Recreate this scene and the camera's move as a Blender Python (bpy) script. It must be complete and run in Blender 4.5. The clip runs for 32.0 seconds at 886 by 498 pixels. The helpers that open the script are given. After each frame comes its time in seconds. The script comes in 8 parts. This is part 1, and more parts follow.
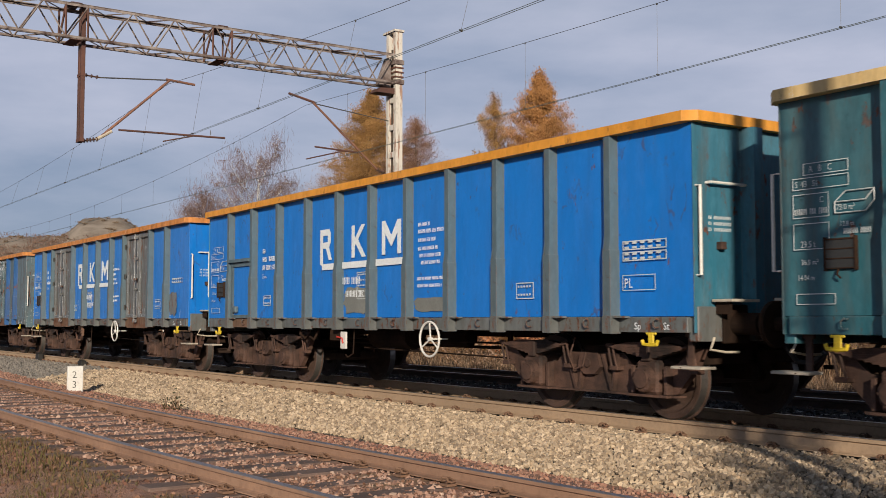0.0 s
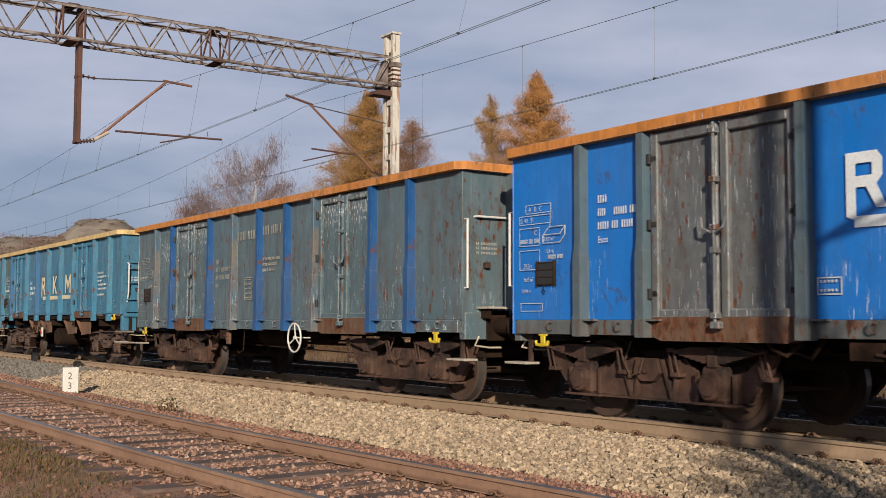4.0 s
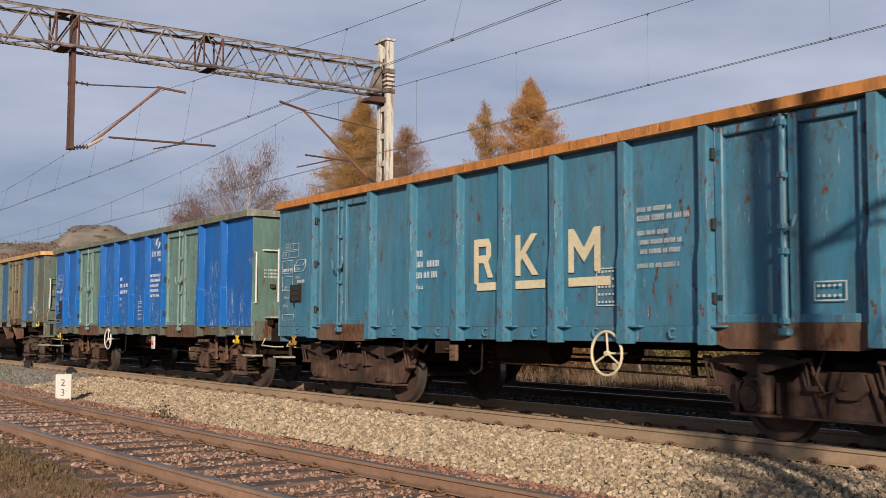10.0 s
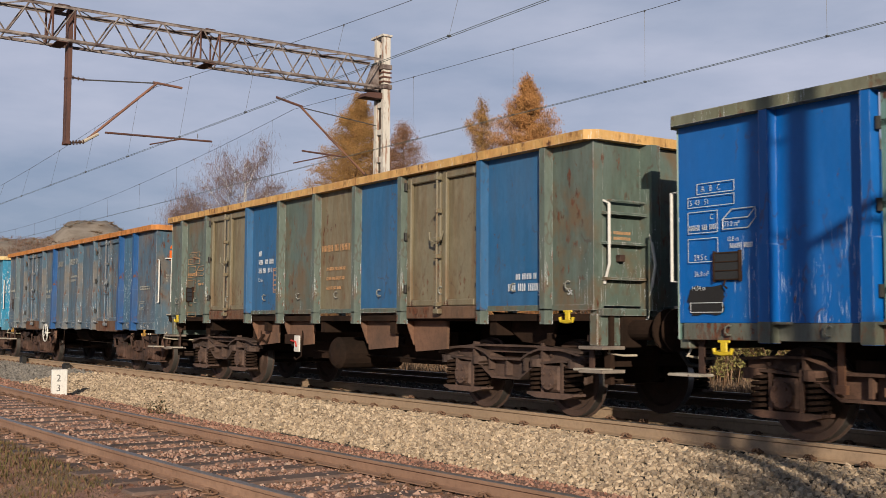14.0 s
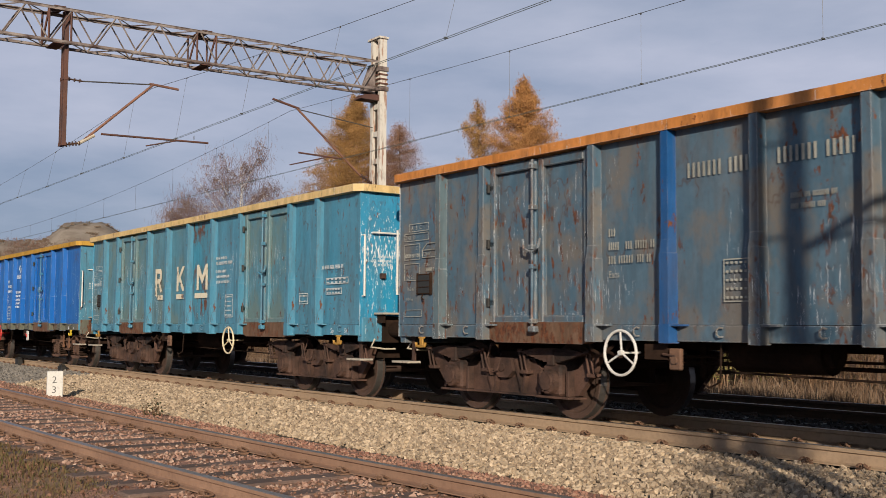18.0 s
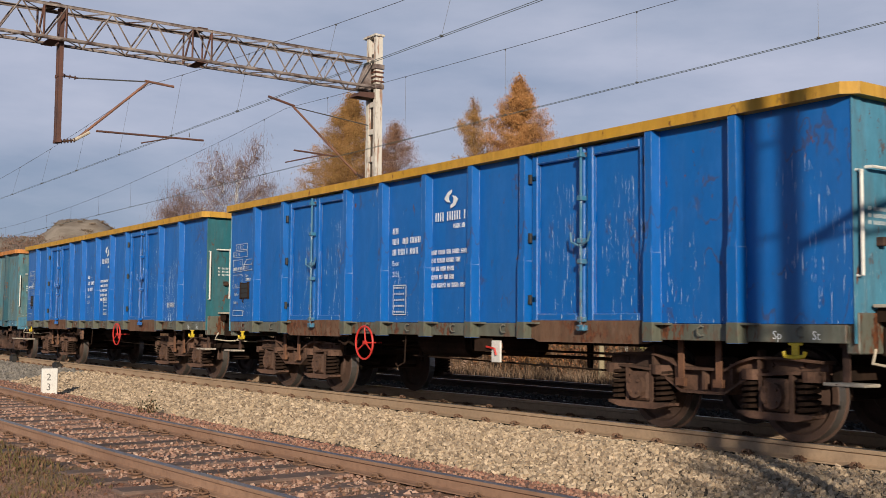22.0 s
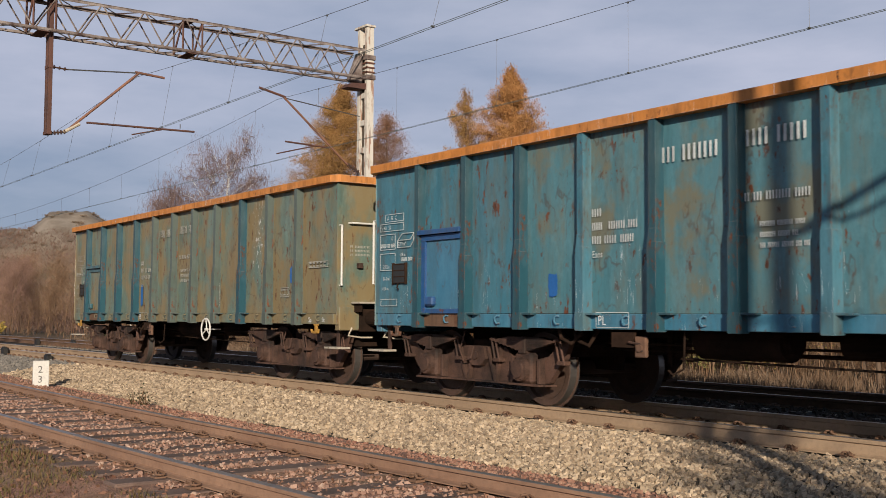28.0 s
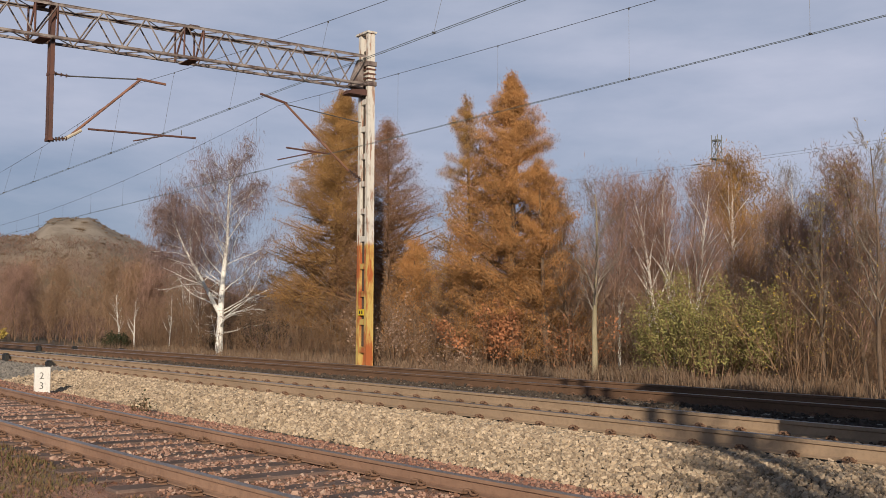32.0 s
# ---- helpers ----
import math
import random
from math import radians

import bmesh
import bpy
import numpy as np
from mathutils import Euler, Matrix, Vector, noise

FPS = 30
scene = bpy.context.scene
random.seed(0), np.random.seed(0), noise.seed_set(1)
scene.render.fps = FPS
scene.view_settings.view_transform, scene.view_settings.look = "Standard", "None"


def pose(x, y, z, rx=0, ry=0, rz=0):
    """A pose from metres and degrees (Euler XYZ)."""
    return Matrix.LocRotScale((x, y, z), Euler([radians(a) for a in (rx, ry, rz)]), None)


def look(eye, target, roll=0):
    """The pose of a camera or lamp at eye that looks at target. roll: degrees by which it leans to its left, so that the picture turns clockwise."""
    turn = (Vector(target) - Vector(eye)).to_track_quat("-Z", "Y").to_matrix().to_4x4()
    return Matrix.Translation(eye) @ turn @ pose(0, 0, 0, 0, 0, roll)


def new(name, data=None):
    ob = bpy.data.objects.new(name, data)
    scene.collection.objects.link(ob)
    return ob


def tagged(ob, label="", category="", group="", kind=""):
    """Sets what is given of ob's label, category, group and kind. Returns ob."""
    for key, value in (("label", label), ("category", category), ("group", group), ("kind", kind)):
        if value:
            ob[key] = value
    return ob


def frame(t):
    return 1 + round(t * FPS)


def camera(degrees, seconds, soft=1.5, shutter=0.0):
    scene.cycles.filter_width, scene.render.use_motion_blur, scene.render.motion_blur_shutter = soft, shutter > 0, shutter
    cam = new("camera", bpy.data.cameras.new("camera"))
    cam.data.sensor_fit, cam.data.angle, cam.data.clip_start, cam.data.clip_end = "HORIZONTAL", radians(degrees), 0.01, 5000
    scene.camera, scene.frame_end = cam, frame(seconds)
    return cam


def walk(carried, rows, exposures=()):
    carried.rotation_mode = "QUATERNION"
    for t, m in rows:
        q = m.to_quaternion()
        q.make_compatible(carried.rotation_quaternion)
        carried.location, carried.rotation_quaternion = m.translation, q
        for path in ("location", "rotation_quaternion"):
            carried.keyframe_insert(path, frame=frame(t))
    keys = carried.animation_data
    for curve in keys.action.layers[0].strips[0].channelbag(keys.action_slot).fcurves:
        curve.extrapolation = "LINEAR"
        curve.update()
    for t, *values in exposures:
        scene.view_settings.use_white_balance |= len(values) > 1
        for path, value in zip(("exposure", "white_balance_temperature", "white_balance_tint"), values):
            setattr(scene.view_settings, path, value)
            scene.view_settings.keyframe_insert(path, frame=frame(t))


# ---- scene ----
# x runs along the railway (the train travels towards +x), y away from the camera, z = 0 at rail top.
EYE = Vector((0.0, -9.766, 1.099))
cam = camera(44.16, 32.0, soft=0.45, shutter=0.1)

# seconds, turn to the left of +y, tilt up, lean (degrees)
TURNS = [
    (0, 56.055, 3.734, -0.001),
    (0.5, 55.991, 3.807, 0.057),
    (1, 55.940, 3.853, 0.083),
    (1.5, 55.902, 3.885, 0.086),
    (2, 55.873, 3.900, 0.081),
    (2.5, 55.859, 3.898, 0.070),
    (3, 55.859, 3.889, 0.117),
    (3.5, 55.871, 3.881, 0.252),
    (5.5, 55.881, 3.784, 0.020),
    (6, 55.895, 3.774, 0.086),
    (6.5, 55.892, 3.764, 0.143),
    (7, 55.863, 3.747, 0.170),
    (7.5, 55.797, 3.738, 0.196),
    (8, 55.716, 3.780, 0.216),
    (8.5, 55.655, 3.869, 0.234),
    (9, 55.613, 3.973, 0.264),
    (9.5, 55.581, 4.089, 0.231),
    (10, 55.549, 4.196, 0.178),
    (10.5, 55.507, 4.248, 0.186),
    (11, 55.465, 4.254, 0.200),
    (11.5, 55.434, 4.235, 0.205),
    (12, 55.418, 4.189, 0.216),
    (12.5, 55.420, 4.131, 0.212),
    (13, 55.421, 4.066, 0.211),
    (13.5, 55.398, 4.014, 0.253),
    (14, 55.361, 4.004, 0.309),
    (14.5, 55.333, 4.025, 0.325),
    (16.5, 55.280, 4.008, 0.369),
    (17, 55.272, 4.035, 0.359),
    (17.5, 55.236, 4.077, 0.352),
    (18, 55.169, 4.106, 0.354),
    (18.5, 55.090, 4.096, 0.373),
    (19, 55.027, 4.048, 0.376),
    (19.5, 54.975, 3.976, 0.395),
    (20, 54.937, 3.886, 0.396),
    (20.5, 54.940, 3.832, 0.358),
    (21, 54.963, 3.865, 0.393),
    (21.5, 54.958, 3.940, 0.461),
    (22, 54.923, 4.004, 0.481),
    (22.5, 54.875, 4.039, 0.491),
    (23, 54.800, 4.055, 0.470),
    (23.5, 54.710, 4.042, 0.424),
    (24, 54.666, 4.000, 0.388),
    (24.5, 54.669, 3.939, 0.352),
    (25, 54.687, 3.845, 0.352),
    (25.5, 54.711, 3.738, 0.397),
    (27.5, 54.551, 3.568, 0.334),
    (28, 54.491, 3.535, 0.292),
    (28.5, 54.443, 3.519, 0.303),
    (29, 54.403, 3.529, 0.316),
    (29.5, 54.382, 3.568, 0.305),
    (30, 54.406, 3.640, 0.275),
    (30.5, 54.444, 3.718, 0.249),
    (31, 54.455, 3.774, 0.255),
    (31.5, 54.481, 3.813, 0.254),
    (32, 54.558, 3.846, 0.229)
]


def aim(turn, tilt, lean):
    a, b = radians(turn), radians(tilt)
    way = Vector((-math.sin(a) * math.cos(b), math.cos(a) * math.cos(b), math.sin(b)))
    return look(EYE, EYE + way * 20.0, lean)


walk(cam, [(t, aim(a, b, c)) for t, a, b, c in TURNS])

# ---- light ----
SUN_WAY = Vector((-0.80, 0.533, -0.275)).normalized()     # the way the sunlight travels
sun_el = math.asin(-SUN_WAY.z)
sun_az = math.atan2(-SUN_WAY.x, -SUN_WAY.y)

world = bpy.data.worlds.new("sky")
scene.world = world
world.use_nodes = True
wn, wl = world.node_tree.nodes, world.node_tree.links
wn.clear()
w_out = wn.new("ShaderNodeOutputWorld")
w_bg = wn.new("ShaderNodeBackground")
w_sky = wn.new("ShaderNodeTexSky")
w_sky.sky_type, w_sky.sun_disc = "NISHITA", False
w_sky.sun_elevation, w_sky.sun_rotation = sun_el, sun_az
w_sky.air_density, w_sky.dust_density, w_sky.ozone_density = 1.0, 0.5, 1.5
w_bg.inputs[1].default_value = 0.062
# thin grey-violet cloud sheet over the blue
w_co = wn.new("ShaderNodeTexCoord")
w_map = wn.new("ShaderNodeMapping")
w_map.inputs["Scale"].default_value = (1.6, 1.6, 6.0)
w_map.inputs["Location"].default_value = (0.55, 0.2, 0.0)
w_map.inputs["Rotation"].default_value = (0.0, 0.12, 0.0)
w_noise = wn.new("ShaderNodeTexNoise")
w_noise.inputs["Scale"].default_value, w_noise.inputs["Detail"].default_value = 2.2, 7.0
w_noise.inputs["Roughness"].default_value = 0.55
w_ramp = wn.new("ShaderNodeValToRGB")
w_ramp.color_ramp.elements[0].position, w_ramp.color_ramp.elements[1].position = 0.24, 0.80
w_ramp.color_ramp.elements[0].color = (4.45, 5.5, 7.95, 1)
w_ramp.color_ramp.elements[1].color = (9.9, 10.1, 12.4, 1)
w_mix = wn.new("ShaderNodeMixRGB")
w_sep = wn.new("ShaderNodeSeparateXYZ")
w_up = wn.new("ShaderNodeMapRange")          # clouds thin out towards the zenith
for key, value in (("From Min", 0.22), ("From Max", 0.55), ("To Min", 0.85), ("To Max", 0.0)):
    w_up.inputs[key].default_value = value
wl.new(w_co.outputs["Generated"], w_sep.inputs[0])
wl.new(w_sep.outputs["Z"], w_up.inputs["Value"])
wl.new(w_up.outputs[0], w_mix.inputs[0])
wl.new(w_co.outputs["Generated"], w_map.inputs["Vector"])
wl.new(w_map.outputs[0], w_noise.inputs["Vector"])
w_lift = wn.new("ShaderNodeMapRange")        # greyer blue low down, whiter cloud above
for key, value in (("From Min", 0.08), ("From Max", 0.32), ("To Min", -0.20), ("To Max", 0.20)):
    w_lift.inputs[key].default_value = value
w_add = wn.new("ShaderNodeMath")
wl.new(w_sep.outputs["Z"], w_lift.inputs["Value"])
wl.new(w_noise.outputs["Fac"], w_add.inputs[0])
wl.new(w_lift.outputs[0], w_add.inputs[1])
wl.new(w_add.outputs[0], w_ramp.inputs["Fac"])
wl.new(w_sky.outputs[0], w_mix.inputs[1])
wl.new(w_ramp.outputs[0], w_mix.inputs[2])
wl.new(w_mix.outputs[0], w_bg.inputs[0])
wl.new(w_bg.outputs[0], w_out.inputs[0])

sun_data = bpy.data.lights.new("sun", "SUN")
sun_data.energy, sun_data.angle, sun_data.color = 4.9, radians(0.42), (1.0, 0.86, 0.68)
sun = new("sun", sun_data)
sun.matrix_world = look(-SUN_WAY * 60, (0, 0, 0))
scene.view_settings.exposure = 0.0

# ---- materials ----
def shader(name):
    m = bpy.data.materials.new(name)
    m.use_nodes = True
    nt = m.node_tree
    return m, nt, nt.nodes["Principled BSDF"]


def node(nt, kind, **inputs):
    n = nt.nodes.new(kind)
    for key, value in inputs.items():
        n.inputs[key.replace("_", " ")].default_value = value
    return n


def noise_at(nt, scale, stretch=(1, 1, 1), detail=5.0, rough=0.6, shift=(0, 0, 0)):
    co = nt.nodes.new("ShaderNodeTexCoord")
    mp = node(nt, "ShaderNodeMapping", Scale=stretch, Location=shift)
    nz = node(nt, "ShaderNodeTexNoise", Scale=scale, Detail=detail, Roughness=rough)
    nt.links.new(co.outputs["Object"], mp.inputs["Vector"])
    nt.links.new(mp.outputs[0], nz.inputs["Vector"])
    return nz.outputs["Fac"]


def ramp(nt, fac, a, b, ca=(0, 0, 0, 1), cb=(1, 1, 1, 1)):
    r = nt.nodes.new("ShaderNodeValToRGB")
    r.color_ramp.elements[0].position, r.color_ramp.elements[1].position = a, b
    r.color_ramp.elements[0].color, r.color_ramp.elements[1].color = ca, cb
    nt.links.new(fac, r.inputs["Fac"])
    return r.outputs["Color"]


def mix(nt, fac, a, b, how="MIX"):
    n = nt.nodes.new("ShaderNodeMixRGB")
    n.blend_type = how
    for slot, v in ((0, fac), (1, a), (2, b)):
        if isinstance(v, (int, float)):
            n.inputs[slot].default_value = v
        elif isinstance(v, tuple):
            n.inputs[slot].default_value = (*v, 1) if len(v) == 3 else v
        else:
            nt.links.new(v, n.inputs[slot])
    return n.outputs[0]


def times(nt, a, b):
    n = nt.nodes.new("ShaderNodeMath")
    n.operation = "MULTIPLY"
    for slot, v in ((0, a), (1, b)):
        if isinstance(v, (int, float)):
            n.inputs[slot].default_value = v
        else:
            nt.links.new(v, n.inputs[slot])
    return n.outputs[0]


def bump(nt, bsdf, fac, strength=0.3, dist=0.01):
    b = node(nt, "ShaderNodeBump", Strength=strength, Distance=dist)
    nt.links.new(fac, b.inputs["Height"])
    nt.links.new(b.outputs[0], bsdf.inputs["Normal"])


def spread(nt, amount):
    """A factor near 1 that differs from object to object."""
    oi = nt.nodes.new("ShaderNodeObjectInfo")
    mr = node(nt, "ShaderNodeMapRange", To_Min=1 - amount, To_Max=1 + amount)
    nt.links.new(oi.outputs["Random"], mr.inputs["Value"])
    return mr.outputs[0]


def plain(name, c, rough=0.7, metal=0.0, var=0.25, scale=6.0, c2=None, bumps=0.15, each=0.0, spec=0.5):
    """A surface with two scales of variation and fine relief."""
    m, nt, bs = shader(name)
    c2 = c2 or tuple(v * (1 - var) for v in c)
    big = noise_at(nt, scale * 0.3, detail=4)
    fine = noise_at(nt, scale * 6, detail=6, rough=0.7)
    col = mix(nt, ramp(nt, big, 0.35, 0.68), c, c2)
    col = mix(nt, times(nt, ramp(nt, fine, 0.45, 0.7), 0.45), col, tuple(v * 0.62 for v in c2))
    if each:
        col = mix(nt, 1.0, col, spread(nt, each), "MULTIPLY")
    nt.links.new(col, bs.inputs["Base Color"])
    bs.inputs["Roughness"].default_value, bs.inputs["Metallic"].default_value = rough, metal
    bs.inputs["Specular IOR Level"].default_value = spec
    if bumps:
        bump(nt, bs, fine, bumps)
    return m


def paint(name, c, rust=0.3, grime=0.4, streak=0.0, fade=0.25, dirt=(0.10, 0.085, 0.065), rough=0.42, seed=0.0, patch=0.0, patch_col=None, wear=0.6, everywhere=False, spots=9.0, gouge=0.5, splash=()):
    """Worn paint on steel: faded areas, dirt, rust spots, and white scratches that run down."""
    m, nt, bs = shader(name)
    sh = (seed * 3.7, seed * 1.3, seed * 2.1)
    faded = tuple(v * (1 - fade) + 0.30 * fade for v in c)
    big = noise_at(nt, 0.9, (1, 1, 0.5), 4, 0.6, sh)
    col = mix(nt, ramp(nt, big, 0.38, 0.68), c, faded)
    run = noise_at(nt, 2.6, (2.2, 2.2, 0.35), 7, 0.62, sh)
    col = mix(nt, times(nt, ramp(nt, run, 0.46, 0.70), grime), col, dirt)
    fine = noise_at(nt, 22.0, (1, 1, 0.6), 6, 0.7, sh)
    col = mix(nt, times(nt, ramp(nt, fine, 0.48, 0.70), 0.35 * grime + 0.1), col, tuple(v * 0.55 for v in c))
    drip = noise_at(nt, 2.0, (2.8, 2.8, 0.35), 7, 0.68, (sh[0] + 6, sh[1], sh[2] + 2))
    col = mix(nt, times(nt, ramp(nt, drip, 0.48, 0.74), min(0.7, 0.9 * grime + 0.10)), col, tuple(v * 0.42 + 0.006 for v in c))
    pale = noise_at(nt, 6.0, (1, 1, 0.45), 8, 0.72, (sh[0] + 15, sh[1] + 5, sh[2] + 1))      # rubbed, chalky areas
    col = mix(nt, times(nt, ramp(nt, pale, 0.50, 0.68), 0.20 + 0.5 * grime), col, tuple(min(1.0, v * 1.25 + 0.035) for v in c))
    if patch:
        pf = noise_at(nt, 1.7, (1.2, 1, 0.8), 5, 0.6, (sh[0] + 9, sh[1], sh[2] + 4))
        col = mix(nt, times(nt, ramp(nt, pf, 0.62 - 0.25 * patch, 0.70 - 0.15 * patch), 0.8), col, patch_col or dirt)
    if rust:
        rf = noise_at(nt, spots * 1.15, (1.15, 1.15, 0.42), 8, 0.68, (sh[0] + 5, sh[1] + 2, sh[2]))
        held = noise_at(nt, 1.1, (1, 1, 0.8), 4, 0.6, (sh[0] + 8, sh[1] + 6, sh[2] + 3))      # rust keeps to some areas
        col = mix(nt, times(nt, ramp(nt, rf, 0.650 - 0.15 * rust, 0.680 - 0.14 * rust), ramp(nt, held, 0.44, 0.56)), col, mix(nt, ramp(nt, fine, 0.4, 0.6), (0.06, 0.026, 0.016), (0.165, 0.06, 0.028)))
    if gouge:       # dark crooked scratches and scuffs
        gn = noise_at(nt, 2.3, (1.5, 1.5, 0.75), 3, 0.5, (sh[0] + 12, sh[1] + 3, sh[2] + 5))
        off = nt.nodes.new("ShaderNodeMath")
        off.operation = "SUBTRACT"
        off.inputs[1].default_value = 0.5
        nt.links.new(gn, off.inputs[0])
        ab = nt.nodes.new("ShaderNodeMath")
        ab.operation = "ABSOLUTE"
        nt.links.new(off.outputs[0], ab.inputs[0])
        line = ramp(nt, ab.outputs[0], 0.007, 0.017, (1, 1, 1, 1), (0, 0, 0, 1))
        where = noise_at(nt, 1.3, (1, 1, 1), 5, 0.65, (sh[0] + 21, sh[1], sh[2] + 13))
        col = mix(nt, times(nt, times(nt, line, ramp(nt, where, 0.53, 0.60)), gouge), col, (0.075, 0.04, 0.028))
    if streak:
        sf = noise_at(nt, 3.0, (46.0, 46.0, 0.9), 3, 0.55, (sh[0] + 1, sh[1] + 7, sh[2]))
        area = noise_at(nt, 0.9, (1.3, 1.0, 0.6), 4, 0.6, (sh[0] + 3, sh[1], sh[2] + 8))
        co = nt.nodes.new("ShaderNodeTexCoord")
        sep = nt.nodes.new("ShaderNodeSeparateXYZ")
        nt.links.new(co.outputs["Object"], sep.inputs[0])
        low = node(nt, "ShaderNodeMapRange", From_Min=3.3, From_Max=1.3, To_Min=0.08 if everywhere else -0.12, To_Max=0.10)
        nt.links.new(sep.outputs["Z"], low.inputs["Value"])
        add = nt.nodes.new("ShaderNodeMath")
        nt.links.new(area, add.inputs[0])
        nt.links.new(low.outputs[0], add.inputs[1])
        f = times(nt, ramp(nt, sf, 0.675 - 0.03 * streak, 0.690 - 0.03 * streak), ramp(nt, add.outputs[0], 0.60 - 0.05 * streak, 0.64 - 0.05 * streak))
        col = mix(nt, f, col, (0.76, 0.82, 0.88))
    for cx, cz, rx, rz in splash:       # white spatter and runs round one spot of the side
        co = nt.nodes.new("ShaderNodeTexCoord")
        mp = node(nt, "ShaderNodeMapping", Location=(-cx / rx, 0, -cz / rz), Scale=(1 / rx, 0, 1 / rz))
        nt.links.new(co.outputs["Object"], mp.inputs["Vector"])
        ln = nt.nodes.new("ShaderNodeVectorMath")
        ln.operation = "LENGTH"
        nt.links.new(mp.outputs[0], ln.inputs[0])
        fl = noise_at(nt, 13.0, (3.6, 3.6, 0.8), 4, 0.6, sh)
        put = nt.nodes.new("ShaderNodeMath")
        put.operation = "MULTIPLY_ADD"
        put.inputs[1].default_value = -0.12
        nt.links.new(ln.outputs["Value"], put.inputs[0])
        nt.links.new(fl, put.inputs[2])
        col = mix(nt, ramp(nt, put.outputs[0], 0.545, 0.575), col, (0.72, 0.74, 0.75))
    if wear:        # chipped, lighter edges
        bv = nt.nodes.new("ShaderNodeBevel")
        bv.samples = 3
        bv.inputs["Radius"].default_value = 0.016
        ge = nt.nodes.new("ShaderNodeNewGeometry")
        dt = nt.nodes.new("ShaderNodeVectorMath")
        dt.operation = "DOT_PRODUCT"
        nt.links.new(bv.outputs[0], dt.inputs[0])
        nt.links.new(ge.outputs["Normal"], dt.inputs[1])
        chip = noise_at(nt, 5.0, (1, 1, 0.35), 6, 0.7, (sh[0] + 2, sh[1] + 4, sh[2]))
        f = times(nt, times(nt, ramp(nt, dt.outputs["Value"], 0.90, 0.985, (1, 1, 1, 1), (0, 0, 0, 1)), ramp(nt, chip, 0.42, 0.60)), wear)
        col = mix(nt, f, col, mix(nt, ramp(nt, chip, 0.55, 0.62), (0.66, 0.68, 0.70) if streak >= 0.35 else tuple(v * 0.45 + 0.20 for v in c), (0.20, 0.085, 0.04)))
    nt.links.new(col, bs.inputs["Base Color"])
    bs.inputs["Roughness"].default_value = rough
    bs.inputs["Specular IOR Level"].default_value = 0.35
    nt.links.new(ramp(nt, run, 0.3, 0.8, (rough * 0.85,) * 3 + (1,), (min(1, rough * 1.6),) * 3 + (1,)), bs.inputs["Roughness"])
    dent = noise_at(nt, 1.6, (1, 1, 1), 3, 0.5, sh)
    b1 = node(nt, "ShaderNodeBump", Strength=0.35, Distance=0.03)
    nt.links.new(dent, b1.inputs["Height"])
    b2 = node(nt, "ShaderNodeBump", Strength=0.18, Distance=0.004)
    nt.links.new(fine, b2.inputs["Height"])
    nt.links.new(b1.outputs[0], b2.inputs["Normal"])
    nt.links.new(b2.outputs[0], bs.inputs["Normal"])
    return m


M_RUSTY = paint("rusty_sill", (0.15, 0.085, 0.052), rust=1.1, grime=0.7, fade=0.05, rough=0.8, dirt=(0.055, 0.04, 0.032), seed=31)
BLUE, DEEP, TEAL = (0.002, 0.163, 0.59), (0.0005, 0.113, 0.42), (0.040, 0.175, 0.295)
M_UNDER = plain("underframe_rust", (0.046, 0.026, 0.018), 0.95, 0, 0.45, 3.0, (0.014, 0.010, 0.008), spec=0.1)
M_BOGIE = plain("bogie_rust", (0.120, 0.065, 0.048), 0.8, 0, 0.4, 8.0, (0.022, 0.015, 0.013), spec=0.35)
M_BOGIEC = plain("bogie_red_rust", (0.155, 0.086, 0.060), 0.85, 0, 0.4, 6.0, (0.05, 0.031, 0.024), spec=0.3)
M_PLATE = plain("bracket_rust", (0.23, 0.12, 0.075), 0.85, 0, 0.35, 3.0, (0.10, 0.06, 0.042))
M_BOGIED = plain("oily_bogie", (0.13, 0.08, 0.062), 0.8, 0, 0.4, 4.0, (0.05, 0.035, 0.03), spec=0.35)
M_BOARDD = plain("worn_step_board", (0.30, 0.26, 0.22), 0.8, 0, 0.5, 9.0, (0.13, 0.10, 0.085))
M_FIG = plain("worn_figures", (0.13, 0.125, 0.12), 0.7)
M_STRAP = plain("orange_rust_strap", (0.25, 0.115, 0.055), 0.85, 0, 0.35, 6.0, (0.12, 0.06, 0.04))
M_BLACK = plain("grease_black", (0.02, 0.019, 0.018), 0.6)
M_WHEEL = plain("wheel_steel", (0.095, 0.054, 0.04), 0.75, 0.1, 0.35, 5.0, (0.055, 0.034, 0.026))
M_TREAD = plain("wheel_tread", (0.26, 0.24, 0.225), 0.4, 0.8, 0.2, 5.0)
M_WHITE = plain("white_paint", (0.74, 0.73, 0.70), 0.5, 0, 0.15, 5.0)
M_INK = plain("white_stencil", (0.76, 0.81, 0.86), 0.5, 0, 0.12, 5.0)
M_CREAM = plain("cream_stencil", (0.78, 0.68, 0.47), 0.6, 0, 0.2, 5.0)
M_CREAMR = paint("rust_stained_cream", (0.72, 0.66, 0.52), rust=0.45, grime=0.25, fade=0.0, seed=41, dirt=(0.40, 0.22, 0.09), gouge=0.8)
M_FAINT = plain("faint_stencil", (0.62, 0.67, 0.69), 0.6, 0, 0.3, 9.0)
M_ORSTEN = plain("orange_stencil", (0.62, 0.34, 0.16), 0.6, 0, 0.3, 9.0)
M_YEL = plain("yellow_paint", (0.75, 0.55, 0.03), 0.5, 0, 0.25, 7.0)
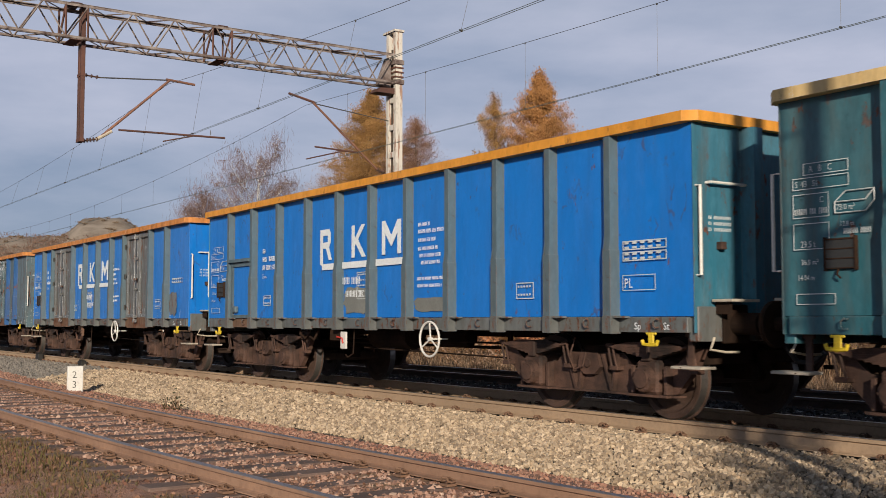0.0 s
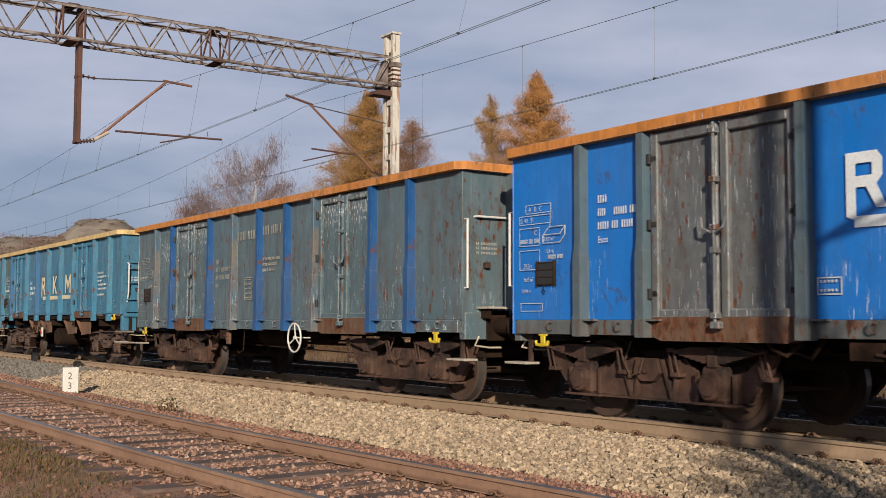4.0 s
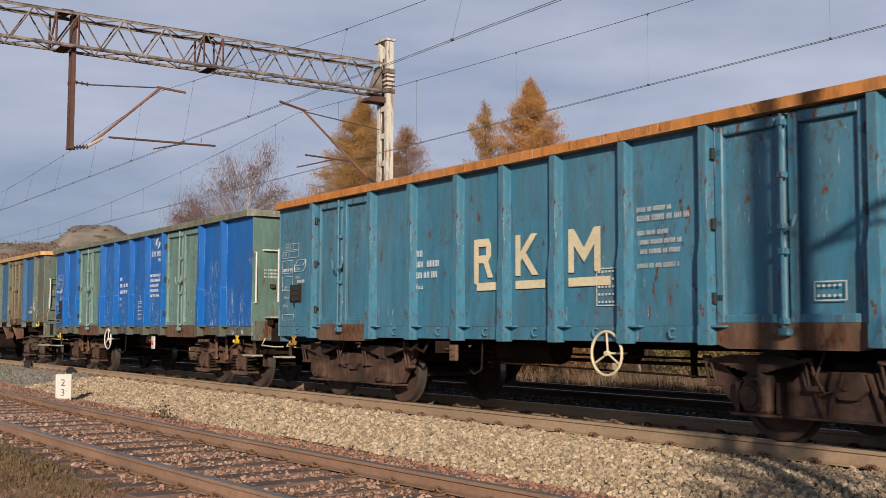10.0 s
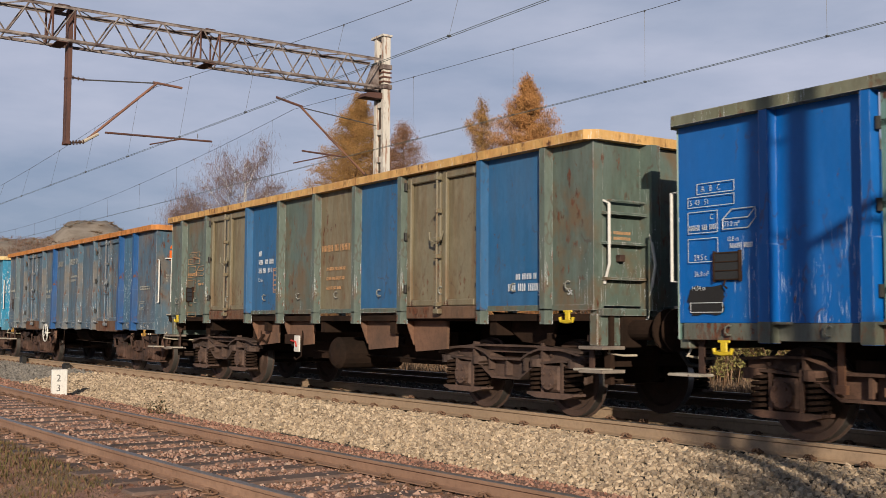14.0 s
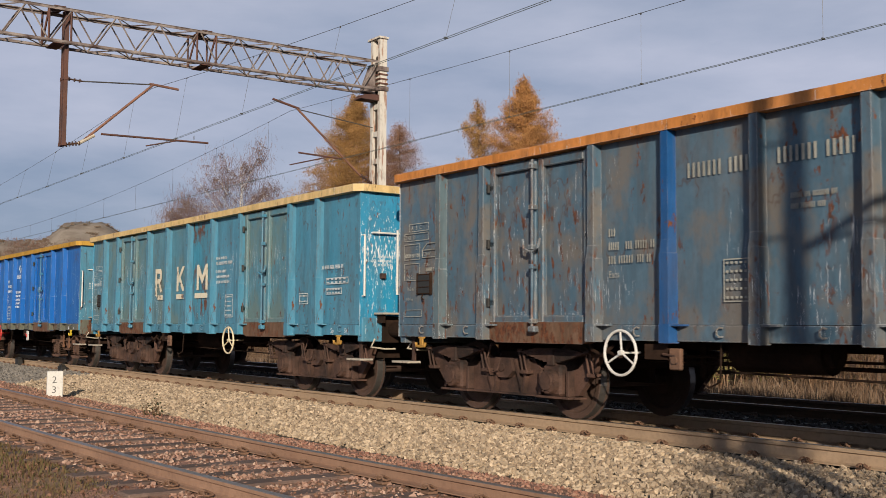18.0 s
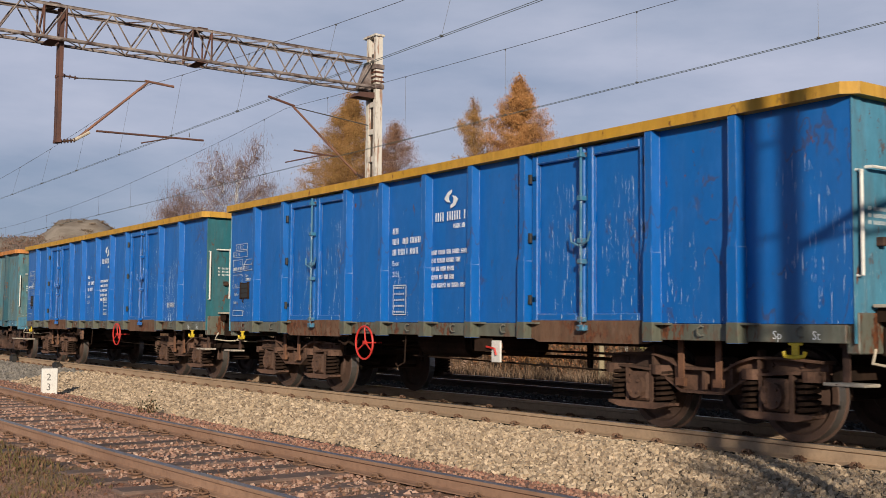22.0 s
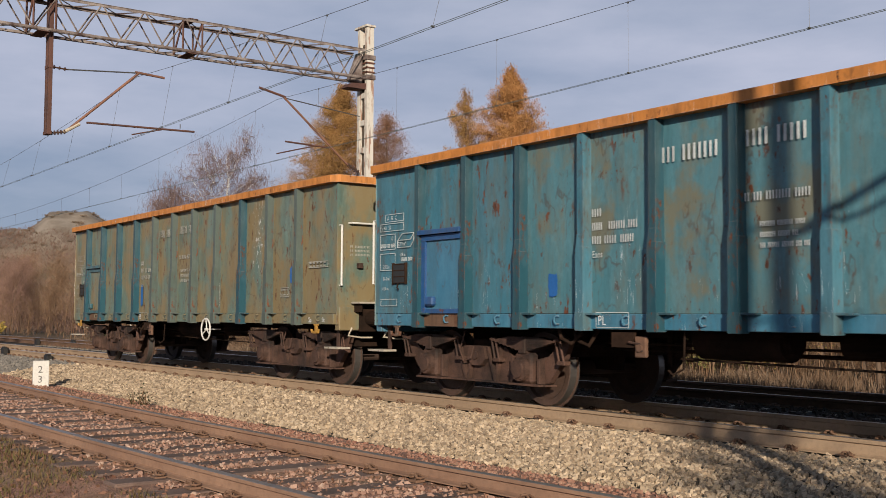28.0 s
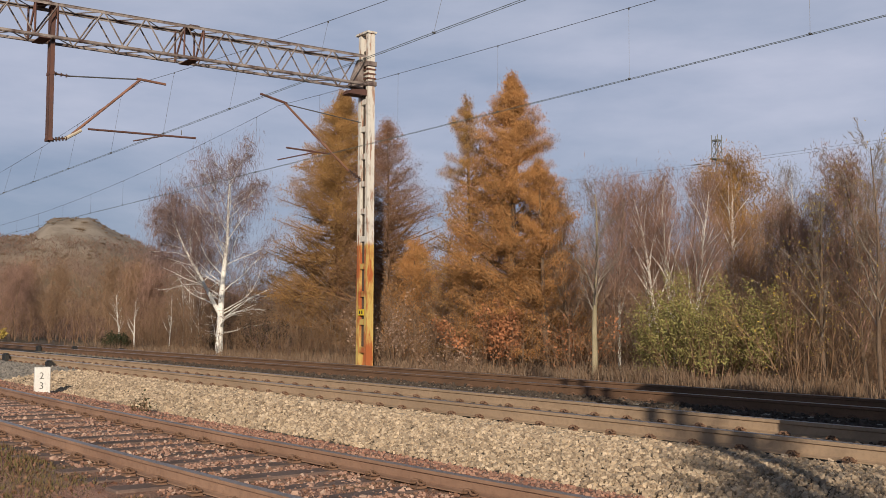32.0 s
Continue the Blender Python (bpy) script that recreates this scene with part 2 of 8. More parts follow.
M_OCHRE = plain("ochre_paint", (0.50, 0.27, 0.05), 0.6, 0, 0.35, 7.0)
M_RED = plain("red_paint", (0.62, 0.04, 0.03), 0.5, 0, 0.2, 7.0)
M_PALEBAR = plain("pale_handrail", (0.62, 0.55, 0.44), 0.5, 0, 0.3, 6.0)
M_BOARD = plain("grey_step_board", (0.50, 0.45, 0.38), 0.75, 0, 0.4, 8.0)
M_GREYP = plain("grey_overpaint", (0.20, 0.21, 0.20), 0.65, 0, 0.2, 6.0)
M_OLDINK = plain("faded_stencil", (0.40, 0.40, 0.36), 0.7, 0, 0.35, 9.0)
M_BLUEP = plain("blue_spray_patch", (0.02, 0.13, 0.42), 0.5, 0, 0.2, 6.0)
M_DARKB = plain("dark_grille", (0.028, 0.03, 0.032), 0.7)
M_WARN = plain("orange_sign", (0.80, 0.16, 0.02), 0.5, 0, 0.2, 7.0)
M_CONC = plain("concrete", (0.42, 0.40, 0.36), 0.85, 0, 0.25, 4.0)
M_SLEEP = plain("sleeper_concrete", (0.40, 0.35, 0.28), 0.9, 0, 0.3, 4.0, each=0.12)
M_WOOD = plain("sleeper_wood", (0.20, 0.135, 0.11), 0.92, 0, 0.4, 7.0, (0.105, 0.07, 0.06), 0.5, each=0.3)
M_RAILS = plain("rail_side", (0.40, 0.285, 0.19), 0.8, 0, 0.22, 3.0)
M_RAILW = plain("rail_side_red", (0.35, 0.215, 0.145), 0.85, 0, 0.3, 3.0, (0.24, 0.14, 0.095))
M_RAILD = plain("rail_side_dark", (0.17, 0.095, 0.055), 0.8, 0, 0.3, 3.0)
M_HEAD = plain("rail_head", (0.50, 0.47, 0.45), 0.32, 0.85, 0.15, 3.0)
M_HEADR = plain("rail_head_rusty", (0.36, 0.30, 0.27), 0.4, 0.5, 0.25, 3.0)
M_CLIP = plain("clip_rust", (0.22, 0.125, 0.08), 0.8, 0, 0.35, 9.0)
M_STEEL = plain("lattice_paint", (0.31, 0.265, 0.245), 0.75, 0, 0.4, 9.0, (0.06, 0.032, 0.027))
M_TUBE = plain("rusty_tube", (0.13, 0.055, 0.038), 0.75, 0, 0.35, 5.0, (0.07, 0.035, 0.03))
M_ARM = plain("rusty_arm", (0.27, 0.125, 0.08), 0.7, 0, 0.35, 5.0, (0.14, 0.07, 0.05))
M_WIRE = plain("copper_wire", (0.10, 0.095, 0.09), 0.55, 0.3)
M_WIREG = plain("green_wire", (0.17, 0.20, 0.18), 0.55, 0.3)
M_INSUL = plain("insulator", (0.09, 0.05, 0.035), 0.3)
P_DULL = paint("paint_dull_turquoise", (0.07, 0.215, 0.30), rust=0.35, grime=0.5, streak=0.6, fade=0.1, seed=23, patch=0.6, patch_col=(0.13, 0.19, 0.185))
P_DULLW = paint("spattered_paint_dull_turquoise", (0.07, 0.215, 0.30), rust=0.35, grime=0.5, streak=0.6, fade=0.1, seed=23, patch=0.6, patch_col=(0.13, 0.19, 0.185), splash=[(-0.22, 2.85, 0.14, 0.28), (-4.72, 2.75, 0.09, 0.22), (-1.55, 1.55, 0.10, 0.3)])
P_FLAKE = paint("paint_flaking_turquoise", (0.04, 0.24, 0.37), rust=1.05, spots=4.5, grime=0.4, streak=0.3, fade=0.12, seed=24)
P_TEALK = paint("paint_teal_khaki", (0.045, 0.135, 0.165), rust=0.4, grime=0.5, fade=0.12, seed=25, patch=0.35, patch_col=(0.15, 0.12, 0.065))
P_RUSTD = paint("paint_rusty_khaki", (0.19, 0.165, 0.105), rust=0.45, grime=0.6, fade=0.1, seed=26, dirt=(0.17, 0.09, 0.045))

# ---- shapes ----
def mesh_of(bm, name, material, smooth=False):
    me = bpy.data.meshes.new(name)
    bm.normal_update()
    bm.to_mesh(me)
    bm.free()
    me.materials.append(material)
    if smooth:
        me.shade_smooth()
    return me


def part(name, bm, material, parent, label="", smooth=False):
    """One mesh object under a thing or a part."""
    ob = new(name, mesh_of(bm, name, material, smooth))
    ob.parent = parent
    if label:
        ob["label"] = label
    return ob


def thing(name, label, category, m=None, group="", kind=""):
    ob = tagged(new(name), label, category, group, kind)
    if m is not None:
        ob.matrix_basis = m
    return ob


def box(bm, x0, x1, y0, y1, z0, z1, bev=0.0):
    v = [bm.verts.new(c) for c in ((x0, y0, z0), (x1, y0, z0), (x1, y1, z0), (x0, y1, z0), (x0, y0, z1), (x1, y0, z1), (x1, y1, z1), (x0, y1, z1))]
    fs = [bm.faces.new([v[i] for i in q]) for q in ((3, 2, 1, 0), (4, 5, 6, 7), (0, 1, 5, 4), (1, 2, 6, 5), (2, 3, 7, 6), (3, 0, 4, 7))]
    if bev:
        es = list({e for f in fs for e in f.edges})
        bmesh.ops.bevel(bm, geom=es, offset=bev, segments=1, affect="EDGES")
    return bm


def boxes(*rows):
    bm = bmesh.new()
    for r in rows:
        box(bm, *r)
    return bm


def prism(bm, pts, axis, a, b):
    """A polygon of 2D points pushed from a to b along an axis; the points name the other two axes in order."""
    def at(p, h):
        return {"x": (h, p[0], p[1]), "y": (p[0], h, p[1]), "z": (p[0], p[1], h)}[axis]
    lo, hi = [bm.verts.new(at(p, a)) for p in pts], [bm.verts.new(at(p, b)) for p in pts]
    n = len(pts)
    bm.faces.new(lo[::-1])
    bm.faces.new(hi)
    for i in range(n):
        bm.faces.new((lo[i], lo[(i + 1) % n], hi[(i + 1) % n], hi[i]))
    bmesh.ops.recalc_face_normals(bm, faces=bm.faces)
    return bm


def rod(bm, a, b, r, sides=8, r2=None):
    """A round bar from a to b."""
    a, b = Vector(a), Vector(b)
    q = (b - a).to_track_quat("Z", "Y")
    r2 = r if r2 is None else r2
    rings = []
    for p, rr in ((a, r), (b, r2)):
        rings.append([bm.verts.new(p + q @ Vector((rr * math.cos(2 * math.pi * i / sides), rr * math.sin(2 * math.pi * i / sides), 0))) for i in range(sides)])
    for i in range(sides):
        j = (i + 1) % sides
        bm.faces.new((rings[0][i], rings[0][j], rings[1][j], rings[1][i]))
    bm.faces.new(rings[0][::-1])
    bm.faces.new(rings[1])
    return bm


def hose(bm, pts, r, sides=7):
    """One continuous round bar through the points; r may be a list."""
    pts = [Vector(p) for p in pts]
    rs = r if isinstance(r, (list, tuple)) else [r] * len(pts)
    rows, ref = [], None
    for i, p in enumerate(pts):
        d = (pts[min(i + 1, len(pts) - 1)] - pts[max(i - 1, 0)]).normalized()
        if ref is None:
            ref = d.orthogonal().normalized()
        ref = (ref - d * ref.dot(d)).normalized()
        o = d.cross(ref)
        rows.append([bm.verts.new(p + (ref * math.cos(2 * math.pi * k / sides) + o * math.sin(2 * math.pi * k / sides)) * rs[i]) for k in range(sides)])
    for a, b in zip(rows, rows[1:]):
        for k in range(sides):
            bm.faces.new((a[k], a[(k + 1) % sides], b[(k + 1) % sides], b[k]))
    bm.faces.new(rows[0][::-1])
    bm.faces.new(rows[-1])
    return bm


def bent(bm, pts, r, sides=7):
    return hose(bm, pts, r, sides)


def ring(bm, c, normal, R, r, n=24, sides=6):
    """A torus."""
    q = Vector(normal).to_track_quat("Z", "Y")
    rows = []
    for i in range(n):
        t = 2 * math.pi * i / n
        rad = Vector((math.cos(t), math.sin(t), 0))
        rows.append([bm.verts.new(Vector(c) + q @ (rad * (R + r * math.cos(2 * math.pi * k / sides)) + Vector((0, 0, r * math.sin(2 * math.pi * k / sides))))) for k in range(sides)])
    for i in range(n):
        for k in range(sides):
            bm.faces.new((rows[i][k], rows[(i + 1) % n][k], rows[(i + 1) % n][(k + 1) % sides], rows[i][(k + 1) % sides]))
    return bm


def lathe(bm, prof, axis_y=True, n=24, c=(0, 0, 0)):
    """Turned about the y axis: prof is a list of (y, radius)."""
    rows = []
    for y, r in prof:
        rows.append([bm.verts.new((c[0] + r * math.cos(2 * math.pi * i / n), c[1] + y, c[2] + r * math.sin(2 * math.pi * i / n))) for i in range(n)])
    for a, b in zip(rows, rows[1:]):
        for i in range(n):
            bm.faces.new((a[i], a[(i + 1) % n], b[(i + 1) % n], b[i]))
    bm.faces.new(rows[0][::-1])
    bm.faces.new(rows[-1])
    bmesh.ops.recalc_face_normals(bm, faces=bm.faces)
    return bm


def lettering(name, body, size, material, parent, x, y, z, label="", narrow=1.0):
    """Stencilled words on the side that faces -y; x, z: lower left corner."""
    cu = bpy.data.curves.new(name, "FONT")
    cu.body, cu.size, cu.resolution_u = body, size, 2
    tmp = new(name, cu)
    bpy.context.view_layer.update()
    me = bpy.data.meshes.new_from_object(tmp.evaluated_get(bpy.context.evaluated_depsgraph_get()))
    bpy.data.objects.remove(tmp)
    me.materials.clear()
    me.materials.append(material)
    ob = new(name, me)
    ob.parent = parent
    ob.matrix_basis = pose(x, y, z, 90, 0, 0) @ Matrix.Diagonal((narrow, 1, 1, 1))
    if label:
        ob["label"] = label
    return ob

# ---- ground, tracks ----
Y2 = 4.337                      # middle of the far track
Z0 = -0.025                     # rail top of the siding


def siding_y(x):
    u = min(max(x, -52.0), -3.0)
    y = -5.845 + 0.0189 * (u + 12) + 0.0026 * (u + 12) ** 2
    return y + (0.0189 + 0.0052 * (u + 12)) * (x - u)


def bell(d, w):
    return math.exp(-(d / w) ** 2)


def ground_z(x, y):
    z = -0.47
    if y > 6:
        z = -0.30 - 0.22 * min(1.0, (y - 6) / 7)
    z += 0.05 * noise.noise((x * 0.35, y * 0.35, 0)) + 0.02 * noise.noise((x * 1.7, y * 1.7, 3))
    # the spoil heap on the horizon, with its long shoulder
    if x < -150:
        u = 0.287 * (x + 335) + 0.958 * (y - 90)        # across the line of sight, to the right
        v = -0.958 * (x + 335) + 0.287 * (y - 91)       # away from the eye
        top = float(np.interp(u, [-160, -60, -24, -13, -10, -6, 5, 9, 25, 40, 60], [14, 24, 26.2, 26.4, 27.2, 31.8, 32.4, 30.2, 21.4, 13.5, 0]))
        z += top * bell(min(0.0, v), 62) * (1 if v < 0 else bell(v, 120)) * (1.0 if u > -130 else bell(u + 130, 60))
        z += (0.5 * noise.noise((x * 0.05, y * 0.05, 1)) + 0.6 * noise.noise((x * 0.12, y * 0.12, 5)) + 0.5 * noise.noise((x * 0.3, y * 0.3, 7))) * min(1, (-150 - x) / 60)
    if y > 60:
        z += 0.02 * min(200, y - 60)
    return z


def graded(lo, mid0, mid1, hi, fine, grow):
    out, x, s = [], mid0, fine
    while x > lo:
        out.append(x)
        s *= grow
        x -= s
    out = [lo] + out[::-1]
    x = mid0 + fine
    while x < mid1:
        out.append(x)
        x += fine
    s = fine
    while x < hi:
        out.append(x)
        s *= grow
        x += s
    return out + [hi]


gx, gy = graded(-900, -60, 12, 700, 0.6, 1.045), graded(-400, -14, 26, 900, 0.5, 1.06)
gx = sorted(set(gx) | {-400.0 + 4 * k for k in range(56)})      # finer over the spoil heap
gy = sorted(set(gy) | {28.0 + 2.5 * k for k in range(44)})
gverts = [(x, y, ground_z(x, y)) for x in gx for y in gy]
ny = len(gy)
gfaces = [(i * ny + j, (i + 1) * ny + j, (i + 1) * ny + j + 1, i * ny + j + 1) for i in range(len(gx) - 1) for j in range(ny - 1)]


def soil_material():
    m, nt, bs = shader("autumn_ground")
    big = noise_at(nt, 0.35, detail=5)
    mid = noise_at(nt, 2.2, detail=6)
    fine = noise_at(nt, 30, detail=6, rough=0.75)
    col = mix(nt, ramp(nt, big, 0.40, 0.62), (0.115, 0.075, 0.035), (0.085, 0.085, 0.03))
    col = mix(nt, ramp(nt, mid, 0.5, 0.66), col, (0.12, 0.060, 0.038))
    col = mix(nt, times(nt, ramp(nt, fine, 0.42, 0.64), 0.7), col, (0.045, 0.032, 0.02))
    far = noise_at(nt, 0.03, detail=8, rough=0.65)
    col = mix(nt, times(nt, ramp(nt, far, 0.45, 0.6), 0.5), col, (0.15, 0.095, 0.065))
    # browner land far down the line, lightened: distance haze put into the colour
    co = nt.nodes.new("ShaderNodeTexCoord")
    sep = nt.nodes.new("ShaderNodeSeparateXYZ")
    nt.links.new(co.outputs["Object"], sep.inputs[0])
    away = node(nt, "ShaderNodeMapRange", From_Min=-90.0, From_Max=-160.0)
    nt.links.new(sep.outputs["X"], away.inputs["Value"])
    col = mix(nt, away.outputs[0], col, mix(nt, ramp(nt, noise_at(nt, 0.06, detail=8, rough=0.7), 0.4, 0.62), (0.26, 0.175, 0.125), (0.17, 0.135, 0.085)))
    # the heap is bare shale with dry grass towards its top, paled by painted haze
    high = node(nt, "ShaderNodeMapRange", From_Min=13.0, From_Max=25.0)
    nt.links.new(sep.outputs["Z"], high.inputs["Value"])
    hazed_shale = mix(nt, ramp(nt, noise_at(nt, 0.09, detail=8, rough=0.7), 0.42, 0.6), (0.31, 0.265, 0.22), (0.19, 0.15, 0.115))
    col = mix(nt, high.outputs[0], col, hazed_shale)
    nt.links.new(col, bs.inputs["Base Color"])
    bs.inputs["Roughness"].default_value = 0.95
    bump(nt, bs, fine, 0.6, 0.04)
    return m


M_SOIL = soil_material()
gme = bpy.data.meshes.new("ground")
gme.from_pydata(gverts, [], gfaces)
gme.materials.append(M_SOIL)
gme.shade_smooth()
tagged(new("ground", gme), "brown autumn ground with moss, soil and a distant spoil heap", "ground", kind="structure")


def ballast_material(name, a, b, c):
    m, nt, bs = shader(name)
    fine = noise_at(nt, 26, detail=4, rough=0.6)
    big = noise_at(nt, 0.8, detail=4)
    vo = node(nt, "ShaderNodeTexVoronoi", Scale=19.0)
    co = nt.nodes.new("ShaderNodeTexCoord")
    nt.links.new(co.outputs["Object"], vo.inputs["Vector"])
    col = mix(nt, vo.outputs["Color"], a, b)
    col = mix(nt, ramp(nt, big, 0.45, 0.65), col, c)
    col = mix(nt, times(nt, ramp(nt, vo.outputs["Distance"], 0.25, 0.7), 0.8), col, (0.04, 0.033, 0.026))
    nt.links.new(col, bs.inputs["Base Color"])
    bs.inputs["Roughness"].default_value = 0.95
    bump(nt, bs, vo.outputs["Distance"], 0.9, 0.05)
    return m


M_BAL = ballast_material("ballast_bed", (0.15, 0.12, 0.09), (0.07, 0.056, 0.044), (0.12, 0.09, 0.062))
# oil-dark bed, blackened further to carry the shade under the wagons
M_BALD = ballast_material("oil_shade_bed", (0.05, 0.036, 0.027), (0.028, 0.021, 0.017), (0.04, 0.028, 0.02))


def earth_material():
    m, nt, bs = shader("siding_earth")
    big, mid, fine = noise_at(nt, 0.7, detail=4), noise_at(nt, 5, detail=6), noise_at(nt, 48, detail=6, rough=0.75)
    col = mix(nt, ramp(nt, mid, 0.40, 0.62), (0.46, 0.255, 0.185), (0.30, 0.15, 0.11))
    col = mix(nt, times(nt, ramp(nt, big, 0.50, 0.64), 0.6), col, (0.20, 0.165, 0.08))
    col = mix(nt, times(nt, ramp(nt, fine, 0.46, 0.66), 0.6), col, (0.14, 0.08, 0.06))
    nt.links.new(col, bs.inputs["Base Color"])
    bs.inputs["Roughness"].default_value = 0.95
    bump(nt, bs, fine, 0.8, 0.03)
    return m


M_BAL0 = earth_material()


def sweep(name, prof, xs, centre, material, label, category):
    """A cross-section of (y, z) carried along the line."""
    v = [(x, centre(x) + y, z) for x in xs for y, z in prof]
    n = len(prof)
    f = [(i * n + j, i * n + j + 1, (i + 1) * n + j + 1, (i + 1) * n + j) for i in range(len(xs) - 1) for j in range(n - 1)]
    f = [q[::-1] for q in f]
    me = bpy.data.meshes.new(name)
    me.from_pydata(v, [], f)
    me.materials.append(material)
    return tagged(new(name, me), label, category, kind="structure")


long_xs = [-320, -160, -80, -60] + [-50 + 2 * i for i in range(32)] + [20, 40, 100]
sweep("main_line_bed", [(-3.15, -0.52), (-2.95, -0.43), (-1.75, -0.215), (-0.62, -0.20), (-0.60, -0.20), (0.9, -0.20), (2.2, -0.22), (3.4, -0.20), (5.3, -0.20), (6.1, -0.22), (7.2, -0.45), (7.4, -0.6)], long_xs, lambda x: 0.0, M_BAL, "pale crushed-stone ballast bed of the double main line", "ballast")
mb = bpy.data.objects["main_line_bed"].data
mb.materials.append(M_BALD)
# from inside the near rail outward the bed has the shade-darkened colour
for q in mb.polygons:
    q.material_index = 1 if q.center.y > -0.6 else 0
sweep("siding_bed", [(-2.9, -0.52), (-2.0, -0.30), (-1.35, -0.172), (1.35, -0.170), (1.80, -0.30), (3.2, -0.44), (3.5, -0.56)], long_xs, siding_y, M_BAL0, "brown earthy ballast bed of the siding", "ballast")


def stone_material(name, tones, dust):
    m, nt, bs = shader(name)
    geo = nt.nodes.new("ShaderNodeNewGeometry")
    r = nt.nodes.new("ShaderNodeValToRGB")
    r.color_ramp.interpolation = "LINEAR"
    for i, t in enumerate(tones):
        e = r.color_ramp.elements[i] if i < 2 else r.color_ramp.elements.new(0.5)
        e.position, e.color = i / (len(tones) - 1), (*t, 1)
    nt.links.new(geo.outputs["Random Per Island"], r.inputs["Fac"])
    fine = noise_at(nt, 60, detail=4)
    col = mix(nt, times(nt, ramp(nt, fine, 0.38, 0.66), 0.6), r.outputs[0], dust)
    nt.links.new(col, bs.inputs["Base Color"])
    bs.inputs["Roughness"].default_value = 0.92
    return m


M_STONE = stone_material("ballast_stone", [(0.13, 0.10, 0.075), (0.53, 0.42, 0.295), (0.22, 0.178, 0.135), (0.64, 0.52, 0.385), (0.44, 0.27, 0.15), (0.29, 0.25, 0.21), (0.55, 0.44, 0.32), (0.14, 0.115, 0.09)], (0.40, 0.275, 0.17))
M_STONEG = stone_material("grey_stone", [(0.10, 0.095, 0.09), (0.19, 0.18, 0.17), (0.13, 0.12, 0.11), (0.25, 0.225, 0.20)], (0.14, 0.125, 0.11))
# oil tone with the train's shade put into it
M_STONED = stone_material("oil_shade_stone", [(0.05, 0.036, 0.027), (0.07, 0.052, 0.04), (0.03, 0.023, 0.019), (0.085, 0.062, 0.047)], (0.035, 0.026, 0.02))
M_STONE0 = stone_material("siding_stone", [(0.36, 0.21, 0.16), (0.54, 0.41, 0.33), (0.24, 0.14, 0.105), (0.68, 0.56, 0.47), (0.44, 0.245, 0.175), (0.38, 0.245, 0.195)], (0.36, 0.205, 0.15))
M_CRUMB = stone_material("soil_crumb", [(0.30, 0.14, 0.10), (0.20, 0.09, 0.065), (0.44, 0.27, 0.20), (0.16, 0.075, 0.055), (0.55, 0.44, 0.36), (0.28, 0.15, 0.11)], (0.25, 0.13, 0.09))
CUBE = np.array([(-1, -1, -1), (1, -1, -1), (1, 1, -1), (-1, 1, -1), (-1, -1, 1), (1, -1, 1), (1, 1, 1), (-1, 1, 1)], float)
CUBE_F = np.array([(3, 2, 1, 0), (4, 5, 6, 7), (0, 1, 5, 4), (1, 2, 6, 5), (2, 3, 7, 6), (3, 0, 4, 7)])


def scatter_stones(name, places, sizes, material, label, rng):
    n = len(places)
    v = CUBE[None] * (1 + rng.uniform(-0.62, 0.20, (n, 8, 3)))
    v *= rng.uniform(0.65, 1.25, (n, 1, 3))
    a = rng.uniform(0, 6.28, (n, 3))
    for k, (i, j) in enumerate(((0, 1), (1, 2), (0, 2))):
        c, s = np.cos(a[:, k])[:, None], np.sin(a[:, k])[:, None]
        p, q = v[:, :, i].copy(), v[:, :, j].copy()
        v[:, :, i], v[:, :, j] = p * c - q * s, p * s + q * c
    v = v * sizes[:, None, None] * 0.5 + places[:, None, :]
    f = CUBE_F[None] + 8 * np.arange(n)[:, None, None]
    me = bpy.data.meshes.new(name)
    me.from_pydata(v.reshape(-1, 3).tolist(), [], f.reshape(-1, 4).tolist())
    me.materials.append(material)
    return tagged(new(name, me), label, "gravel", kind="stuff")


rng = np.random.default_rng(5)


def bed_z(y):
    return np.interp(y, [-3.15, -2.95, -1.75, -0.9, 0.9, 2.2, 3.4, 5.3, 6.1, 7.2], [-0.50, -0.43, -0.215, -0.20, -0.20, -0.22, -0.20, -0.20, -0.22, -0.45])


def stones_on(x0, x1, y0, y1, per_m2, size):
    n = int((x1 - x0) * (y1 - y0) * per_m2)
    x, y = rng.uniform(x0, x1, n), rng.uniform(y0, y1, n)
    return np.c_[x, y, bed_z(y) + rng.uniform(-0.020, 0.024, n)], rng.uniform(0.6, 1.35, n) ** 1.2 * size


groups = [stones_on(-14, 1, -2.85, -0.90, 1200, 0.040), stones_on(-26, -14, -3.0, -0.90, 700, 0.045), stones_on(-28.6, -26, -3.05, -0.90, 220, 0.060), stones_on(-48, -30, -0.66, 0.66, 40, 0.06)]
scatter_stones("ballast_stones", np.concatenate([g[0] for g in groups]), np.concatenate([g[1] for g in groups]), M_STONE, "loose pale beige and grey crushed ballast stones", rng)
grey = stones_on(-48, -28.6, -3.05, -0.90, 220, 0.060)
scatter_stones("grey_ballast", grey[0], grey[1], M_STONEG, "dark grey ballast stones beyond the kilometre post", rng)
# stones of the darkened kind lie where the train's shade falls
dark = [stones_on(-34, 2, -0.66, 0.66, 120, 0.055), stones_on(-34, 2, 0.9, 3.5, 90, 0.06), stones_on(-30, 2, 3.8, 5.0, 40, 0.06)]
scatter_stones("oil_shade_stones", np.concatenate([g[0] for g in dark]), np.concatenate([g[1] for g in dark]), M_STONED, "dark oily ballast stones between the rails, darkened further as shade under the train", rng)
n0 = 24000
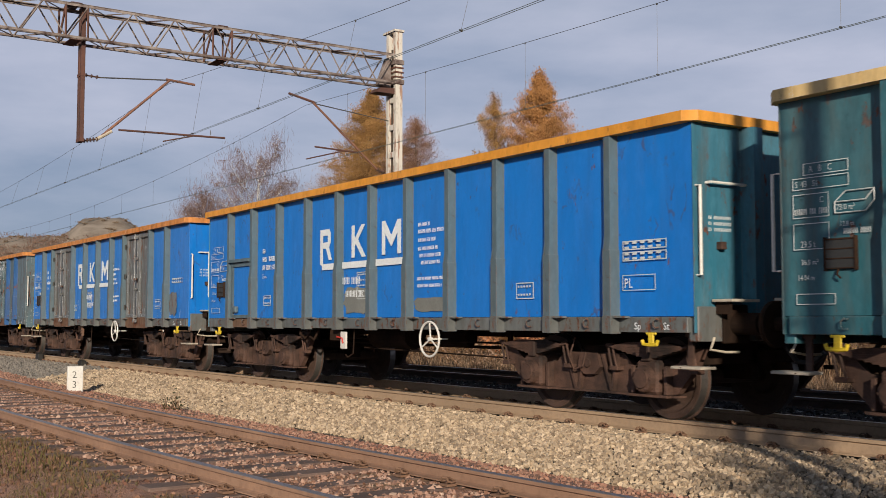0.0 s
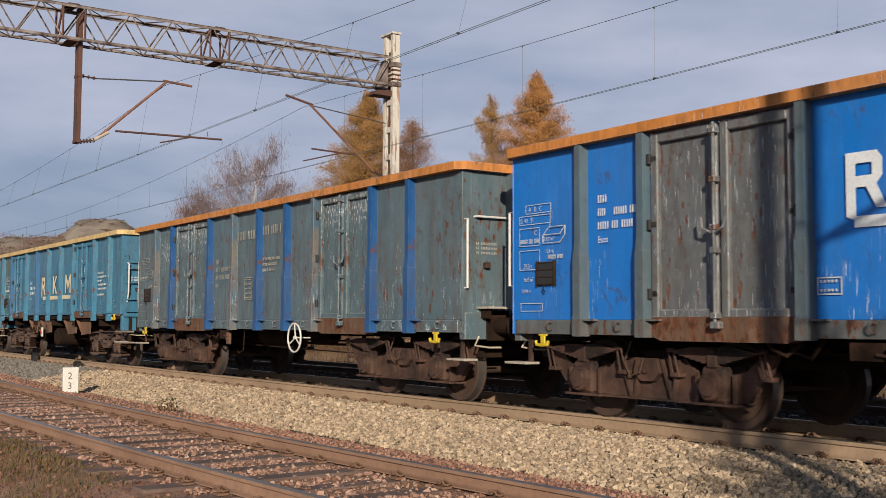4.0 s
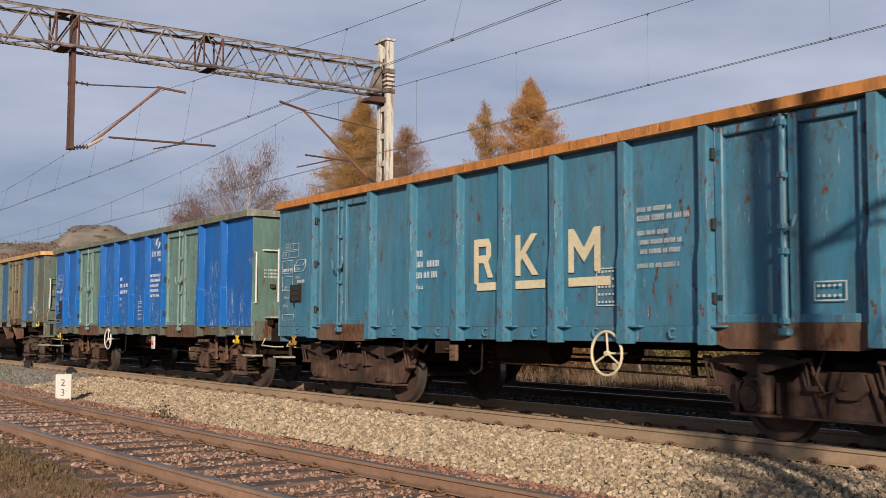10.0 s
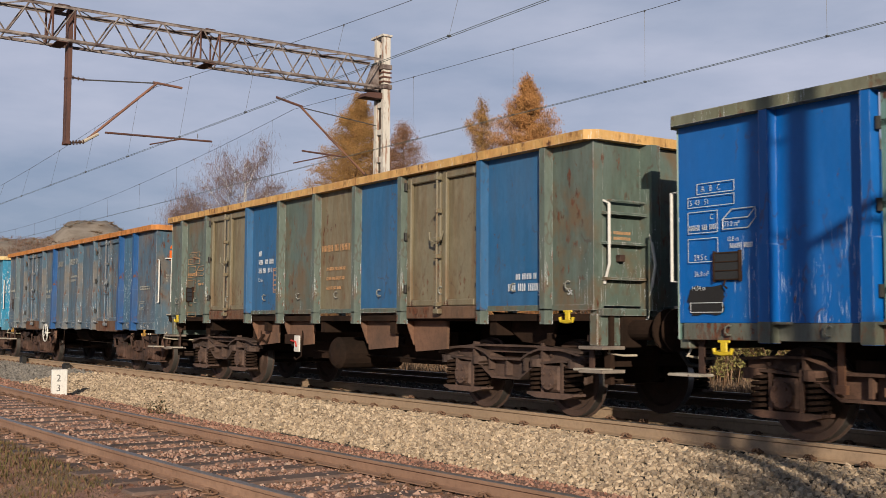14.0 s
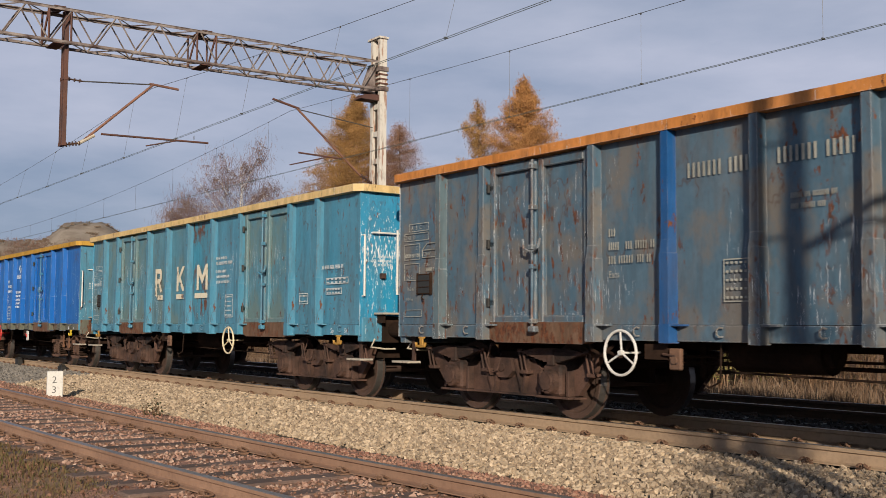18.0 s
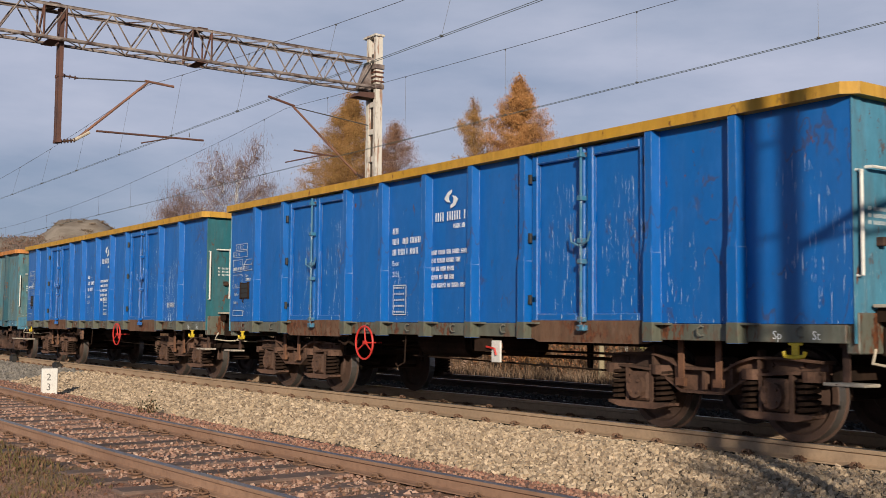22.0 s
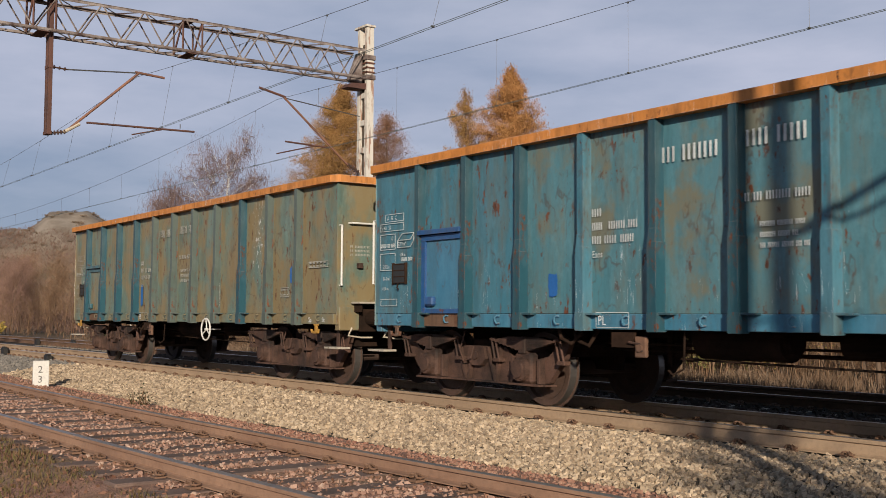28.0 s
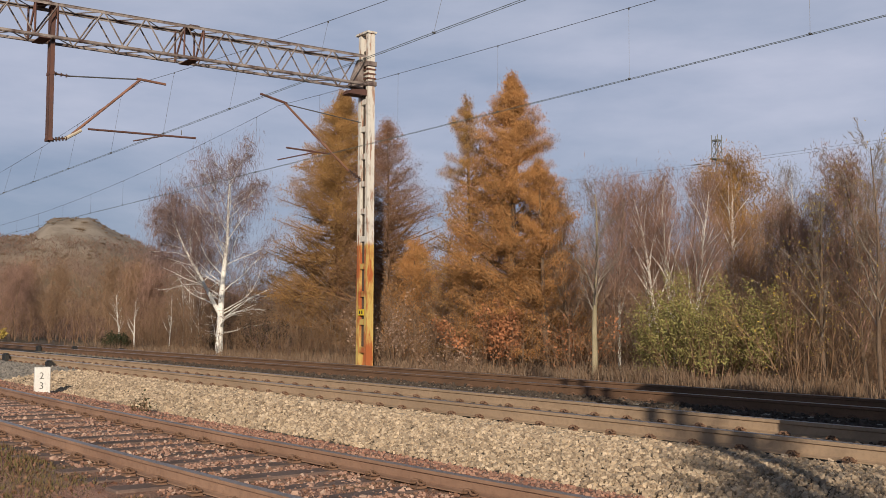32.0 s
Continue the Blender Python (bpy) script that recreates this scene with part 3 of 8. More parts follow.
x0 = np.concatenate([rng.uniform(-20, 0, 19000), rng.uniform(-45, -20, 5000)])
o0 = np.concatenate([rng.uniform(-1.0, 1.75, n0 - 3000), rng.uniform(-2.0, -0.9, 3000)])
p0 = np.array([(x, siding_y(x) + o, -0.168 - 0.2 * max(0, abs(o) - 1.3) + r) for x, o, r in zip(x0, o0, rng.uniform(-0.014, 0.006, n0))])
xe = np.concatenate([rng.uniform(-16, -1, 6500), rng.uniform(-34, -16, 3500)])
pe = np.array([(x, siding_y(x) + o, np.interp(o, [1.35, 1.8, 3.2], [-0.17, -0.30, -0.44]) + 0.004) for x, o in zip(xe, rng.uniform(1.2, 2.9, 10000))])
scatter_stones("ditch_crumbs", pe, rng.uniform(0.3, 1.4, 10000) ** 1.6 * 0.024, M_CRUMB, "red-brown soil crumbs and small stones beside the siding", rng)
scatter_stones("siding_stones", p0, rng.uniform(0.4, 1.4, n0) ** 1.3 * 0.027, M_STONE0, "reddish-brown stones between the siding's sleepers", rng)


# rails: foot, web and head of a rail 0.172 m high, its top at z = 0
RAIL = [(-0.036, -0.004), (-0.030, 0.0), (0.030, 0.0), (0.036, -0.004), (0.034, -0.040), (0.010, -0.052), (0.009, -0.138), (0.030, -0.150), (0.068, -0.160), (0.068, -0.172), (-0.068, -0.172), (-0.068, -0.160), (-0.030, -0.150), (-0.009, -0.138), (-0.010, -0.052), (-0.034, -0.040)]


def rail(parent, centre, offset, z, xs, side, head, tall=1.0):
    n = len(RAIL)
    v = [(x, centre(x) + offset + y, z + h * tall) for x in xs for y, h in RAIL]
    f, mats = [], []
    for i in range(len(xs) - 1):
        for j in range(n):
            f.append((i * n + j, (i + 1) * n + j, (i + 1) * n + (j + 1) % n, i * n + (j + 1) % n))
            mats.append(1 if j in (0, 1, 2) else 0)
    me = bpy.data.meshes.new("rail")
    me.from_pydata(v, [], f)
    me.materials.append(side)
    me.materials.append(head)
    me.polygons.foreach_set("material_index", mats)
    ob = new("rail", me)
    ob.parent = parent
    return ob


def sleeper_mesh(concrete):
    bm = bmesh.new()
    if concrete:
        prism(bm, [(-0.13, -0.215), (0.13, -0.215), (0.10, 0.0), (-0.10, 0.0)], "y", -1.3, -0.45)
        prism(bm, [(-0.12, -0.215), (0.12, -0.215), (0.09, -0.04), (-0.09, -0.04)], "y", -0.45, 0.45)
        prism(bm, [(-0.13, -0.215), (0.13, -0.215), (0.10, 0.0), (-0.10, 0.0)], "y", 0.45, 1.3)
    else:
        box(bm, -0.125, 0.125, -1.27, 1.27, -0.15, 0.0, 0.012)
    return mesh_of(bm, "sleeper", M_SLEEP if concrete else M_WOOD)


def clip_mesh():
    bm = bmesh.new()
    for s in (-1, 1):
        box(bm, -0.055, 0.055, s * 0.125 - 0.045, s * 0.125 + 0.045, -0.183, -0.163, 0.004)
        for q in (-1, 1):       # two spring loops that bear on the rail's foot
            bent(bm, [(q * 0.014, s * 0.080, -0.142), (q * 0.018, s * 0.125, -0.118), (q * 0.030, s * 0.158, -0.122), (q * 0.050, s * 0.160, -0.142), (q * 0.056, s * 0.130, -0.150), (q * 0.048, s * 0.090, -0.144)], 0.009, 6)
        rod(bm, (0.0, s * 0.125, -0.17), (0.0, s * 0.125, -0.125), 0.012, 6)
    return mesh_of(bm, "rail_clip", M_CLIP)


SLEEPER_C, SLEEPER_W, CLIP = sleeper_mesh(True), sleeper_mesh(False), clip_mesh()


def track(name, label, centre, z, x0, x1, step, concrete, clips, side, head):
    t = tagged(new(name), label, "railway track", kind="structure")
    xs = [-320, -160, -100, -70] + [-56 + i for i in range(70)] + [30, 60, 100]
    for o in (-0.7535, 0.7535):
        rail(t, centre, o, z, xs, side, head, 1.0 if concrete else 0.70)
    n = int((x1 - x0) / step)
    for i in range(n):
        x = x0 + i * step
        turn = math.degrees(math.atan((centre(x + 0.1) - centre(x - 0.1)) / 0.2))
        ob = new("sleeper", SLEEPER_C if concrete else SLEEPER_W)
        ob.parent = t
        wob = 0 if concrete else random.uniform(-1.5, 1.5)
        ob.matrix_basis = pose(x, centre(x), z - 0.178 + (0 if concrete else 0.050 + random.uniform(-0.008, 0.006)), 0, 0, turn + wob)
        for o in clips:
            c = new("rail_clip", CLIP)
            c.parent = t
            c.matrix_basis = pose(x, centre(x) + o, z if concrete else z + 0.052, 0, 0, turn)
    return t


track("main_track_near", "near main track with brown rails on concrete sleepers", lambda x: 0.0, 0.0, -47.6, 4.0, 0.62, True, (-0.7535, 0.7535), M_RAILS, M_HEAD)
track("main_track_far", "far main track with dark brown rails", lambda x: Y2, -0.02, -47.4, 4.0, 0.62, True, (-0.7535,), M_RAILD, M_HEAD)
track("siding_track", "old siding with rusty rails on dark wooden sleepers", siding_y, Z0, -46.0, 3.0, 0.62, False, (-0.7535, 0.7535), M_RAILW, M_HEADR)

# ---- open goods wagons ----
YP = 1.45                       # side sheet, from the middle
ZR0, ZR1 = 3.095, 3.245         # top rim
LB = 6.46                       # half the body's length
RIBS_A = (-5.28, -4.23, -3.15, -2.06, -0.98, 0.06, 1.08, 2.14, 3.22, 4.26, 5.30)
RIBS_B = (-5.30, -4.22, -2.14, -1.12, -0.02, 1.03, 2.08, 4.14, 5.24)
DOORS_B = ((-4.22, -2.14), (2.08, 4.14))
RIBS_D = (-5.13, -3.30, -2.20, -1.07, -0.08, 0.90, 2.05, 3.20, 5.10)
DOORS_D = ((-5.13, -3.30), (3.20, 5.10))
RIBS_E = (-5.38, -4.42, -2.40, -1.29, -0.15, 1.05, 2.33, 4.29, 5.25)
DOORS_E = ((-4.42, -2.40), (2.33, 4.29))
RIBS_F = (-5.15, -4.15, -2.10, -0.94, 0.20, 1.33, 2.35, 4.20, 5.25)
DOORS_F = ((-4.15, -2.10), (2.35, 4.20))
RIBS_C = (-5.70, -4.45, -2.57, -1.28, 0.0, 1.28, 2.57, 4.45, 5.70)
DOORS_C = ((-4.45, -2.57), (2.57, 4.45))


def shared(maker):
    """Make a mesh once and keep it for all wagons."""
    kept = {}

    def get(*key):
        if key not in kept:
            kept[key] = maker(*key)
        return kept[key]
    return get


@shared
def rib_mesh(material, z0, z1, foot):
    bm = bmesh.new()
    prism(bm, [(-0.064, 0.0), (-0.048, -0.112), (0.048, -0.112), (0.064, 0.0)], "z", z0, z1)
    if foot:        # the wider lower part of the rib
        prism(bm, [(-0.076, 0.0), (-0.06, -0.13), (0.06, -0.13), (0.076, 0.0)], "z", z0 - 0.02, z0 + 0.90)
        prism(bm, [(0.0, z0 + 0.90), (-0.13, z0 + 0.90), (-0.112, z0 + 1.04), (0.0, z0 + 1.04)], "x", -0.05, 0.05)
    return mesh_of(bm, "rib", material)


@shared
def hook_mesh(material):
    bm = bmesh.new()
    bent(bm, [(0.02, -0.02, 0.045), (0.0, -0.045, 0.055), (-0.03, -0.055, 0.03), (-0.034, -0.05, -0.015), (-0.008, -0.045, -0.04), (0.022, -0.02, -0.036)], 0.010, 5)
    return mesh_of(bm, "rope_hook", material)


@shared
def hinge_mesh(material):
    bm = bmesh.new()
    rod(bm, (0, -0.045, -0.055), (0, -0.045, 0.055), 0.026, 8)
    box(bm, -0.02, 0.10, -0.03, 0.0, -0.035, 0.035, 0.006)
    box(bm, -0.06, 0.02, -0.035, 0.0, -0.045, 0.045, 0.006)
    return mesh_of(bm, "hinge", material)


@shared
def leaf_mesh(material, w, h):
    """One door leaf, framed, with a recessed sheet; its lower left corner at the origin, facing -y."""
    bm = bmesh.new()
    f = 0.11
    box(bm, 0.01, w - 0.01, -0.03, 0.0, 0, h)
    for r in ((0.01, f, 0, h), (w - f, w - 0.01, 0, h), (f, w - f, 0, f * 0.8), (f, w - f, h - f, h)):
        box(bm, r[0], r[1], -0.09, -0.031, r[2], r[3], 0.012)
    return mesh_of(bm, "door_leaf", material)


@shared
def lock_mesh(material, h):
    bm = bmesh.new()
    rod(bm, (0, -0.11, -0.12), (0, -0.11, h), 0.016, 8)
    for z in (-0.02, 0.62, 0.85, h * 0.7, h - 0.08):
        box(bm, -0.036, 0.036, -0.14, -0.05, z - 0.028, z + 0.028, 0.006)
    bent(bm, [(-0.03, -0.12, 0.80), (-0.13, -0.13, 0.84), (-0.16, -0.12, 0.95)], 0.014, 6)
    bent(bm, [(0.03, -0.12, 0.80), (0.13, -0.13, 0.84), (0.16, -0.12, 0.95)], 0.014, 6)
    box(bm, -0.05, 0.07, -0.14, -0.06, -0.15, -0.08, 0.012)
    return mesh_of(bm, "lock_bar", material)


@shared
def wheel_mesh(kind):
    bm = bmesh.new()
    lathe(bm, [(-0.068, 0.10), (-0.07, 0.20), (-0.045, 0.24), (-0.035, 0.36), (-0.066, 0.39), (-0.068, 0.452), (-0.06, 0.46), (0.045, 0.462), (0.055, 0.488), (0.068, 0.485), (0.068, 0.39), (0.03, 0.36), (0.02, 0.24), (0.07, 0.20), (0.075, 0.10)], n=32)
    me = mesh_of(bm, "wheel", M_WHEEL)
    me.materials.append(M_TREAD)
    for p in me.polygons:
        if (p.center.x ** 2 + p.center.z ** 2) ** 0.5 > 0.445 and abs(p.normal.y) < 0.6:
            p.material_index = 1
    return me


@shared
def axle_mesh(kind):
    bm = bmesh.new()
    rod(bm, (0, -1.02, 0), (0, 1.02, 0), 0.075, 12)
    rod(bm, (0, -0.9, 0), (0, 0.9, 0), 0.088, 12)
    return mesh_of(bm, "wheelset", M_WHEEL)


@shared
def frame_mesh(kind, side):
    """Side frame of a bogie, about its middle; side is -1 for the near one."""
    bm = bmesh.new()
    y0, y1 = (-1.06, -0.98) if side < 0 else (0.98, 1.06)
    if kind == "leaf":
        pts = [(-1.72, 0.80), (-1.62, 0.60), (-1.34, 0.30), (-0.72, 0.27), (0.72, 0.27), (1.34, 0.30), (1.62, 0.60), (1.72, 0.80), (1.56, 0.80), (1.34, 0.62), (1.16, 0.58), (0.84, 0.58), (0.66, 0.60), (0.52, 0.72), (-0.52, 0.72), (-0.66, 0.60), (-0.84, 0.58), (-1.16, 0.58), (-1.34, 0.62), (-1.56, 0.80)]
        prism(bm, pts, "y", y0, y1)
        s = -1 if side < 0 else 1
        prism(bm, [(-1.36, 0.262), (1.36, 0.262), (1.36, 0.284), (-1.36, 0.284)], "y", s * 0.95, s * 1.13)      # bottom flange
        for x, d in ((-0.42, 0.16), (-0.10, -0.12), (0.20, 0.16), (0.46, -0.10)):           # slanting stiffeners on the plate
            prism(bm, [(x - 0.02, 0.71), (x + 0.02, 0.71), (x + d + 0.02, 0.285), (x + d - 0.02, 0.285)], "y", s * 1.06, s * 1.115)
        prism(bm, [(-0.15, 0.72), (0.15, 0.72), (0.20, 0.56), (0.09, 0.47), (-0.09, 0.47), (-0.20, 0.56)], "y", s * 1.06, s * 1.14)     # bolster guide
        rod(bm, (0.0, s * 1.14, 0.60), (0.0, s * 1.165, 0.60), 0.05, 10)
        for x in (-1.62, -0.40, 0.40, 1.62):        # paired spring shackles
            for dx in (-0.035, 0.035):
                rod(bm, (x + dx, s * 1.17, 0.83), (x + dx * 1.2 + 0.05, s * 1.15, 0.57), 0.014, 6)
            rod(bm, (x - 0.05, s * 1.17, 0.82), (x + 0.05, s * 1.17, 0.82), 0.024, 6)
            box(bm, x - 0.02, x + 0.12, min(s * 1.06, s * 1.17), max(s * 1.06, s * 1.17), 0.53, 0.58, 0.008)
        bent(bm, [(-0.22, s * 1.15, 0.90), (-0.30, s * 1.18, 0.66), (-0.20, s * 1.19, 0.52), (-0.06, s * 1.18, 0.56), (-0.02, s * 1.16, 0.72)], 0.011, 5)
    else:
        s = -1 if side < 0 else 1
        if kind == "beam":      # straight top beam over the sagging belly, open between
            arch = [(-1.5, 0.72), (-1.1, 0.80), (-0.6, 0.835), (0.6, 0.835), (1.1, 0.80), (1.5, 0.72)]
            prism(bm, arch + [(x, z - 0.075) for x, z in arch[::-1]], "y", y0, y1)
            prism(bm, arch + [(x, z + 0.025) for x, z in arch[::-1]], "y", s * 0.94, s * 1.17)
        top = [(-1.42, 0.775), (-1.05, 0.80), (-0.66, 0.80), (-0.46, 0.745), (-0.30, 0.665), (0.30, 0.665), (0.46, 0.745), (0.66, 0.80), (1.05, 0.80), (1.42, 0.775)]
        low = [(-1.42, 0.70), (-1.05, 0.69), (-0.66, 0.66), (-0.50, 0.585), (-0.28, 0.455), (0.28, 0.455), (0.50, 0.585), (0.66, 0.66), (1.05, 0.69), (1.42, 0.70)]
        prism(bm, top + low[::-1], "y", y0, y1)
        for edge, t in ((top, 0.028), (low, -0.028)):       # flanges along both edges
            prism(bm, edge + [(x, z + t) for x, z in edge[::-1]], "y", s * 0.94, s * 1.17)
        for x in (-0.36, 0.0, 0.36, -0.70, 0.70):
            za = 0.47 if abs(x) < 0.3 else 0.54 if abs(x) < 0.5 else 0.69
            box(bm, x - 0.018, x + 0.018, min(s * 1.06, s * 1.15), max(s * 1.06, s * 1.15), za, za + 0.2)
        for x in (-1.30, 1.30, -0.48, 0.48):                # spring pots
            rod(bm, (x if abs(x) > 1 else x * 1.25, s * 1.09, 0.60), (x if abs(x) > 1 else x * 1.25, s * 1.09, 0.70), 0.125, 12)
        for x in (-1.15, -0.8, 0.8, 1.15):
            rod(bm, (x, s * 1.06, 0.745), (x, s * 1.085, 0.745), 0.022, 6)
    return mesh_of(bm, "side_frame", {"beam": M_BOGIED, "coil": M_BOGIEC}.get(kind, M_BOGIE))


@shared
def axlebox_mesh(kind, side):
    bm = bmesh.new()
    s = side
    if kind == "leaf":
        box(bm, -0.16, 0.17, min(s * 1.06, s * 1.19), max(s * 1.06, s * 1.19), -0.17, 0.20, 0.03)
        lathe(bm, [(s * 1.19, 0.150), (s * 1.255, 0.140), (s * 1.265, 0.105), (s * 1.285, 0.10), (s * 1.285, 0.02)], n=18)
        for a in range(6):
            c, d = 0.122 * math.cos(a * 1.047), 0.122 * math.sin(a * 1.047)
            rod(bm, (c, s * 1.25, d), (c, s * 1.272, d), 0.014, 6)
        box(bm, -0.065, 0.065, min(s * 1.06, s * 1.21), max(s * 1.06, s * 1.21), 0.19, 0.385, 0.012)        # spring buckle
        for x in (-0.27, 0.23):                     # horn guides either side of the box
            box(bm, x, x + 0.05, min(s * 1.06, s * 1.16), max(s * 1.06, s * 1.16), -0.17, 0.13, 0.006)
        box(bm, -0.30, 0.32, min(s * 1.06, s * 1.20), max(s * 1.06, s * 1.20), -0.20, -0.172, 0.004)
    else:
        box(bm, -0.15, 0.15, min(s * 1.0, s * 1.18), max(s * 1.0, s * 1.18), -0.15, 0.16, 0.03)
        rod(bm, (0, s * 1.17, 0), (0, s * 1.23, 0), 0.125, 14)
        for a in range(4):
            c, d = 0.085 * math.cos(0.785 + a * 1.571), 0.085 * math.sin(0.785 + a * 1.571)
            rod(bm, (c, s * 1.225, d), (c, s * 1.25, d), 0.018, 6)
        prism(bm, [(-0.43, -0.16), (0.43, -0.16), (0.43, -0.19), (0.26, -0.23), (-0.26, -0.23), (-0.43, -0.19)], "y", s * 1.0, s * 1.20)
        box(bm, -0.20, -0.155, min(s * 1.02, s * 1.16), max(s * 1.02, s * 1.16), -0.16, 0.24)
        box(bm, 0.155, 0.20, min(s * 1.02, s * 1.16), max(s * 1.02, s * 1.16), -0.16, 0.24)
    return mesh_of(bm, "axle_box", {"beam": M_BOGIED, "coil": M_BOGIEC}.get(kind, M_BOGIE))


@shared
def spring_mesh(kind, side):
    bm = bmesh.new()
    s = side
    if kind == "leaf":          # stacked leaves, longest on top
        for i in range(7):
            w_, z_ = 0.62 - i * 0.075, 0.352 - i * 0.0175
            prism(bm, [(-w_, z_), (w_, z_), (w_ - 0.02, z_ - 0.016), (0.0, z_ - 0.0165), (-w_ + 0.02, z_ - 0.016)], "y", min(s * 1.08, s * (1.20 - 0.003 * i)), max(s * 1.08, s * (1.20 - 0.003 * i)))
        prism(bm, [(-0.56, 0.352), (0.56, 0.352), (0.30, 0.395), (-0.30, 0.395)], "y", min(s * 1.09, s * 1.19), max(s * 1.09, s * 1.19))
    else:                       # a coil spring with its core
        n = 60
        hose(bm, [(0.098 * math.cos(k * 0.63), s * 1.09 + 0.098 * math.sin(k * 0.63), -0.16 + 0.33 * k / n) for k in range(n + 1)], 0.021, 5)
    return mesh_of(bm, "spring", M_BOGIE if kind == "leaf" else M_UNDER)


@shared
def strap_mesh(side):
    s = side
    return mesh_of(boxes((-0.035, 0.035, min(s * 1.175, s * 1.20), max(s * 1.175, s * 1.20), 0.50, 0.985), (-0.06, 0.06, min(s * 1.17, s * 1.215), max(s * 1.17, s * 1.215), 0.50, 0.58)), "strap", M_STRAP)


@shared
def bolster_mesh(kind):
    # the last, thin lengthwise plate is added to keep the see-through gap dark
    bm = boxes((-0.28, 0.28, -0.95, 0.95, 0.50, 0.80), (-1.5, -1.42, -1.0, 1.0, 0.62, 0.76), (1.42, 1.5, -1.0, 1.0, 0.62, 0.76), (-0.5, 0.5, -0.25, 0.25, 0.78, 0.93), (-1.5, 1.5, -0.05, 0.05, 0.44, 0.96))
    for x in (-0.95, 0.95, -0.45, 0.45):        # brake shoes and beams
        rod(bm, (x, -0.85, 0.42), (x, 0.85, 0.42), 0.04, 6)
    return mesh_of(bm, "bolster", M_UNDER)


def place(name, me, parent, m=None, label=""):
    o = new(name, me)
    o.parent = parent
    if m is not None:
        o.matrix_basis = m
    if label:
        o["label"] = label
    return o


def bogie(w, x, kind):
    b = place("bogie", bolster_mesh(kind), w, pose(x, 0, 0), "rusty two-axle bogie with " + ("leaf springs" if kind == "leaf" else "coil springs"))
    half = 1.0 if kind == "leaf" else 0.9
    for s in (-1, 1):
        place("side_frame", frame_mesh(kind, s), b)
        for a in (-half, half):
            place("axle_box", axlebox_mesh(kind, s), b, pose(a, 0, 0.46))
            for dx in ((0.0,) if kind == "leaf" else (-0.32, 0.32)):
                place("spring", spring_mesh(kind, s), b, pose(a + dx, 0, 0.46))
        if kind == "coil":
            for x_ in (-0.26, 0.24):
                place("strap", strap_mesh(s), b, pose(x_, 0, 0), "orange-rusty hanger strap")
    sets = []
    for a in (-half, half):
        ws = place("wheelset", axle_mesh("plain"), w, pose(x + a, 0, 0.46))
        for s in (-1, 1):
            place("wheel", wheel_mesh("plain"), ws, pose(0, s * 0.755, 0, 0, 0, 0 if s < 0 else 180))
        sets.append((ws, x + a))
    return sets


@shared
def buffer_mesh(kind):
    bm = bmesh.new()
    box(bm, -0.02, 0.03, -0.20, 0.20, -0.20, 0.20, 0.01)
    rod(bm, (0, 0, 0), (0.36, 0, 0), 0.115, 16)
    rod(bm, (0.32, 0, 0), (0.54, 0, 0), 0.075, 14)
    rod(bm, (0.535, 0, 0), (0.56, 0, 0), 0.235, 20)
    return mesh_of(bm, "buffer", M_UNDER)


@shared
def coupler_mesh(kind):
    bm = bmesh.new()
    box(bm, 0.0, 0.06, -0.20, 0.20, -0.16, 0.16, 0.01)
    prism(bm, [(0.0, -0.07), (0.30, -0.06), (0.34, 0.06), (0.28, 0.05), (0.24, 0.0), (0.0, 0.07)], "y", -0.04, 0.04)
    bent(bm, [(0.27, -0.09, 0.0), (0.42, -0.09, -0.12), (0.52, -0.07, -0.10)], 0.025)
    bent(bm, [(0.27, 0.09, 0.0), (0.42, 0.09, -0.12), (0.52, 0.07, -0.10)], 0.025)
    bent(bm, [(0.05, -0.38, -0.06), (0.20, -0.38, -0.16), (0.34, -0.33, -0.38), (0.48, -0.28, -0.40), (0.62, -0.24, -0.28)], 0.03)
    return mesh_of(bm, "coupler", M_BLACK)


@shared
def tow_hook_mesh(material):
    bm = bmesh.new()
    box(bm, -0.04, 0.04, -0.025, 0.0, -0.02, 0.10, 0.008)
    box(bm, -0.075, 0.075, -0.022, 0.0, 0.075, 0.10, 0.006)
    bent(bm, [(-0.115, -0.03, 0.02), (-0.10, -0.03, -0.025), (0.0, -0.03, -0.035), (0.10, -0.03, -0.025), (0.115, -0.03, 0.02)], 0.020, 6)
    return mesh_of(bm, "tow_hook", material)


@shared
def step_mesh(material, low):
    bm = bmesh.new()
    z = -0.36 if low else -0.30
    box(bm, -0.21, 0.21, -0.20, 0.02, z, z + 0.03, 0.005)
    return mesh_of(bm, "step", material)


@shared
def hanger_mesh(side):
    bm = boxes((-0.035, 0.035, -0.03, -0.005, -0.30, 0.06), (-0.06, 0.06, -0.035, 0.0, 0.03, 0.10))
    rod(bm, (side * 0.02, -0.02, -0.28), (side * 0.02, -0.20, -0.29), 0.014, 6)
    return mesh_of(bm, "step_hanger", M_BOGIE)


@shared
def handwheel_mesh(material, r):
    bm = bmesh.new()
    ring(bm, (0, -0.02, 0), (0, 1, 0), r, 0.0155, 30, 7)
    for k in range(3):
        a = math.radians(90 + 120 * k)
        rod(bm, (0, 0.0, 0), (r * math.cos(a), -0.02, r * math.sin(a)), 0.0115, 6)
    rod(bm, (0, -0.035, 0), (0, 0.02, 0), 0.028, 10)
    rod(bm, (0, 0.02, 0), (0, 0.28, 0), 0.012, 6)
    return mesh_of(bm, "hand_wheel", material)


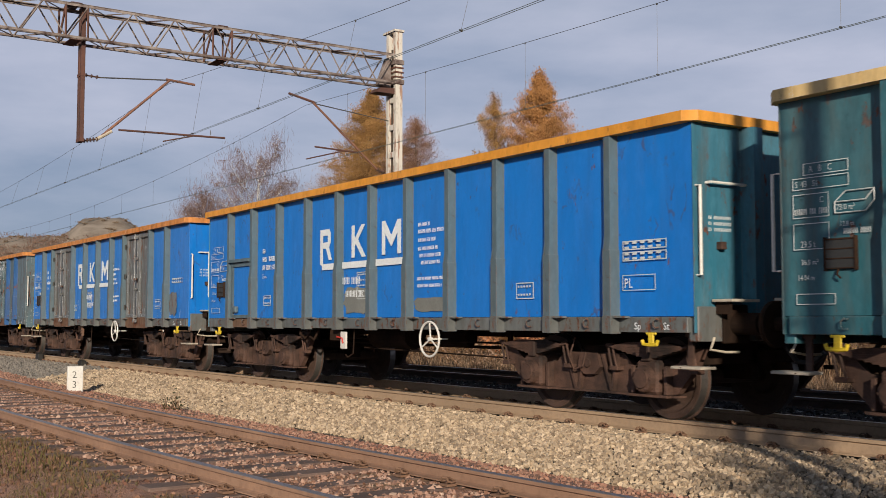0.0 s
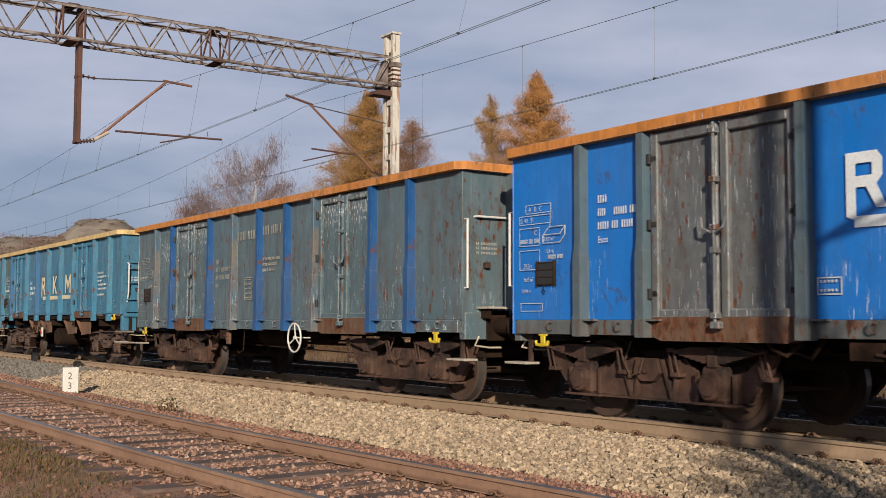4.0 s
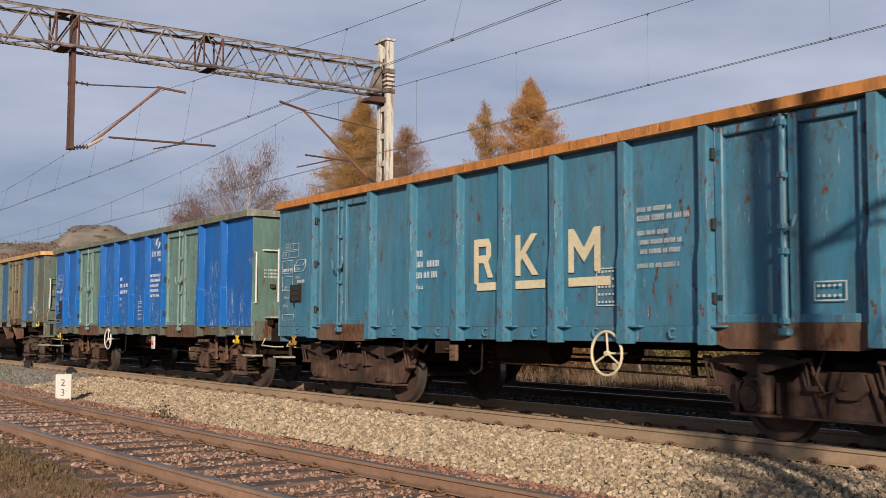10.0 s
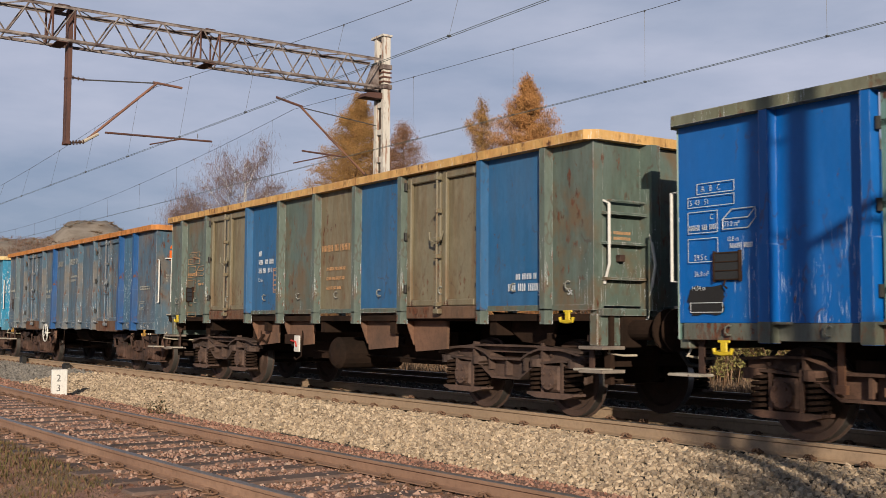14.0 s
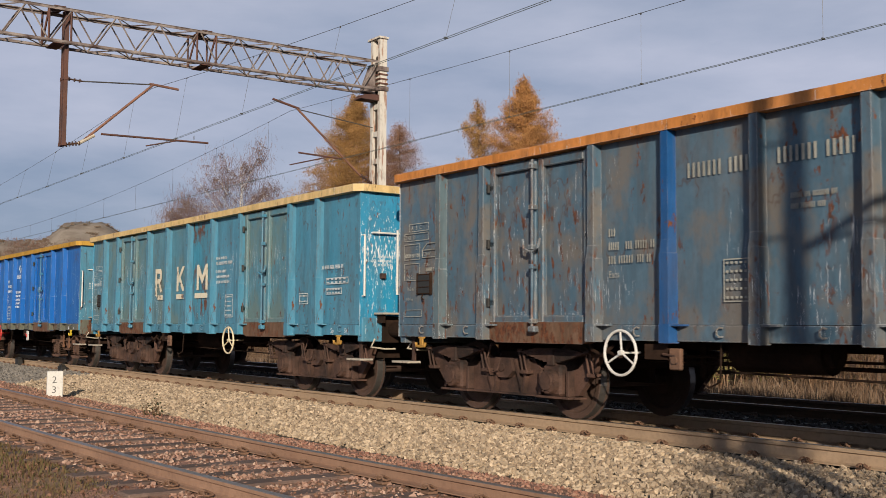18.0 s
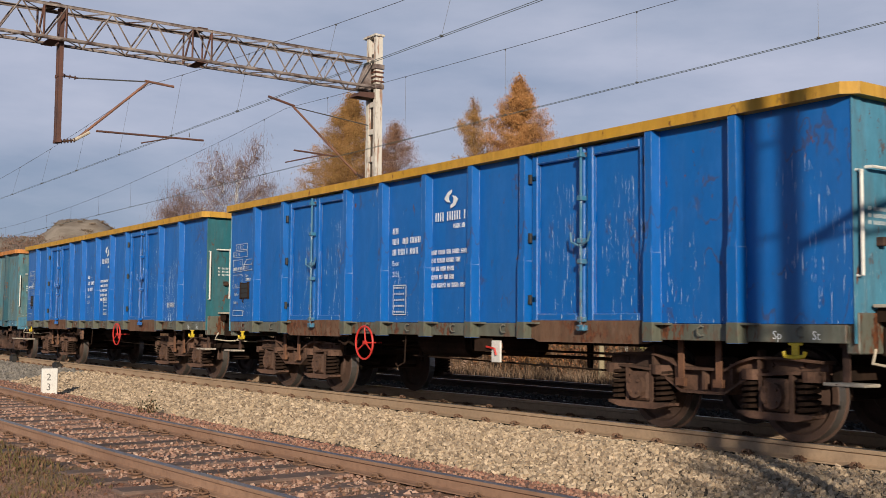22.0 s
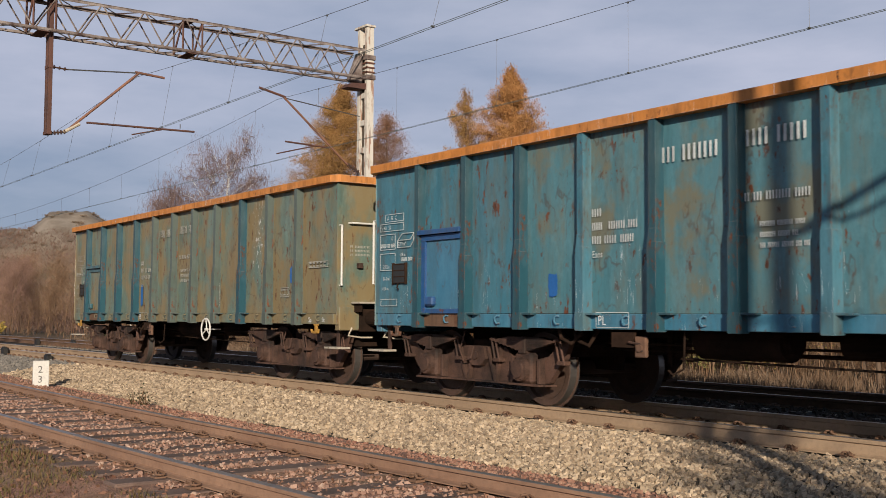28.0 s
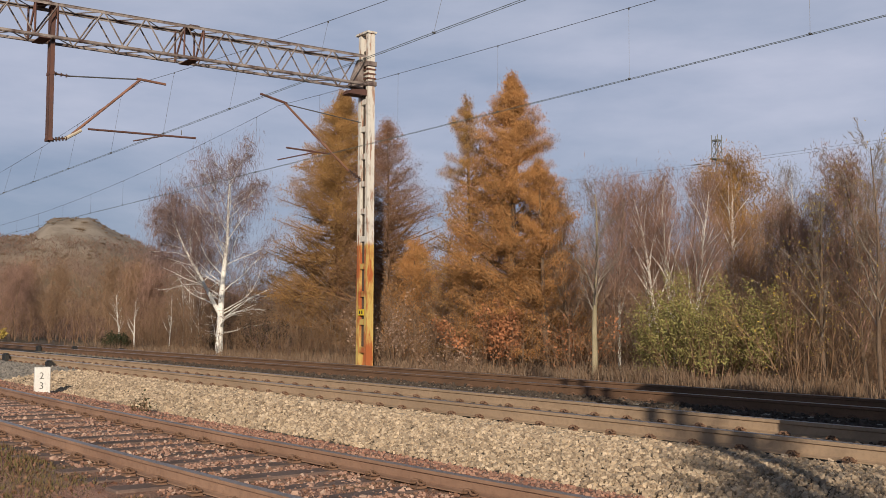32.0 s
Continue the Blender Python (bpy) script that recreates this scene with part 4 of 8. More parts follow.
@shared
def brake_box_mesh(kind):
    bm = bmesh.new()
    if kind == "plate":
        box(bm, -0.09, 0.09, -0.03, 0.0, -0.15, 0.12, 0.008)
    else:
        box(bm, -0.08, 0.08, -0.05, 0.0, -0.12, 0.10, 0.012)
        rod(bm, (0, -0.05, -0.02), (0, -0.07, -0.02), 0.04, 10)
    return mesh_of(bm, "brake_plate", M_WHITE if kind == "plate" else M_PLATE)


@shared
def tank_mesh(kind):
    bm = bmesh.new()
    if kind == "across":
        lathe(bm, [(-0.78, 0.06), (-0.74, 0.20), (-0.68, 0.25), (0.4, 0.25), (0.45, 0.1)], n=18)
    else:
        rod(bm, (-0.55, 0, 0), (0.55, 0, 0), 0.20, 16)
        rod(bm, (-0.62, 0, 0), (0.62, 0, 0), 0.13, 12)
    return mesh_of(bm, "air_tank", M_UNDER)


def stencil(w, name, rows, y, material, label=""):
    """Unreadable stencilled lines as plain bars: x, z, width, height."""
    bm = bmesh.new()
    rs = random.Random(int(rows[0][0] * 100) + len(rows))
    for x, z, wd, h in rows:
        n = max(2, round(wd / (h * 0.44)))
        word = rs.randint(4, 9)
        for k in range(n):
            word -= 1
            if word == 0:
                word = rs.randint(4, 9)
                continue
            a = x + wd * k / n
            box(bm, a, a + wd / n * 0.44, y - 0.002, y, z, z + h)
    ob = part(name, bm, material, w, label)
    ob["kind"] = "stuff"
    return ob


def outline(w, name, x0, x1, z0, z1, y, material, t=0.014, bars=0):
    bm = bmesh.new()
    for r in ((x0, x1, z0, z0 + t), (x0, x1, z1 - t, z1), (x0, x0 + t, z0, z1), (x1 - t, x1, z0, z1)):
        box(bm, r[0], r[1], y - 0.002, y, r[2], r[3])
    for k in range(bars):
        z = z0 + (k + 0.5) * (z1 - z0) / bars - 0.018
        n = 5
        for i in range(n):
            a = x0 + 0.03 + (x1 - x0 - 0.06) * i / n
            box(bm, a, a + (x1 - x0 - 0.06) / n * 0.55, y - 0.002, y, z + 0.008, z + 0.032)
    ob = part(name, bm, material, w)
    ob["kind"] = "stuff"
    return ob


def underframe(w, material, low):
    """Sole bars, centre sill and cross members."""
    z = 0.97 if not low else 1.16
    bm = boxes((-LB, LB, -0.16, -0.05, 0.86, 1.16), (-LB, LB, 0.05, 0.16, 0.86, 1.16))
    for x in (-6.38, -4.5, -2.1, 0.0, 2.1, 4.5, 6.38):
        box(bm, x - 0.07, x + 0.07, -1.36, 1.36, 0.98, 1.16)
    box(bm, -LB, LB, -1.40, 1.40, 1.16, 1.24)
    box(bm, -LB, LB, 1.02, 1.14, 0.84, 1.16)
    if not low:
        box(bm, -LB, LB, -1.30, -1.22, 0.97, 1.16)
    part("underframe", bm, M_UNDER, w)
    rig = bmesh.new()
    rod(rig, (-3.0, -0.30, 0.72), (3.1, -0.30, 0.70), 0.025, 6)
    rod(rig, (-2.6, -0.62, 0.80), (2.6, -0.62, 0.78), 0.016, 6)
    rod(rig, (-1.2, -0.9, 0.66), (2.9, -0.95, 0.60), 0.012, 5)
    for x in (-1.9, 1.9):
        prism(rig, [(x - 0.05, 1.0), (x + 0.05, 1.0), (x + 0.03, 0.55), (x - 0.03, 0.55)], "y", -0.32, -0.28)
    bent(rig, [(-2.7, -1.30, 1.0), (-2.62, -1.34, 0.86), (-2.45, -1.34, 0.80), (-2.30, -1.30, 0.92)], 0.022, 6)
    bent(rig, [(-2.5, -1.25, 1.0), (-2.40, -1.30, 0.84), (-2.20, -1.30, 0.78), (-2.10, -1.25, 0.95)], 0.022, 6)
    bent(rig, [(-0.75, -1.34, 1.0), (-0.75, -1.36, 0.58), (-0.86, -1.40, 0.52), (-0.92, -1.40, 0.56)], 0.012, 5)
    part("brake_rigging", rig, M_UNDER, w)


def body(w, d):
    """Sides, ends, rim, ribs, doors."""
    low = d["low"]
    zb = d["zb"]
    zs = zb + (0.17 if not low else 0.06)
    ribs = d["ribs"]
    edges = [-LB] + list(ribs) + [LB]
    doors = d["doors"]
    side = d["mat"]
    for i, (a, b) in enumerate(zip(edges, edges[1:])):
        if any(abs(a - q[0]) < 0.01 for q in doors):
            continue
        bm = bmesh.new()
        xs = [a, a + (b - a) * 0.33, a + (b - a) * 0.67, b]
        zz = [zs, zs + 0.6, zs + 1.3, d["zr"]]
        grid = [[bm.verts.new((x, -YP + (random.uniform(-0.008, 0.014) if 0 < m < 3 and 0 < n < 3 else 0), z)) for n, z in enumerate(zz)] for m, x in enumerate(xs)]
        back = [[bm.verts.new((x, -YP + 0.05, z)) for z in (zs, d["zr"])] for x in (a, b)]
        for m in range(3):
            for n in range(3):
                bm.faces.new((grid[m][n], grid[m + 1][n], grid[m + 1][n + 1], grid[m][n + 1]))
        bm.faces.new((back[0][0], back[0][1], back[1][1], back[1][0]))
        part("side_panel", bm, d["panels"].get(i, side), w, d["panel_labels"].get(i, ""))
    # far side, floor, ends
    far = bmesh.new()
    box(far, -LB, LB, YP - 0.05, YP, zs, d["zr"])
    for x in ribs:
        box(far, x - 0.07, x + 0.07, YP, YP + 0.085, zb, d["zr"])
    part("far_side", far, side, w)
    em = d["end"]
    for s in (-1, 1):
        bm = bmesh.new()
        box(bm, min(s * LB, s * (LB - 0.06)), max(s * LB, s * (LB - 0.06)), -YP + 0.05, YP - 0.05, zb + 0.05, d["zr"])
        part("end_wall", bm, em, w)
        for y in (-0.62, 0.62):
            bm = bmesh.new()
            prism(bm, [(s * LB, y - 0.10), (s * (LB + 0.16), y - 0.07), (s * (LB + 0.16), y + 0.07), (s * LB, y + 0.10)], "z", zb, d["zr"])
            part("end_post", bm, em, w)
        for y in (-YP, YP):
            bm = bmesh.new()
            q = 1 if y > 0 else -1
            prism(bm, [(s * LB, y), (s * (LB + 0.012), y + q * 0.012), (s * (LB + 0.012), y - q * 0.14), (s * LB, y - q * 0.14)], "z", zb, d["zr"])
            part("corner_angle", bm, em, w)
        part("head_stock", boxes((min(s * (LB - 0.1), s * (LB + 0.03)), max(s * (LB - 0.1), s * (LB + 0.03)), -1.42, 1.42, 0.88, 1.24, 0.01)), d["sill"], w)
        if low:
            part("end_step_plate", boxes((min(s * (LB - 0.1), s * (LB + 0.1)), max(s * (LB - 0.1), s * (LB + 0.1)), -1.40, 1.40, 1.22, 1.30)), d["sill"], w)
    # rim with cut corners
    o, e, c = YP + 0.125, LB + 0.10, 0.12
    ring_o = [(-e + c, -o), (e - c, -o), (e, -o + c), (e, o - c), (e - c, o), (-e + c, o), (-e, o - c), (-e, -o + c)]
    oi, ei = o - 0.21, e - 0.17
    ring_i = [(-ei + c, -oi), (ei - c, -oi), (ei, -oi + c), (ei, oi - c), (ei - c, oi), (-ei + c, oi), (-ei, oi - c), (-ei, -oi + c)]
    bm = bmesh.new()
    lv = [[bm.verts.new((x, y, z)) for x, y in q] for q, z in ((ring_o, d["zr"]), (ring_o, d["zr"] + 0.11), (ring_i, d["zr"] + 0.114), (ring_i, d["zr"]))]
    for k in range(4):
        for i in range(8):
            j = (i + 1) % 8
            bm.faces.new((lv[k][i], lv[k][j], lv[(k + 1) % 4][j], lv[(k + 1) % 4][i]))
    bmesh.ops.recalc_face_normals(bm, faces=bm.faces)
    part("top_rim", bm, d["rim"], w, d["rim_label"])
    # ribs
    rib_mat = d["rib"]
    for i, x in enumerate(ribs):
        place("rib", rib_mesh(d["ribs_mat"].get(i, rib_mat), zb, d["zr"], d["foot"]), w, pose(x, -YP, 0))
    # lower chord with rope hooks
    if not low:
        for i, (a, b) in enumerate(zip(edges, edges[1:])):
            isdoor = any(abs(a - q[0]) < 0.01 for q in doors)
            if isdoor:
                bm = bmesh.new()
                prism(bm, [(a + 0.09, zb + 0.20), (a + 0.09, zb - 0.005), (a + 0.22, zb - 0.05), (b - 0.22, zb - 0.05), (b - 0.09, zb - 0.005), (b - 0.09, zb + 0.20)], "y", -YP - 0.035, -YP + 0.10)
                part("door_sill", bm, M_RUSTY, w, "rusty sill below the doors")
                continue
            part("lower_chord", boxes((a + 0.07, b - 0.07, -YP - 0.022, -YP + 0.08, zb, zb + 0.165, 0.006)), d["sill"], w)
            place("rope_hook", hook_mesh(d["sill"]), w, pose((a + b) / 2 + 0.1, -YP - 0.02, zb + 0.09))
        for k, x in enumerate(ribs):
            place("rib_foot", foot_mesh(d["sill"] if d["sill"] in (P_SILL, P_SILLG) else d["ribs_mat"].get(k, rib_mat)), w, pose(x, -YP, zb))
    else:
        part("lower_chord", boxes((-LB, LB, -YP - 0.012, -YP + 0.08, zb, zb + 0.065)), d["mat"], w)
        for i, (a, b) in enumerate(zip(edges, edges[1:])):
            place("rope_hook", hook_mesh(side), w, pose((a + b) / 2, -YP - 0.005, zb + 0.28))
        for x in (-2.20, -0.92, 1.65, 2.94):
            bm = bmesh.new()
            prism(bm, [(x - 0.42, zb), (x + 0.42, zb), (x + 0.40, zb - 0.50), (x - 0.36, zb - 0.55), (x - 0.42, zb - 0.34)], "y", -1.27, -1.23)
            part("bracket_plate", bm, M_PLATE, w, "rust-brown bracket plate")
            bm = bmesh.new()
            prism(bm, [(-YP, zb), (-1.20, zb), (-1.20, zb - 0.40), (-1.26, zb - 0.46)], "x", x - 0.44, x - 0.42)
            part("gusset", bm, M_PLATE, w)
        for s, x in ((1, 4.9), (-1, -4.9)):
            bm = bmesh.new()
            prism(bm, [(x - s * 0.75, zb), (x + s * 0.55, zb - 0.05), (x + s * 0.45, zb - 0.42), (x - s * 0.1, zb - 0.38)], "y", -1.12, -1.07)
            part("bracket_plate", bm, M_UNDER, w)
        for a, b in doors:
            part("door_sill", boxes((a + 0.09, b - 0.09, -YP - 0.04, -YP + 0.06, zb - 0.09, zb + 0.075, 0.01)), M_RUSTY, w, "rusty sill below the doors")
        for x in ribs:
            place("rib_end", rib_mesh(d["rib"], zb - 0.16, zb + 0.02, False), w, pose(x, -YP, 0))
    for i, (a, b) in enumerate(doors):
        dm = d["door"]
        for k, (p, q) in enumerate(((a + 0.085, (a + b) / 2 - 0.01), ((a + b) / 2 + 0.01, b - 0.085))):
            h = d["zr"] - zs - 0.04
            leaf = place("door_leaf", leaf_mesh(dm, round(q - p, 3), round(h, 3)), w, pose(p, -YP + 0.05, zs + 0.02), d["door_label"])
            for z in (0.25, 0.98, 1.68):
                place("hinge", hinge_mesh(M_BLACK if d["dark_hinge"] else dm), leaf, pose(0.0, -0.06, z) if k == 0 else pose(q - p, -0.06, z) @ Matrix.Rotation(math.pi, 4, "Y"))
        place("lock_bar", lock_mesh(d["lock"], round(d["zr"] - zs - 0.10, 3)), w, pose((a + b) / 2, -YP + 0.0, zs + 0.06))
    if d["hatch"]:
        a, b = ribs[0] + 0.09, ribs[1] - 0.09
        hb = bmesh.new()
        box(hb, a, b, -YP - 0.045, -YP, zs + 0.02, zs + 1.02)
        h = part("hatch_door", hb, d["hatch"], w, "small side hatch door")
        part("hatch_hood", boxes((a - 0.03, b + 0.03, -YP - 0.14, -YP, zs + 1.04, zs + 1.10), (a - 0.02, b + 0.02, -YP - 0.08, -YP, zs + 0.96, zs + 1.03)), d["hatch_trim"], h)
        part("hatch_frame", boxes((a - 0.02, a + 0.07, -YP - 0.075, -YP - 0.046, zs + 0.02, zs + 0.96), (a, b, -YP - 0.07, -YP - 0.046, zs, zs + 0.06)), d["hatch_trim"], h)
        part("hatch_latch", boxes((a + 0.12, a + 0.30, -YP - 0.12, -YP - 0.046, zs + 0.10, zs + 0.22, 0.02)), d["hatch_trim"], h)
        part("door_sill", boxes((a, b, -YP - 0.035, -YP - 0.023, zb, zb + 0.17)), M_RUSTY, w)


@shared
def foot_mesh(material):
    bm = bmesh.new()
    prism(bm, [(-0.085, 0.0), (-0.068, -0.135), (0.068, -0.135), (0.085, 0.0)], "z", -0.015, 0.18)
    box(bm, 0.06, 0.24, -0.11, -0.02, 0.155, 0.175)
    return mesh_of(bm, "rib_foot", material)


def fittings(w, d):
    """Buffers, couplers, hand rails, steps, wheel, boxes."""
    low = d["low"]
    for s in (-1, 1):
        turn = 0 if s > 0 else 180
        for y in (-0.875, 0.875):
            place("buffer", buffer_mesh("round"), w, pose(s * (LB + 0.03), y, 1.06, 0, 0, turn))
        place("coupler", coupler_mesh("screw"), w, pose(s * (LB + 0.03), 0, 1.05, 0, 0, turn))
        bm = bmesh.new()
        y = -YP + 0.04
        x = s * (LB + (0.07 if s > 0 else 0.14))
        bent(bm, [(s * LB, y, 2.48), (x, y, 2.48), (x, y, 1.56), (s * LB, y, 1.56)], 0.017, 7)
        if low and s > 0:
            bm.free()
        else:
            part("hand_rail", bm, d["rail"], w)
        bm = bmesh.new()
        bent(bm, [(s * LB, -1.25, 2.52), (x, -1.25, 2.52), (x, -0.72, 2.52), (s * LB, -0.72, 2.52)], 0.015, 7)
        part("hand_rail", bm, d["end"] if low else d["rail"], w)
        place("step", step_mesh(M_BOARD, False), w, pose(s * (LB - 0.08), -1.30, 0.90), "worn pale step board")
        place("step_hanger", hanger_mesh(s), w, pose(s * (LB - 0.17), -1.30, 0.90))
        if not low:
            part("end_step", boxes((min(s * (LB + 0.03), s * (LB + 0.30)), max(s * (LB + 0.03), s * (LB + 0.30)), -1.22, -0.80, 1.285, 1.315, 0.005)), M_BOARD, w, "small pale step above the buffer")
            part("end_step_bracket", boxes((min(s * (LB + 0.03), s * (LB + 0.22)), max(s * (LB + 0.03), s * (LB + 0.22)), -1.16, -1.13, 1.16, 1.285)), M_UNDER, w)
        bm = bmesh.new()
        bent(bm, [(s * (LB + 0.04), -1.2, 0.92), (s * (LB + 0.06), -1.28, 0.80), (s * (LB + 0.06), -1.05, 0.77), (s * (LB + 0.06), -0.85, 0.77)], 0.014, 6)
        part("shunter_grip", bm, M_PALEBAR, w)
        part("lamp_bracket", boxes((min(s * LB, s * (LB + 0.08)), max(s * LB, s * (LB + 0.08)), -1.11, -1.03, 1.83, 1.91, 0.008)), M_BOGIE, w, "rusty lamp bracket")
        place("tow_hook", tow_hook_mesh(d["tow"]), w, pose(s * (5.87 if not low else 6.05), -YP - 0.01, d["zb"] - 0.10))
        bm = bmesh.new()
        for k in range(3):
            for j in range(13):
                if j == 2:
                    continue
                yy = -1.22 + j * 0.027
                box(bm, min(s * (LB + 0.002), s * (LB + 0.006)), max(s * (LB + 0.002), s * (LB + 0.006)), yy, yy + 0.012, 2.02 + 0.062 * k, 2.055 + 0.062 * k)
        part("test_date", bm, d["ink2"], w)["kind"] = "stuff"
        if d["warn"] and s > 0:
            t = prism(bmesh.new(), [(-1.16, 2.74), (-0.94, 2.74), (-1.05, 2.94)], "x", LB + 0.003, LB + 0.008)
            box(t, LB + 0.003, LB + 0.008, -1.16, -0.94, 2.48, 2.70)
            part("warning_sign", t, M_WARN, w, "orange warning triangle and plate")
        if low:      # end platform: ladder rails and steps
            for yy, top in ((-1.30, 2.52), (-0.68, 2.32)):
                bm = bmesh.new()
                bent(bm, [(s * LB, yy, top), (s * (LB + 0.10), yy, top - 0.04), (s * (LB + (0.10 if yy < -1 else 0.20)), yy, 1.80), (s * (LB + (0.02 if yy < -1 else 0.06)), yy, 1.58 if yy < -1 else 1.16)], 0.018, 7)
                part("ladder_rail", bm, M_WHITE, w)
            for z in (1.62, 2.02, 2.36):
                part("rung", boxes((min(s * LB, s * (LB + 0.10)), max(s * LB, s * (LB + 0.10)), -1.34, -0.62, z, z + 0.03)), d["end"], w)
            for z in (0.58, 0.84):
                part("foot_board", boxes((s * (LB + 0.02) - 0.20, s * (LB + 0.02) + 0.20, -1.52, -1.18, z, z + 0.04, 0.006)), M_BOARDD, w, "worn pale foot board")
            part("step_hanger", boxes((s * (LB + 0.02) - 0.05, s * (LB + 0.02) + 0.05, -1.26, -1.20, 0.45, 1.3)), M_UNDER, w)
    if d["wheel"] is not None:
        place("hand_wheel", handwheel_mesh(d["wheel_mat"], d["wheel_r"]), w, pose(d["wheel"], -YP - 0.06, 0.84), d["wheel_label"])
    bp = place("brake_plate", brake_box_mesh("rusty" if d["boxx"] is None else "plate"), w, pose(-1.25 if d["boxx"] is None else d["boxx"], -1.42, 0.80), "rusty brake change-over box" if d["boxx"] is None else "small white brake plate")
    lv = bmesh.new()
    bent(lv, [(-0.16, -0.05, 0.04), (0.0, -0.05, 0.02), (0.03, -0.05, -0.06)], 0.014, 6)
    part("brake_lever", lv, M_BOGIE if d["boxx"] is None else M_RED, bp)
    part("brake_bracket", boxes((-0.45, -0.12, -0.02, 0.02, -0.02, 0.14)), M_UNDER, bp)
    place("air_tank", tank_mesh("across" if low else "along"), w, pose(0.4, -0.62, 0.66) if low else pose(-0.45, -0.75, 0.86))
    part("brake_cylinder", rod(bmesh.new(), (0.55, -0.5, 0.86), (1.15, -0.45, 0.84), 0.15, 14, 0.12), M_UNDER, w)
    # grille box at the rear panel
    gx = 0.42 if low else 0.0
    g = part("document_holder", boxes((gx - 5.98, gx - 5.66, -YP - 0.03, -YP, 1.55, 1.83, 0.008)), M_DARKB, w, "dark wire document holder")
    bars = bmesh.new()
    for k in range(4):
        box(bars, gx - 5.97, gx - 5.67, -YP - 0.038, -YP - 0.031, 1.555 + k * 0.086, 1.565 + k * 0.086)
    for k in range(2):
        box(bars, gx - 5.985 + k * 0.315, gx - 5.970 + k * 0.315, -YP - 0.042, -YP - 0.0, 1.54, 1.84)
    bent(bars, [(gx - 5.84, -YP - 0.03, 1.55), (gx - 5.84, -YP - 0.05, 1.50), (gx - 5.80, -YP - 0.05, 1.47)], 0.010, 5)
    part("slat_frame", bars, M_UNDER, g)


def marks(w, d):
    """Stencilled writing: what cannot be read is bars."""
    ink, ink2 = d["ink"], d["ink2"]
    y = -YP - 0.020
    tx = 0.80 if d["low"] else 0.0
    # load table on the rear panel
    stencil(w, "load_table", [(tx - 6.30, 2.06, 0.36, 0.055), (tx - 5.78, 1.86, 0.28, 0.05)], y, ink2)
    outline(w, "load_table_frame", tx - 6.20, tx - 5.72, 2.42, 2.53, y - 0.001, ink2, 0.0075)
    outline(w, "load_table_frame", tx - 6.32, tx - 5.72, 2.29, 2.40, y - 0.001, ink2, 0.0075)
    outline(w, "load_table_frame", tx - 6.32, tx - 5.93, 2.03, 2.25, y - 0.001, ink2, 0.0075)
    outline(w, "weight_frame", tx - 6.32, tx - 5.93, 1.74, 1.98, y - 0.001, ink2, 0.0075)
    outline(w, "test_box", tx - 6.30, tx - 5.88, 1.24, 1.34, y, ink2, 0.0075)
    cube = bmesh.new()
    for a, b in (((-5.87, 2.05), (-5.56, 2.05)), ((-5.87, 2.05), (-5.87, 2.15)), ((-5.87, 2.15), (-5.76, 2.24)), ((-5.76, 2.24), (-5.47, 2.24)), ((-5.47, 2.24), (-5.47, 2.14)), ((-5.47, 2.14), (-5.56, 2.05)), ((-5.87, 2.15), (-5.56, 2.15)), ((-5.56, 2.15), (-5.47, 2.24))):
        rod(cube, (tx + a[0], y, a[1]), (tx + b[0], y, b[1]), 0.006, 4)
    part("volume_mark", cube, ink2, w)["kind"] = "stuff"
    for words, size, x, z in (("A   B   C", 0.085, -6.14, 2.445), ("S  43   51", 0.08, -6.29, 2.315), ("C", 0.08, -6.03, 2.16), ("29.5 t", 0.085, -6.24, 1.76), ("73.0 m³", 0.075, -5.85, 2.075), ("36.0 m²", 0.075, -6.24, 1.60), ("14.04 m", 0.070, -6.28, 1.46), ("12.8 m", 0.065, -5.82, 1.93)):
        lettering("load_mark", words, size, ink2, w, tx + x, y - 0.004, z, narrow=0.82)["kind"] = "stuff"
    if d["number"] is not None:
        x, z, wd = d["number"]
        stencil(w, "wagon_number", [(x, z, 0.16, 0.085), (x, z - 0.15, 0.17, 0.085), (x + 0.26, z - 0.15, wd - 0.26, 0.085), (x, z - 0.30, wd * 0.55, 0.085), (x + wd * 0.62, z - 0.30, wd * 0.3, 0.085)], y, d["ink_no"])
        lettering("class_mark", "Eaos", 0.105, d["ink_no"], w, x, y - 0.004, z - 0.45, narrow=0.85)["kind"] = "stuff"
        if d["bogies"] == "coil":
            lettering("class_mark", "2151", 0.105, d["ink_no"], w, x, y - 0.004, z - 0.60, narrow=0.85)["kind"] = "stuff"
    if d["pl"] is not None:
        x, z = d["pl"]
        lettering("country_mark", "PL", 0.15, ink, w, x + 0.03, y - 0.010, z + 0.03, narrow=0.85)["kind"] = "stuff"
        outline(w, "country_frame", x, x + 0.50, z, z + 0.17, y - 0.008, ink2, 0.008)
    if d["grid"] is not None:
        x, z = d["grid"]
        outline(w, "axle_load_grid", x, x + 0.34, z, z + 0.42, y, ink2, 0.012, 5)
    for x, z, wd, h in d["frames"]:
        outline(w, "stencil_frame", x, x + wd, z, z + h, y, ink2, 0.012, 2)
    if d["sp"]:
        lettering("end_mark", "Sp", 0.11, ink, w, 5.62 - (0.1 if d["low"] else 0), -YP - 0.026 - (-0.0), d["zb"] + 0.03 + (0.15 if d["low"] else 0))
        lettering("end_mark", "St", 0.11, ink, w, 6.05, -YP - 0.026, d["zb"] + 0.03 + (0.15 if d["low"] else 0))
